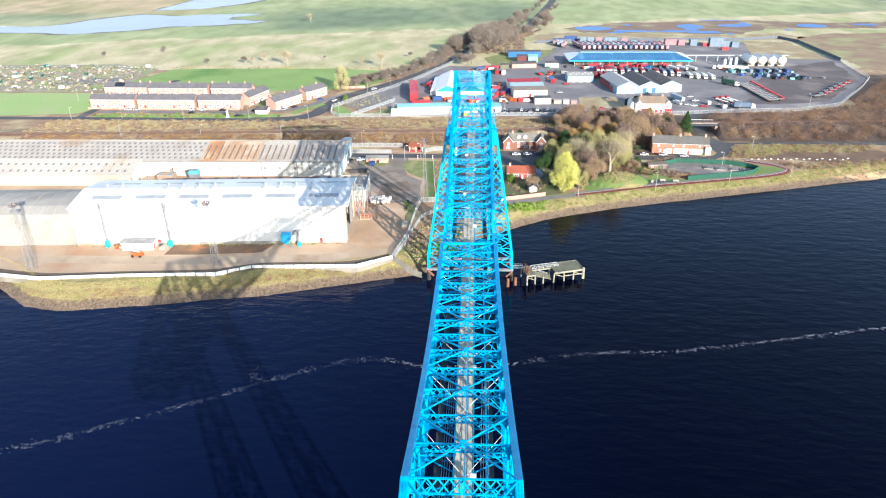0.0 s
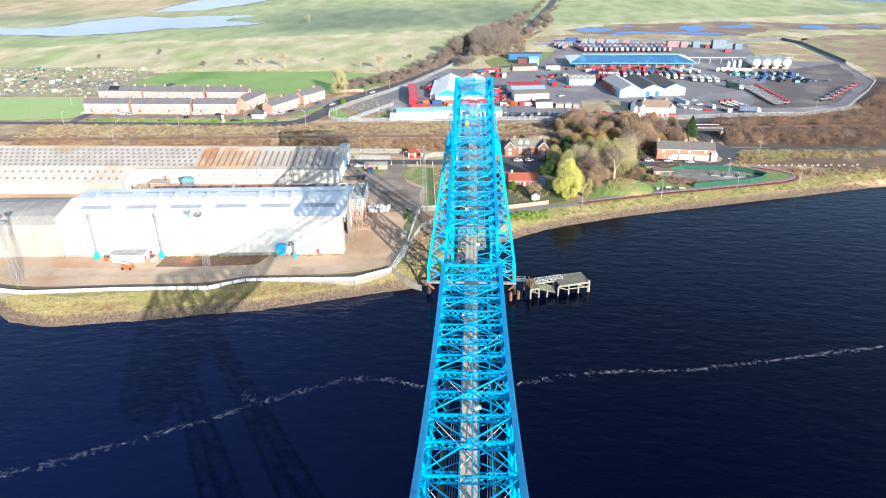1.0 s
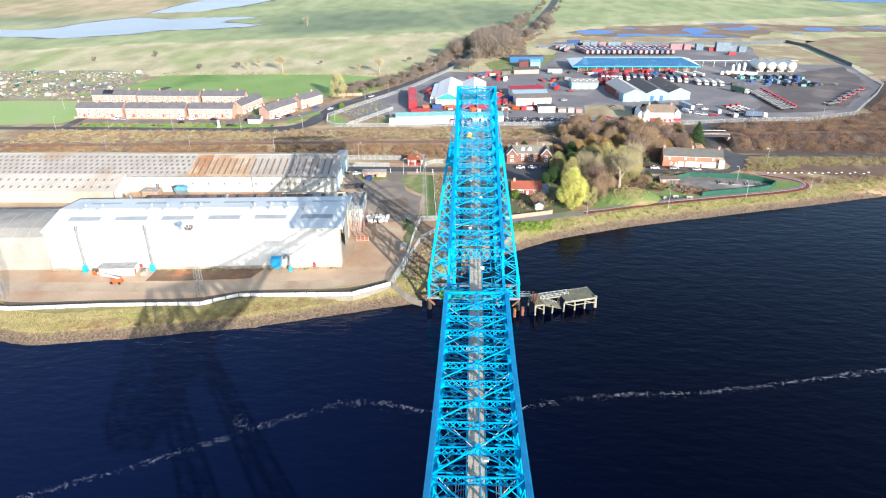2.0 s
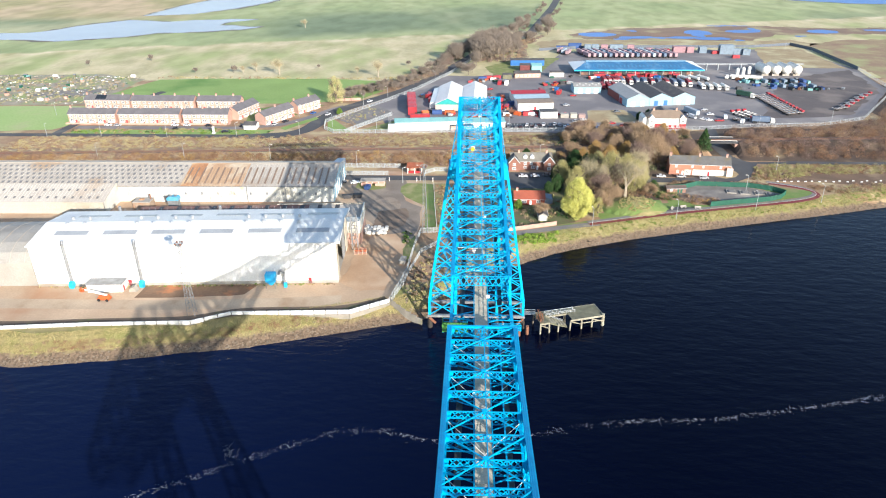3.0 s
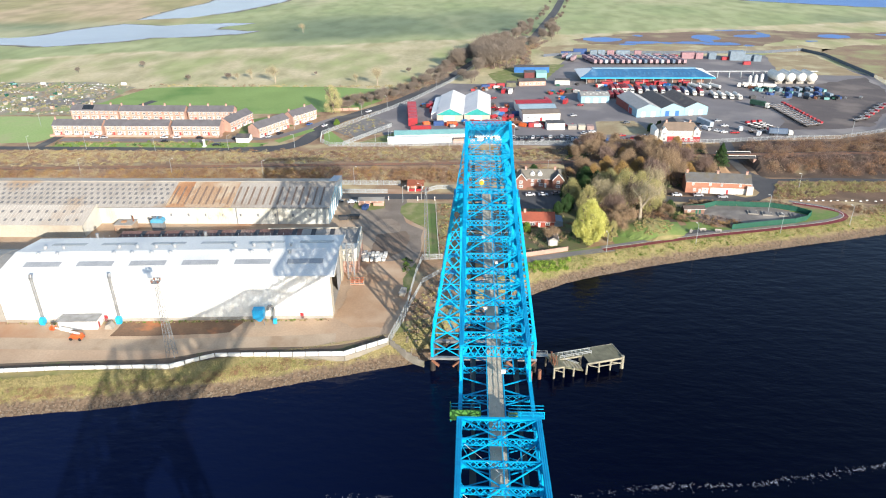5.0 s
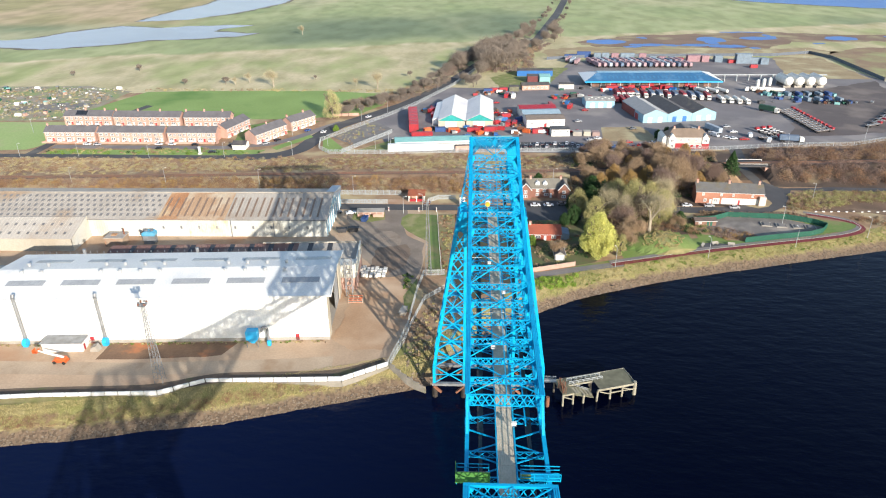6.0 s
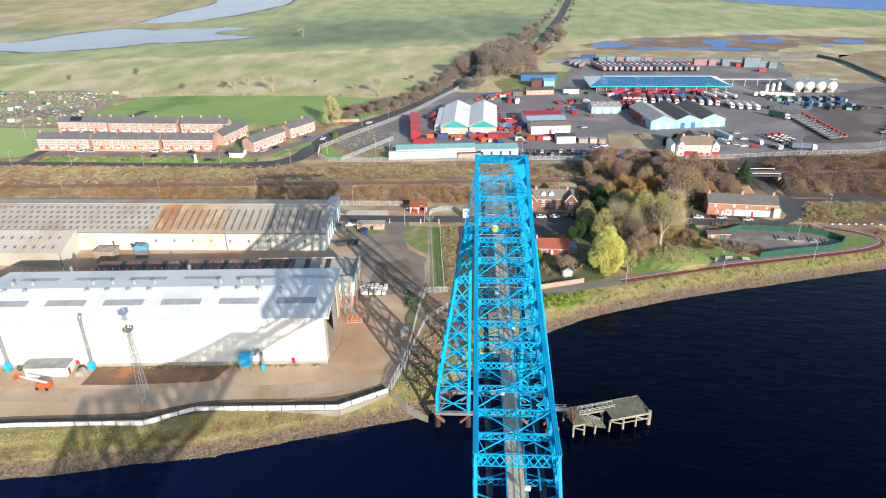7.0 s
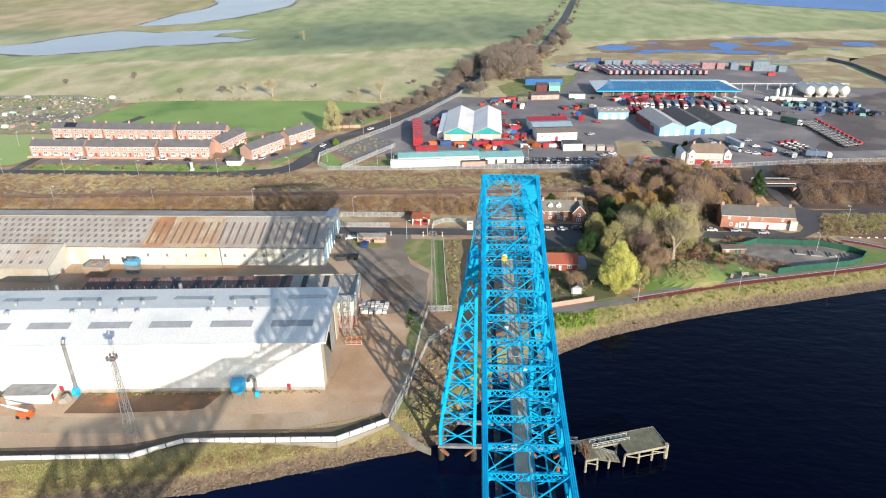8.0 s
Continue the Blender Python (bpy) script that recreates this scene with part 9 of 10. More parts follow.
LEAF = {"yellow": foliage("yellow_leaves", (0.47, 0.46, 0.105), (0.63, 0.60, 0.20), (0.31, 0.33, 0.07)),
        "olive": foliage("olive_leaves", (0.30, 0.275, 0.115), (0.43, 0.38, 0.175), (0.17, 0.17, 0.06)),
        "dark": foliage("dark_evergreen", (0.03, 0.065, 0.02), (0.055, 0.11, 0.035), (0.018, 0.04, 0.014)),
        "orange": foliage("orange_leaves", (0.33, 0.20, 0.075), (0.42, 0.27, 0.10), (0.22, 0.14, 0.06)),
        "brown": foliage("brown_twigs", (0.26, 0.18, 0.11), (0.38, 0.27, 0.17), (0.14, 0.095, 0.065)),
        "mauve": foliage("mauve_twigs", (0.19, 0.13, 0.10), (0.27, 0.19, 0.155), (0.11, 0.075, 0.065)),
        "grey": foliage("grey_twigs", (0.175, 0.145, 0.12), (0.26, 0.215, 0.175), (0.11, 0.09, 0.075)),
        "russet": foliage("russet_twigs", (0.22, 0.125, 0.072), (0.32, 0.19, 0.11), (0.13, 0.08, 0.05)),
        "dusk": foliage("dusky_twigs", (0.125, 0.08, 0.065), (0.18, 0.12, 0.095), (0.075, 0.05, 0.042)),
        "straw": foliage("straw_grass", (0.36, 0.30, 0.13), (0.48, 0.41, 0.20), (0.23, 0.18, 0.08)),
        "pale": foliage("pale_twigs", (0.33, 0.275, 0.165), (0.43, 0.37, 0.235), (0.21, 0.175, 0.105)),
        "green": foliage("green_bush", (0.12, 0.20, 0.03), (0.18, 0.26, 0.05), (0.07, 0.13, 0.02)),
        "bush": foliage("bright_green_bush", (0.21, 0.32, 0.04), (0.30, 0.40, 0.07), (0.12, 0.20, 0.025))}


def skeleton(h, spread, seed, levels=4, first=0.2):
    """A tapered trunk with limbs, and the ends of the twigs."""
    r = random.Random(seed)
    sh, tips = Shape(), []

    def grow(p, d, ln, rad, lv):
        q = p + d * ln
        sh.tube(p, q, rad, rad * 0.68, 6 if lv < 2 else 4)
        if lv >= 2:
            tips.append((q, rad))
            tips.append((p.lerp(q, 0.5), rad))
        if lv >= levels:
            return
        for _ in range(3 if lv < 2 else r.choice((2, 3))):
            e = Vector((r.gauss(0, 1), r.gauss(0, 1), r.gauss(0.25, 0.5))).normalized()
            nd = (d * 0.75 + e * spread).normalized()
            grow(q, nd, ln * r.uniform(0.62, 0.85), rad * 0.62, lv + 1)

    grow(Vector((0, 0, -0.3)), Vector((r.uniform(-0.06, 0.06), r.uniform(-0.06, 0.06), 1)).normalized(), h * first, h * 0.022, 0)
    return sh, [t[0] for t in tips]


def tree(kind, h, seed, label, m, spread=0.75, per=26, leaf=(0.32, 0.2), blob=0.95, bark=BARK, upright=0.0, group="trees", first=0.2):
    """A tree: trunk with limbs, and a ragged crown of small leaves or twigs about the twig ends."""
    t = thing("tree", label, "tree", group, m)
    sh, tips = skeleton(h, spread, seed, 4, first)
    top = max(p.z for p in tips)
    k = h / top
    sh.v = [(x * k, y * k, z * k) for x, y, z in sh.v]
    part("trunk", sh, bark, t)
    rs = np.random.RandomState(seed)
    base = np.array([[p.x * k, p.y * k, p.z * k] for p in tips])
    keep = base[rs.rand(len(base)) < 0.9]
    pts = np.repeat(keep, per, 0) + rs.normal(size=(len(keep) * per, 3)) * blob * np.repeat(rs.uniform(0.5, 1.25, len(keep)), per)[:, None]
    pts = pts[pts[:, 2] > 0.7]
    part("crown", quads_mesh("crown", pts, rs.uniform(leaf[0] * 0.6, leaf[0] * 1.3, len(pts)), leaf[1], LEAF[kind], upright, rs), None, t)
    return t


def conifer(h, m):
    t = thing("conifer_tree", "dark green conifer beside the railway bridge", "tree", m=m)
    part("trunk", Shape().tube((0, 0, -0.3), (0, 0, h * 0.9), 0.25, 0.05, 8), BARK, t)
    rs = np.random.RandomState(3)
    z = rs.uniform(0.06, 1, 5000) ** 0.9
    a = rs.uniform(0, 6.283, 5000)
    r = (1 - z ** 1.4) * 4.2 * (0.55 + 0.45 * rs.rand(5000)) * (1 + 0.25 * np.sin(a * 5 + z * 30)) + 0.1
    part("crown", quads_mesh("crown", np.stack([r * np.cos(a), r * np.sin(a), z * h], 1), 0.3, 0.14, LEAF["dark"], 0.0, rs), None, t)


def lumpy(kind, h, w, seed, label, m, lumps=40, per=420, leaf=(0.34, 0.19), group="trees"):
    """A full-crowned tree: limbs inside, and leaves gathered in many uneven lumps from near the ground up."""
    t = thing("tree", label, "tree", group, m)
    sh, tips = skeleton(h, 0.55, seed, 4, 0.12)
    k = h * 0.93 / max(p.z for p in tips)
    wide = max(math.hypot(p.x, p.y) for p in tips) * k
    q = min(1.0, w * 0.9 / wide)
    sh.v = [(x * k * q, y * k * q, z * k) for x, y, z in sh.v]
    part("trunk", sh, BARK, t)
    rs = np.random.RandomState(seed)
    out = []
    for i in range(lumps):
        f = (i + rs.rand()) / lumps
        z = h * (0.10 + 0.82 * f)
        rmax = w * math.sin(math.pi * min(1, (0.16 + 0.84 * f) ** 0.85)) ** 0.7 * 0.86 + 0.3
        a, r = rs.uniform(0, 6.283), rmax * rs.uniform(0.45, 1.0)
        c, br = np.array([r * math.cos(a), r * math.sin(a), z]), w * rs.uniform(0.15, 0.36)
        d = rs.normal(size=(per, 3))
        d /= np.linalg.norm(d, axis=1)[:, None]
        d *= (0.5 + 0.6 * rs.rand(per) ** 0.6)[:, None]
        d[:, 2] *= 1.35
        out.append(c + d * br)
    pts = np.concatenate(out)
    pts = pts[pts[:, 2] > 0.4]
    part("crown", quads_mesh("crown", pts, rs.uniform(leaf[0] * 0.6, leaf[0] * 1.3, len(pts)), leaf[1], LEAF[kind], 0.3, rs), None, t)
    return t


lumpy("yellow", 16.0, 6.4, 21, "large pale yellow-leaved willow by the river path", pose(42.0, 168.6, 0), 120, 420, (0.3, 0.065))
lumpy("olive", 9.0, 2.4, 22, "small olive-leaved tree beside the willow", pose(50.4, 168.6, 0, 0, 0, 60), 30, 200, (0.3, 0.06))
conifer(12.6, pose(118.6, 252.5, 1.2))
LEAF["poplar"] = foliage("poplar_leaves", (0.40, 0.36, 0.16), (0.50, 0.45, 0.23), (0.29, 0.27, 0.11))
lumpy("poplar", 18.0, 6.2, 23, "tall pale yellow poplar beside the playing field", pose(-93.5, 358.0, 0), 60, 110, (0.36, 0.07))
GROVE = [("pale", 16.5, 66, 189.5, 0.75, "pale leafless tree with spreading grey limbs"), ("olive", 16.0, 62, 205, 0.65, "tall olive-brown tree in the grove"), ("pale", 13.0, 56.5, 193, 0.8, "pale leafless tree with spreading grey limbs"),
         ("olive", 14.0, 72, 199, 0.65, "tall olive-brown tree in the grove"), ("olive", 13.0, 70, 211, 0.7, "tall olive-brown tree in the grove"), ("pale", 12.0, 50, 203, 0.8, "bare grey tree in the grove"),
         ("orange", 11.0, 66, 231, 0.6, "orange autumn tree in the grove"), ("orange", 10.0, 76, 240, 0.6, "orange autumn tree in the grove"), ("orange", 8.0, 54, 236, 0.6, "orange autumn tree in the grove"), ("orange", 9.0, 61, 243, 0.6, "orange autumn tree in the grove"),
         ("pale", 10.0, 84, 234, 0.8, "bare brown tree in the grove"), ("brown", 9.5, 72, 247, 0.8, "bare brown tree in the grove"), ("mauve", 9.0, 60, 251, 0.8, "bare brown tree in the grove"), ("brown", 9.5, 90, 242, 0.8, "bare brown tree in the grove"),
         ("mauve", 10.5, 101, 246, 0.85, "bare mauve-brown tree below the bank"), ("dark", 9.0, 47, 216, 0.7, "dark evergreen tree by the villa"), ("dark", 9.0, 49, 229, 0.7, "dark evergreen tree by the villa"), ("dark", 7.5, 37, 198, 0.7, "dark evergreen tree by the bungalow"),
         ("dark", 6.0, 44, 188, 0.7, "dark evergreen tree by the bungalow"), ("olive", 12.0, 58, 217, 0.7, "olive-brown tree in the grove"), ("olive", 12.0, 45, 196, 0.8, "olive-brown tree beside the bungalow"), ("pale", 12.0, 76, 218, 0.7, "pale leafless tree in the grove"),
         ("dark", 5.0, 80.5, 199, 0.8, "dark evergreen bush by the hut"), ("brown", 5.0, 78, 193, 0.8, "bare red-brown shrub by the hut"), ("brown", 7.5, 57, 180, 0.9, "bare red-brown shrub by the mound"), ("brown", 8.0, 53, 175, 0.9, "bare red-brown shrub by the mound"),
         ("mauve", 9.0, 108, 243, 0.8, "bare mauve-brown tree below the bank"), ("brown", 9.0, 94, 235, 0.8, "bare brown tree behind the cottages"), ("brown", 5.0, 27, 168, 0.9, "bare brown garden shrub"), ("green", 4.0, 18.5, 176, 0.9, "small green garden bush"),
         ("brown", 7.0, 92, 254, 0.8, "bare brown tree on the bank"), ("mauve", 7.0, 80, 263, 0.8, "bare mauve-brown tree on the bank"), ("brown", 6.5, 66, 263, 0.8, "bare brown tree on the bank"), ("dark", 5.5, 26, 241, 0.8, "dark evergreen bush behind the villa"),
         ("brown", 12.0, 88, 240, 0.8, "bare red-brown tree behind the cottages"), ("brown", 11.0, 83, 247, 0.8, "bare red-brown tree behind the cottages"), ("mauve", 11.0, 95, 250, 0.8, "bare mauve-brown tree behind the cottages"), ("mauve", 11.0, 78, 229, 0.8, "bare mauve-brown tree in the grove"),
         ("olive", 11.0, 40, 207, 0.7, "olive-green tree by the car park"), ("dark", 6.5, 38, 213, 0.7, "dark evergreen bush by the car park"), ("dark", 5.0, 33, 196, 0.7, "dark evergreen hedge by the bungalow"), ("dark", 8.0, 54, 226, 0.7, "dark evergreen tree in the grove"),
         ("green", 3.6, -86, 330, 0.9, "green bush at the plot corner"), ("dark", 5, 100, 318, 0.8, "dark evergreen bush by the white house"), ("dark", 5.5, 106, 322, 0.8, "dark evergreen bush by the white house"), ("dark", 5.0, 114, 320, 0.8, "dark evergreen bush by the white house")]
PT = {}
for k, (kd, h, x, y, sp, lb) in enumerate(GROVE):
    wood = kd in ("pale", "brown", "mauve")
    m = pose(x, y, max(0, height(x, y)), 0, 0, k * 67)
    key = (kd, k % 2)
    if key in PT:
        src, h0 = PT[key]
        t = copy_thing(src, m @ Matrix.Scale(h / h0, 4))
        tagged(t, lb)
    elif kd in ("olive", "dark", "orange", "green"):
        t = lumpy(kd, h, h * 0.42, 40 + k, lb, m, 64, 230, (0.34, 0.06), "grove trees")
        PT[key] = (t, h)
    else:
        t = tree(kd, h, 40 + k, lb, m, sp * 0.72 if wood else sp, {"pale": 40, "brown": 70, "mauve": 70}[kd], (0.55, 0.03), h * 0.11, PALEBARK if kd == "pale" else BARK, 1.0 if wood else 0.0, "grove trees", 0.16)
        PT[key] = (t, h)
# more trees that close the grove up to the railway
rg = random.Random(29)
n = 0
while n < 60:
    x, y = rg.uniform(46, 114), rg.uniform(190, 290)
    if abs(y - rail_y(x)) < 5 or (x > 77 and y < 232) or (x > 60 and y < 196) or (x > 104 and y < 238) or (96 < x < 125 and y > 292):
        continue
    n += 1
    kd = rg.choice(("olive", "brown", "olive", "olive", "mauve", "pale")) if y < 226 else rg.choice(("brown", "mauve", "brown", "mauve", "orange", "brown"))
    src, h0 = PT.get((kd, n % 2)) or PT.get((kd, 0)) or PT[(kd, 1)]
    h = rg.uniform(7, 11.5) if y < 226 else rg.uniform(4.5, 8.0)
    tagged(copy_thing(src, pose(x, y, max(0, height(x, y)), 0, 0, rg.uniform(0, 360)) @ Matrix.Scale(h / h0, 4)), {"olive": "olive-brown tree in the grove", "pale": "pale leafless tree in the grove", "orange": "orange autumn tree on the slope"}.get(kd, "bare brown tree on the railway slope"))
# bare roadside trees along the main road and the wood beside it
BARE = []
for k in range(3):
    h = (13.0, 11.0, 9.0)[k]
    BARE.append((tree("grey", h, 90 + k, "bare grey-brown roadside tree beside the main road", pose((-16, 14, 26)[k], (512, 520, 545)[k], 0), 0.6, 46, (0.8, 0.05), h * 0.12, BARK, 0.6, "roadside trees"), h))
rg = random.Random(3)
spots = []
for k in range(60):
    f = rg.random()
    i = rg.choice((5, 6, 6, 7, 7, 8, 8, 9))
    a, b = MAIN[i], MAIN[i + 1]
    x, y = a[0] + (b[0] - a[0]) * f, a[1] + (b[1] - a[1]) * f
    spots.append((x - rg.uniform(8, 17), y + rg.uniform(-4, 8), rg.uniform(4, 7.5) if y < 500 else rg.uniform(6, 11)))
    if i >= 7:
        spots.append((x + rg.uniform(8, 24), y - rg.uniform(0, 12), rg.uniform(6, 12)))
for k in range(34):
    i, f = rg.choice((9, 10, 11)), rg.random()
    a, b = MAIN[i], MAIN[i + 1]
    x, y = a[0] + (b[0] - a[0]) * f, a[1] + (b[1] - a[1]) * f
    spots.append((x + rg.choice((-1, -1, 1)) * rg.uniform(9, 15), y, rg.uniform(3.0, 5.5)))
for k in range(26):
    spots.append((rg.uniform(0, 36), rg.uniform(505, 590), rg.uniform(11, 17)))
for k, (x, y, h) in enumerate(spots):
    src, h0 = BARE[k % 3]
    t = copy_thing(src, pose(x, y, 0, 0, 0, rg.uniform(0, 360)) @ Matrix.Scale(h / h0, 4))
    if y > 500:
        tagged(t, "bare grey-brown tree in the roadside wood")
for x, y, h in ((-186, 453, 6), (-195, 456, 5), (-178, 462, 7), (-155, 447, 12), (-75.5, 441, 12), (-93, 450, 6), (-330, 485, 4), (-285, 506, 5), (-129, 473, 3), (-192, 703, 9), (500, 760, 8), (-55, 484, 4), (-226, 454, 4)):
    src, h0 = PT[("pale", 0)] if h > 5 else BARE[0]
    tagged(copy_thing(src, pose(x, y, 0, 0, 0, x) @ Matrix.Scale(h / h0, 4)), "lone bare tree on the pasture", group="pasture trees")


def inside(x, y, poly):
    c = False
    for (xa, ya), (xb, yb) in zip(poly, poly[1:] + poly[:1]):
        if (ya > y) != (yb > y) and x < (xb - xa) * (y - ya) / (yb - ya) + xa:
            c = not c
    return c


def scrub(name, poly, count, rad, tall, kinds, label, per=60, twig=(0.34, 0.07), seed=1, keep=None):
    """Uncountable low shrubs over an area, one piece for each hue."""
    r = random.Random(seed)
    rs = np.random.RandomState(seed)
    xs, ys = [p[0] for p in poly], [p[1] for p in poly]
    bag = collections.defaultdict(list)
    n = 0
    while n < count:
        x, y = r.uniform(min(xs), max(xs)), r.uniform(min(ys), max(ys))
        if not inside(x, y, poly) or (keep and not keep(x, y)):
            n += 0.002
            continue
        n += 1
        kd = kinds[int((noise.noise((x * 0.05, y * 0.05, seed)) * 0.9 + 0.5 + r.uniform(-0.25, 0.25)) * len(kinds)) % len(kinds)]
        q, z0 = r.uniform(*rad), height(x, y)
        d = rs.normal(size=(per, 3))
        d /= np.linalg.norm(d, axis=1)[:, None]
        d *= (0.45 + 0.55 * rs.rand(per))[:, None]
        d[:, 2] = np.abs(d[:, 2])
        bag[kd].append(np.array([x, y, z0]) + d * np.array([q, q, q * r.uniform(*tall)]))
    for kd, lst in bag.items():
        pts = np.concatenate(lst)
        tagged(new(name, quads_mesh(name, pts, rs.uniform(twig[0] * 0.6, twig[0] * 1.4, len(pts)), twig[1], LEAF[kd], 0.2, rs)), label, name.replace("_", " "), kind="stuff")


clear = lambda x, y: abs(y - rail_y(x)) > 3.2 and not (x > 115 and abs(x - 131) < 7)
scrub("scrub", [(140, 244), (300, 246), (360, 300), (350, 420), (305, 400), (240, 316), (205, 300), (150, 298), (141, 285)], 2300, (1.8, 4.3), (0.85, 1.45), ["russet", "mauve", "dusk", "russet", "dusk", "mauve", "brown"], "dense brown and mauve winter scrub on the bank", 170, (0.45, 0.06), 1, clear)
scrub("scrub", [(-260, 229), (112, 231), (118, 287), (-260, 275)], 1500, (0.7, 1.9), (0.25, 0.6), ["straw", "russet", "brown", "straw", "pale", "russet"], "low russet and straw growth on the railway bank", 70, (0.3, 0.045), 2, lambda x, y: clear(x, y) and not (-75 < x < -5 and y < 230))
scrub("scrub", [(50, 176), (60, 186), (74, 186), (86, 196), (86, 208), (84, 218), (100, 226), (116, 250), (116, 288), (48, 288), (44, 240), (46, 200)], 1000, (1.0, 2.8), (0.7, 1.3), ["brown", "olive", "russet", "brown", "mauve", "dark"], "tangled undergrowth below the grove", 110, (0.4, 0.055), 3, lambda x, y: not (x > 79 and y < 226) and math.hypot((x - 69) / 14, (y - 178) / 11) > 1 and abs(y - rail_y(x)) > 3)
scrub("scrub", [(88, 206), (136, 205), (132, 210), (118, 209), (92, 210)], 150, (0.7, 1.6), (0.7, 1.1), ["brown", "mauve"], "brown shrubs behind the green fence", 50, (0.3, 0.09), 4)
scrub("scrub", [(92, 182), (108, 184), (104, 190), (90, 195)], 60, (0.9, 2.0), (0.7, 1.1), ["brown", "mauve", "orange"], "brown shrubs inside the green fence", 50, (0.3, 0.09), 14)
scrub("scrub", [(-238, 284), (-150, 284), (-150, 294), (-238, 294)], 55, (0.9, 2.0), (0.6, 1.0), ["olive", "brown", "green"], "brown shrubs on the verge before the terraces", 130, (0.32, 0.05), 5)
scrub("scrub", [(-100, 372), (-52, 402), (-20, 470), (-30, 480), (-66, 424), (-100, 392)], 420, (1.2, 2.8), (0.8, 1.4), ["grey", "mauve", "brown", "grey"], "brown hedge scrub beside the main road", 110, (0.45, 0.06), 6)
scrub("scrub", [(-24, 470), (-4, 545), (10, 600), (-8, 604), (-24, 548), (-38, 484)], 260, (1.4, 3.2), (0.8, 1.5), ["grey", "mauve", "grey"], "grey-brown thicket west of the main road", 110, (0.5, 0.07), 15)
scrub("scrub", [(2, 500), (46, 505), (50, 580), (72, 640), (52, 630), (20, 575)], 300, (1.4, 3.0), (0.7, 1.2), ["grey", "mauve", "brown"], "grey-brown thicket east of the main road", 110, (0.5, 0.07), 16)
scrub("scrub", [(17, 158), (40, 166), (40, 182), (30, 198), (16, 198)], 60, (0.6, 1.6), (0.6, 1.0), ["dark", "brown", "olive", "russet"], "dark garden shrubs round the bungalow", 50, (0.3, 0.1), 17, lambda x, y: not (14 < x < 33 and 178 < y < 196))
scrub("scrub", [(-240, 284), (-120, 284), (-120, 291), (-240, 292)], 90, (0.5, 1.5), (0.6, 1.0), ["olive", "green", "green", "dark"], "mixed green and brown shrubs on the verge", 40, (0.3, 0.11), 18)
scrub("scrub", [(-86, 318), (-70, 345), (-56, 334), (-54, 326), (-72, 300)], 60, (0.6, 1.4), (0.6, 1.0), ["brown", "pale", "olive"], "weeds and brambles on the fenced plot", 40, (0.3, 0.08), 7)
scrub("scrub", [(14, 143), (20, 142.5), (32, 147.5), (34, 152.5), (22, 150.5), (14, 147.5)], 70, (0.7, 1.5), (0.7, 1.0), ["bush", "green", "bush"], "green bushes on the bank by the path", 60, (0.25, 0.12), 8)
scrub("scrub", [(130, 213), (145, 214.5), (163, 222), (200, 224), (216, 235), (148, 235.5), (138, 231.5)], 620, (0.8, 1.9), (0.6, 1.0), ["olive", "brown", "olive", "russet", "pale"], "straw-coloured rough growth by the lane", 50, (0.34, 0.08), 9)
scrub("scrub", [(160, 196), (260, 218), (290, 236), (226, 226), (200, 210), (150, 205)], 520, (0.8, 2.0), (0.5, 0.9), ["olive", "brown", "russet", "pale"], "straw-coloured rough growth above the shore", 50, (0.34, 0.08), 10)
scrub("scrub", [(-250, 433), (-60, 432), (-58, 438), (-250, 441)], 150, (0.6, 1.6), (0.5, 0.9), ["straw", "pale", "brown"], "dry hedge growth along the field edge", 40, (0.36, 0.1), 11)
scrub("scrub", [(-24, 98), (-14, 97), (-11, 120), (-13, 140), (-19, 132), (-23, 117)], 70, (0.5, 1.2), (0.5, 0.9), ["brown", "straw", "brown", "straw"], "weeds and brambles on the rubble slope", 60, (0.28, 0.08), 12)
scrub("scrub", [(-420, 354), (-264, 354), (-262, 436), (-420, 440)], 620, (0.6, 1.5), (0.5, 1.0), ["brown", "pale", "olive", "mauve"], "overgrown allotment plots and hedges", 40, (0.34, 0.1), 13)

scrub("scrub", [(-250, 229), (112, 231), (118, 287), (-260, 275)], 170, (1.2, 2.8), (0.6, 1.0), ["brown", "mauve", "russet", "brown"], "rounded brown bushes on the railway bank", 200, (0.34, 0.045), 22, lambda x, y: clear(x, y) and not (-75 < x < -5 and y < 230))
scrub("scrub", [(-250, 230), (46, 231), (46, 247), (-250, 238)], 1000, (1.0, 2.7), (0.7, 1.25), ["russet", "brown", "russet", "orange", "russet", "mauve", "pale"], "tangled russet and olive bushes on the railway slope", 120, (0.34, 0.045), 33, lambda x, y: clear(x, y) and y < rail_y(x) - 4)
scrub("scrub", [(-260, 252), (46, 262), (46, 289), (-260, 277)], 1500, (0.8, 2.1), (0.35, 0.75), ["pale", "straw", "brown", "pale", "russet", "olive"], "straw and olive growth north of the railway", 80, (0.32, 0.045), 34, lambda x, y: clear(x, y) and rail_y(x) + 4 < y < (278 if x < -80 else 286))
scrub("scrub", [(-14.8, 152), (-12.5, 152), (-12.5, 204), (-18.6, 204), (-16.8, 178)], 70, (0.5, 1.1), (0.5, 0.9), ["brown", "russet", "olive", "brown"], "weeds and bushes outside the works fence", 50, (0.3, 0.1), 23)
scrub("scrub", [(-149, 102.2), (-47, 107.6), (-47, 108.6), (-149, 103.2)], 170, (0.2, 0.6), (0.4, 0.8), ["olive", "green", "straw", "brown"], "weeds along the foot of the white shed", 30, (0.2, 0.08), 24)
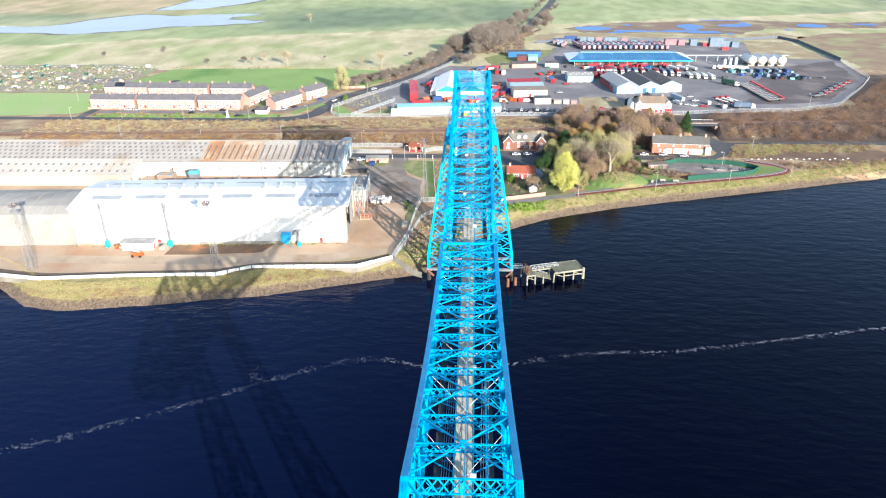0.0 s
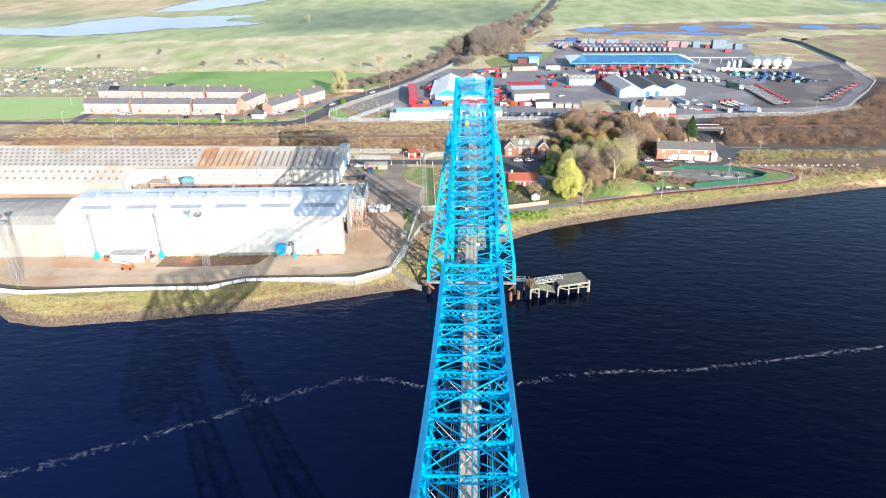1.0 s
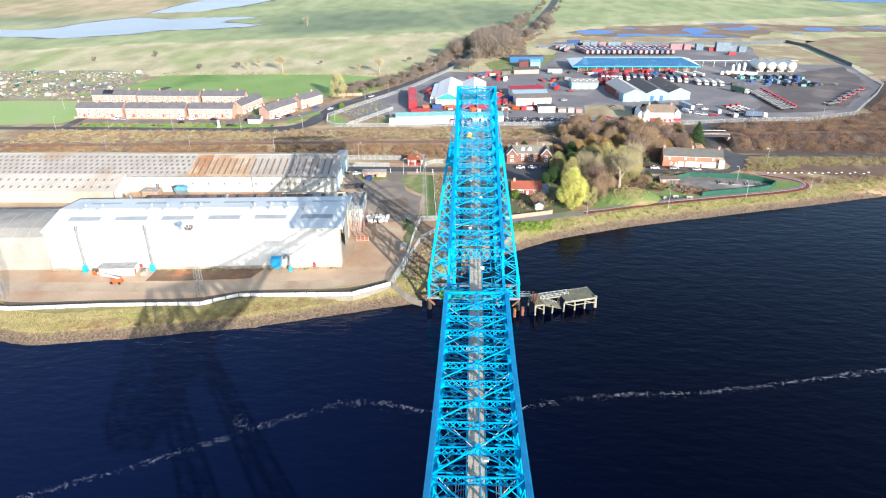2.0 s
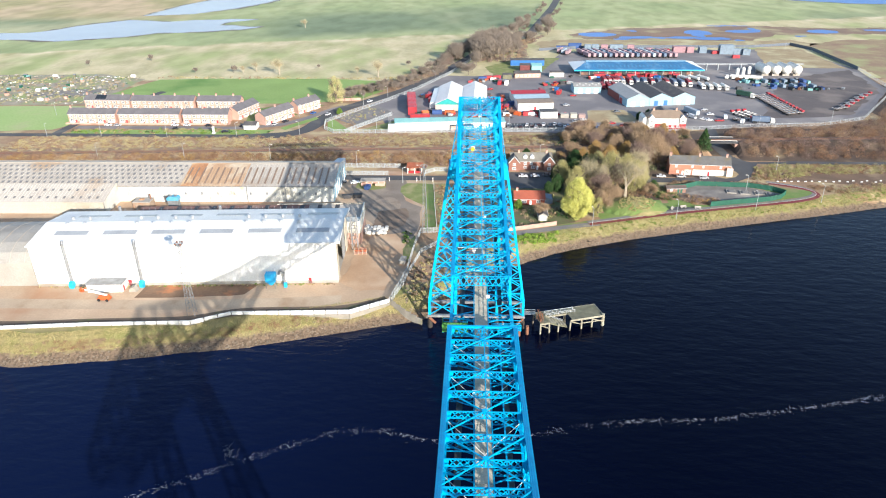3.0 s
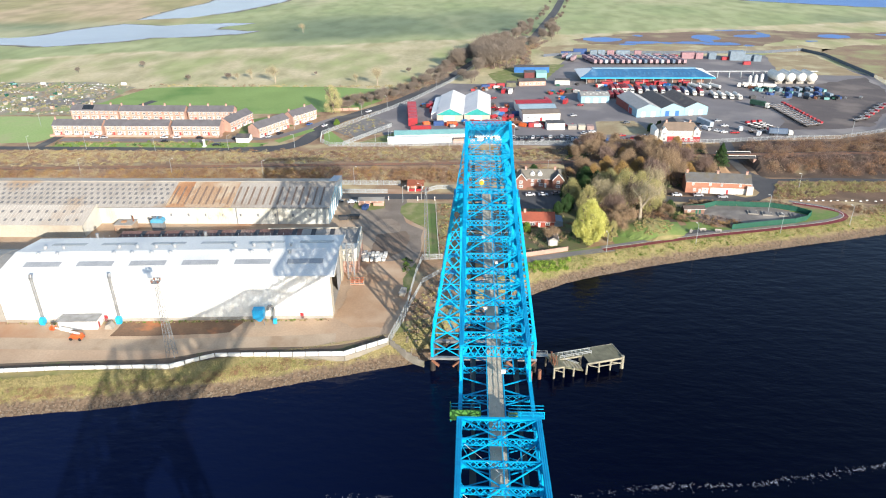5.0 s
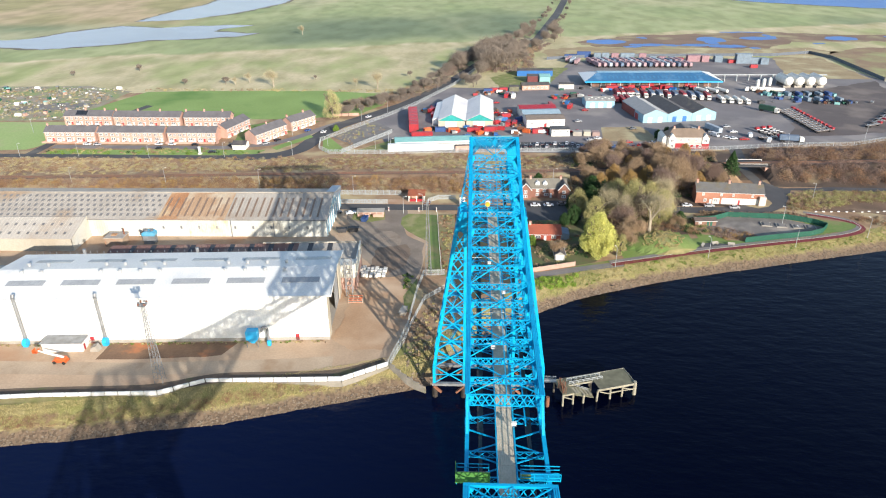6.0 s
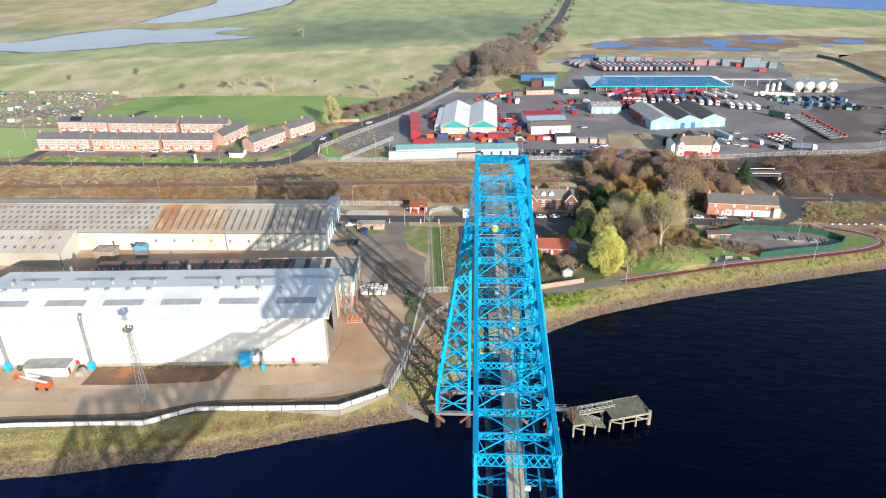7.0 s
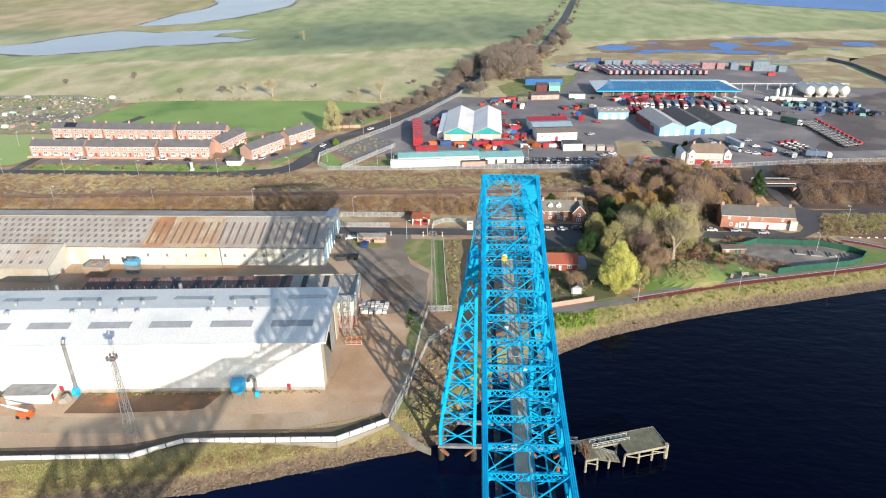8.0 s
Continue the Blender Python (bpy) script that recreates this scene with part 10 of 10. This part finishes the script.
scrub("scrub", [(-28, 140), (-29, 152), (-25, 152), (-25.5, 140)], 16, (0.5, 1.3), (0.7, 1.0), ["olive", "green", "dark"], "green bushes along the works fence", 50, (0.25, 0.1), 25)
scrub("scrub", [(78, 188), (84, 187), (92, 190), (88, 201), (82, 204), (74, 196)], 70, (0.8, 2.0), (0.7, 1.1), ["brown", "olive", "dark", "russet"], "brown and dark bushes beside the hut", 110, (0.34, 0.055), 21)
scrub("scrub", [(60, 174), (66, 171), (74, 173), (77, 180), (72, 185), (62, 183)], 150, (0.3, 0.7), (0.3, 0.6), ["straw", "straw", "olive"], "pale tussocks on the green mound", 50, (0.3, 0.05), 20)

# tufts of dry grass on the banks
rs = np.random.RandomState(9)
pts = []
for k in range(52000):
    x = rs.uniform(-235, 240) if k % 3 else rs.uniform(-235, -14)
    o = 11.6 - 7.6 * rs.rand() ** 1.15
    if -14 < x < 16:
        continue
    y = shore(x) + o
    pts.append((x, y, height(x, y) + 0.18))
tagged(new("bank_grass", quads_mesh("bank_grass", np.array(pts), rs.uniform(0.2, 0.45, len(pts)), 0.045, LEAF["straw"], 0.5, rs)), "tufts of dry straw-coloured grass on the river banks", "grass", kind="stuff")
pts = [(x, shore(x) + o, height(x, shore(x) + o) + 0.12) for x, o in zip(rs.uniform(-235, 240, 22000), rs.uniform(5.0, 12, 22000)) if not -14 < x < 16 and noise.noise((x * 0.08, o * 0.1, 4)) > (-0.02 if x > 12 else 0.16)]
tagged(new("bank_grass", quads_mesh("bank_grass", np.array(pts), rs.uniform(0.2, 0.4, len(pts)), 0.05, LEAF["green"], 0.5, rs)), "tufts of fresh green grass on the river banks", "grass", kind="stuff")

scrub("scrub", [(-235, 104), (-190, 92), (-163, 77), (-140, 70), (-100, 76), (-74, 82), (-44, 92), (-44, 88), (-74, 79), (-100, 73), (-140, 66), (-163, 73), (-235, 98)], 620, (0.5, 1.5), (0.3, 0.6), ["straw", "olive", "brown", "olive", "russet"], "tussocks and low weeds on the works bank", 60, (0.3, 0.05), 31, lambda x, y: 4.5 < y - shore(x) < 11)
scrub("scrub", [(34, 146), (107, 172), (200, 198), (238, 208), (238, 220), (200, 210), (107, 182), (34, 158)], 420, (0.4, 1.1), (0.3, 0.6), ["straw", "olive", "green", "straw"], "tussocks of green and straw grass below the path", 50, (0.28, 0.05), 32, lambda x, y: 4.5 < y - shore(x) < 9.5)

# stones along the water's edge and the rubble slope
STONE = surface("bank_stone", (0.27, 0.215, 0.155), (0.14, 0.11, 0.08), 0.9, 0.6, 4, 0.3)
rg = random.Random(17)
sh = Shape()
for k in range(4200):
    x = rg.uniform(-235, 240)
    if k < 420:
        x, y = rg.uniform(-25, -9), rg.uniform(93, 140)
        if y < shore(x) or x < -25 + (y - 96) * 0.1:
            continue
        s0 = rg.uniform(0.2, 0.65)
    else:
        y = shore(x) + abs(rg.gauss(0.6, 2.1))
        s0 = rg.uniform(0.1, 0.38)
    z = height(x, y)
    ring = [(x + s0 * math.cos(a) * rg.uniform(0.7, 1.2), y + s0 * math.sin(a) * rg.uniform(0.7, 1.2), z + rg.uniform(-0.05, 0.1)) for a in (0, 1.2, 2.5, 3.8, 5.0)]
    sh.add(ring + [(x + rg.uniform(-0.1, 0.1), y, z + s0 * rg.uniform(0.5, 0.9))], [(0, 1, 5), (1, 2, 5), (2, 3, 5), (3, 4, 5), (4, 0, 5)])
tagged(new("stones", sh.mesh("stones", STONE)), "loose grey-brown stones along the water's edge", "stones", kind="stuff")
log = solid("driftwood_log", Shape().tube((0, 0, 0), (6.5, 0.9, 0.15), 0.3, 0.18, 9), TIMBER, "pale driftwood log stranded on the shore", "log", m=pose(98.0, 170.6, -2.6, 0, 0, 10))
for x, y in ((20.5, 136.2), (24.5, 140.6), (44.5, 150.2), (-95.5, 73.4), (-50.8, 86.6)):
    solid("old_tyre", Shape().tube((0, 0, 0), (0, 0.1, 0.22), 0.5, 0.5, 14).tube((0, 0.1, 0.22), (0, 0.12, 0.26), 0.5, 0.3, 14), STONE if x < 30 else TYRE, "old mud-covered tyre on the foreshore", "tyre", "stranded tyres", m=pose(x, y, height(x, y) - 0.02))

# thin line of foam drifting on the river
FOAM_LINE = [(-150, -22), (-113, -0.5), (-101, 3.8), (-90, 10), (-83, 13.4), (-69, 20.7), (-57, 28.3), (-47.8, 32.5), (-36.5, 38.8), (-30, 39.9), (-24, 39.8), (-13, 37.1), (2, 36.6), (14.5, 39.8), (34, 45), (47, 46), (61, 47), (78, 50.4), (98, 55), (107, 57.2), (129, 62), (165, 74), (210, 93)]
pts = []
for (xa, ya), (xb, yb) in zip(FOAM_LINE, FOAM_LINE[1:]):
    n = int(math.hypot(xb - xa, yb - ya) * 130)
    for k in range(n):
        f = rs.rand()
        x, y = xa + (xb - xa) * f, ya + (yb - ya) * f
        dens = (0.3 if x < -30 else 0.42) + 0.6 * noise.noise((x * 0.11, y * 0.11, 2)) + 0.55 * noise.noise((x * 0.45, y * 0.45, 6))
        wob = 0.7 * noise.noise((x * 0.15, 1, 1)) + 0.6 * noise.noise((x * 0.5, 1, 7))
        spread = 0.42 + 0.7 * max(0.0, noise.noise((x * 0.07, 3, 3))) + (0.5 if x < -20 else 0.0)
        off = rs.normal(0, spread) - (abs(rs.normal(0, 1.4)) if rs.rand() < 0.18 else 0)
        px, py = x + rs.normal(0, 0.4), y + wob + off
        curd = noise.noise((px * 1.1, py * 1.1, 9)) + 0.6 * noise.noise((px * 2.6, py * 2.6, 4))
        if rs.rand() > dens or curd < -0.02 + 0.24 * abs(off):
            continue
        pts.append((px, py, WATER_Z + 0.015 + 0.01 * rs.rand()))
# a side wisp that curls off upstream
for k in range(300):
    f = rs.rand()
    px, py = -58 - 3.5 * f + rs.normal(0, 0.8), 28.5 + 5.0 * f + rs.normal(0, 0.8)
    if noise.noise((px * 1.1, py * 1.1, 9)) > 0.0:
        pts.append((px, py, WATER_Z + 0.02))
sh = Shape()
for x, y, z in pts:
    s0 = rg.uniform(0.022, 0.06) * (1.6 if rg.random() < 0.1 else 1)
    sh.add([(x + s0 * 1.6 * math.cos(a) * rg.uniform(0.6, 1.2), y + s0 * math.sin(a) * rg.uniform(0.6, 1.2), z) for a in (0, 1.25, 2.5, 3.8, 5.0)] + [(x, y, z + 0.04)], [(0, 1, 5), (1, 2, 5), (2, 3, 5), (3, 4, 5), (4, 0, 5)])
tagged(new("foam", sh.mesh("foam", surface("river_foam", (0.32, 0.35, 0.42), (0.21, 0.235, 0.31), 0.8, 1.0, 6, 0.1))), "thin broken line of white foam on the river", "foam", kind="stuff")
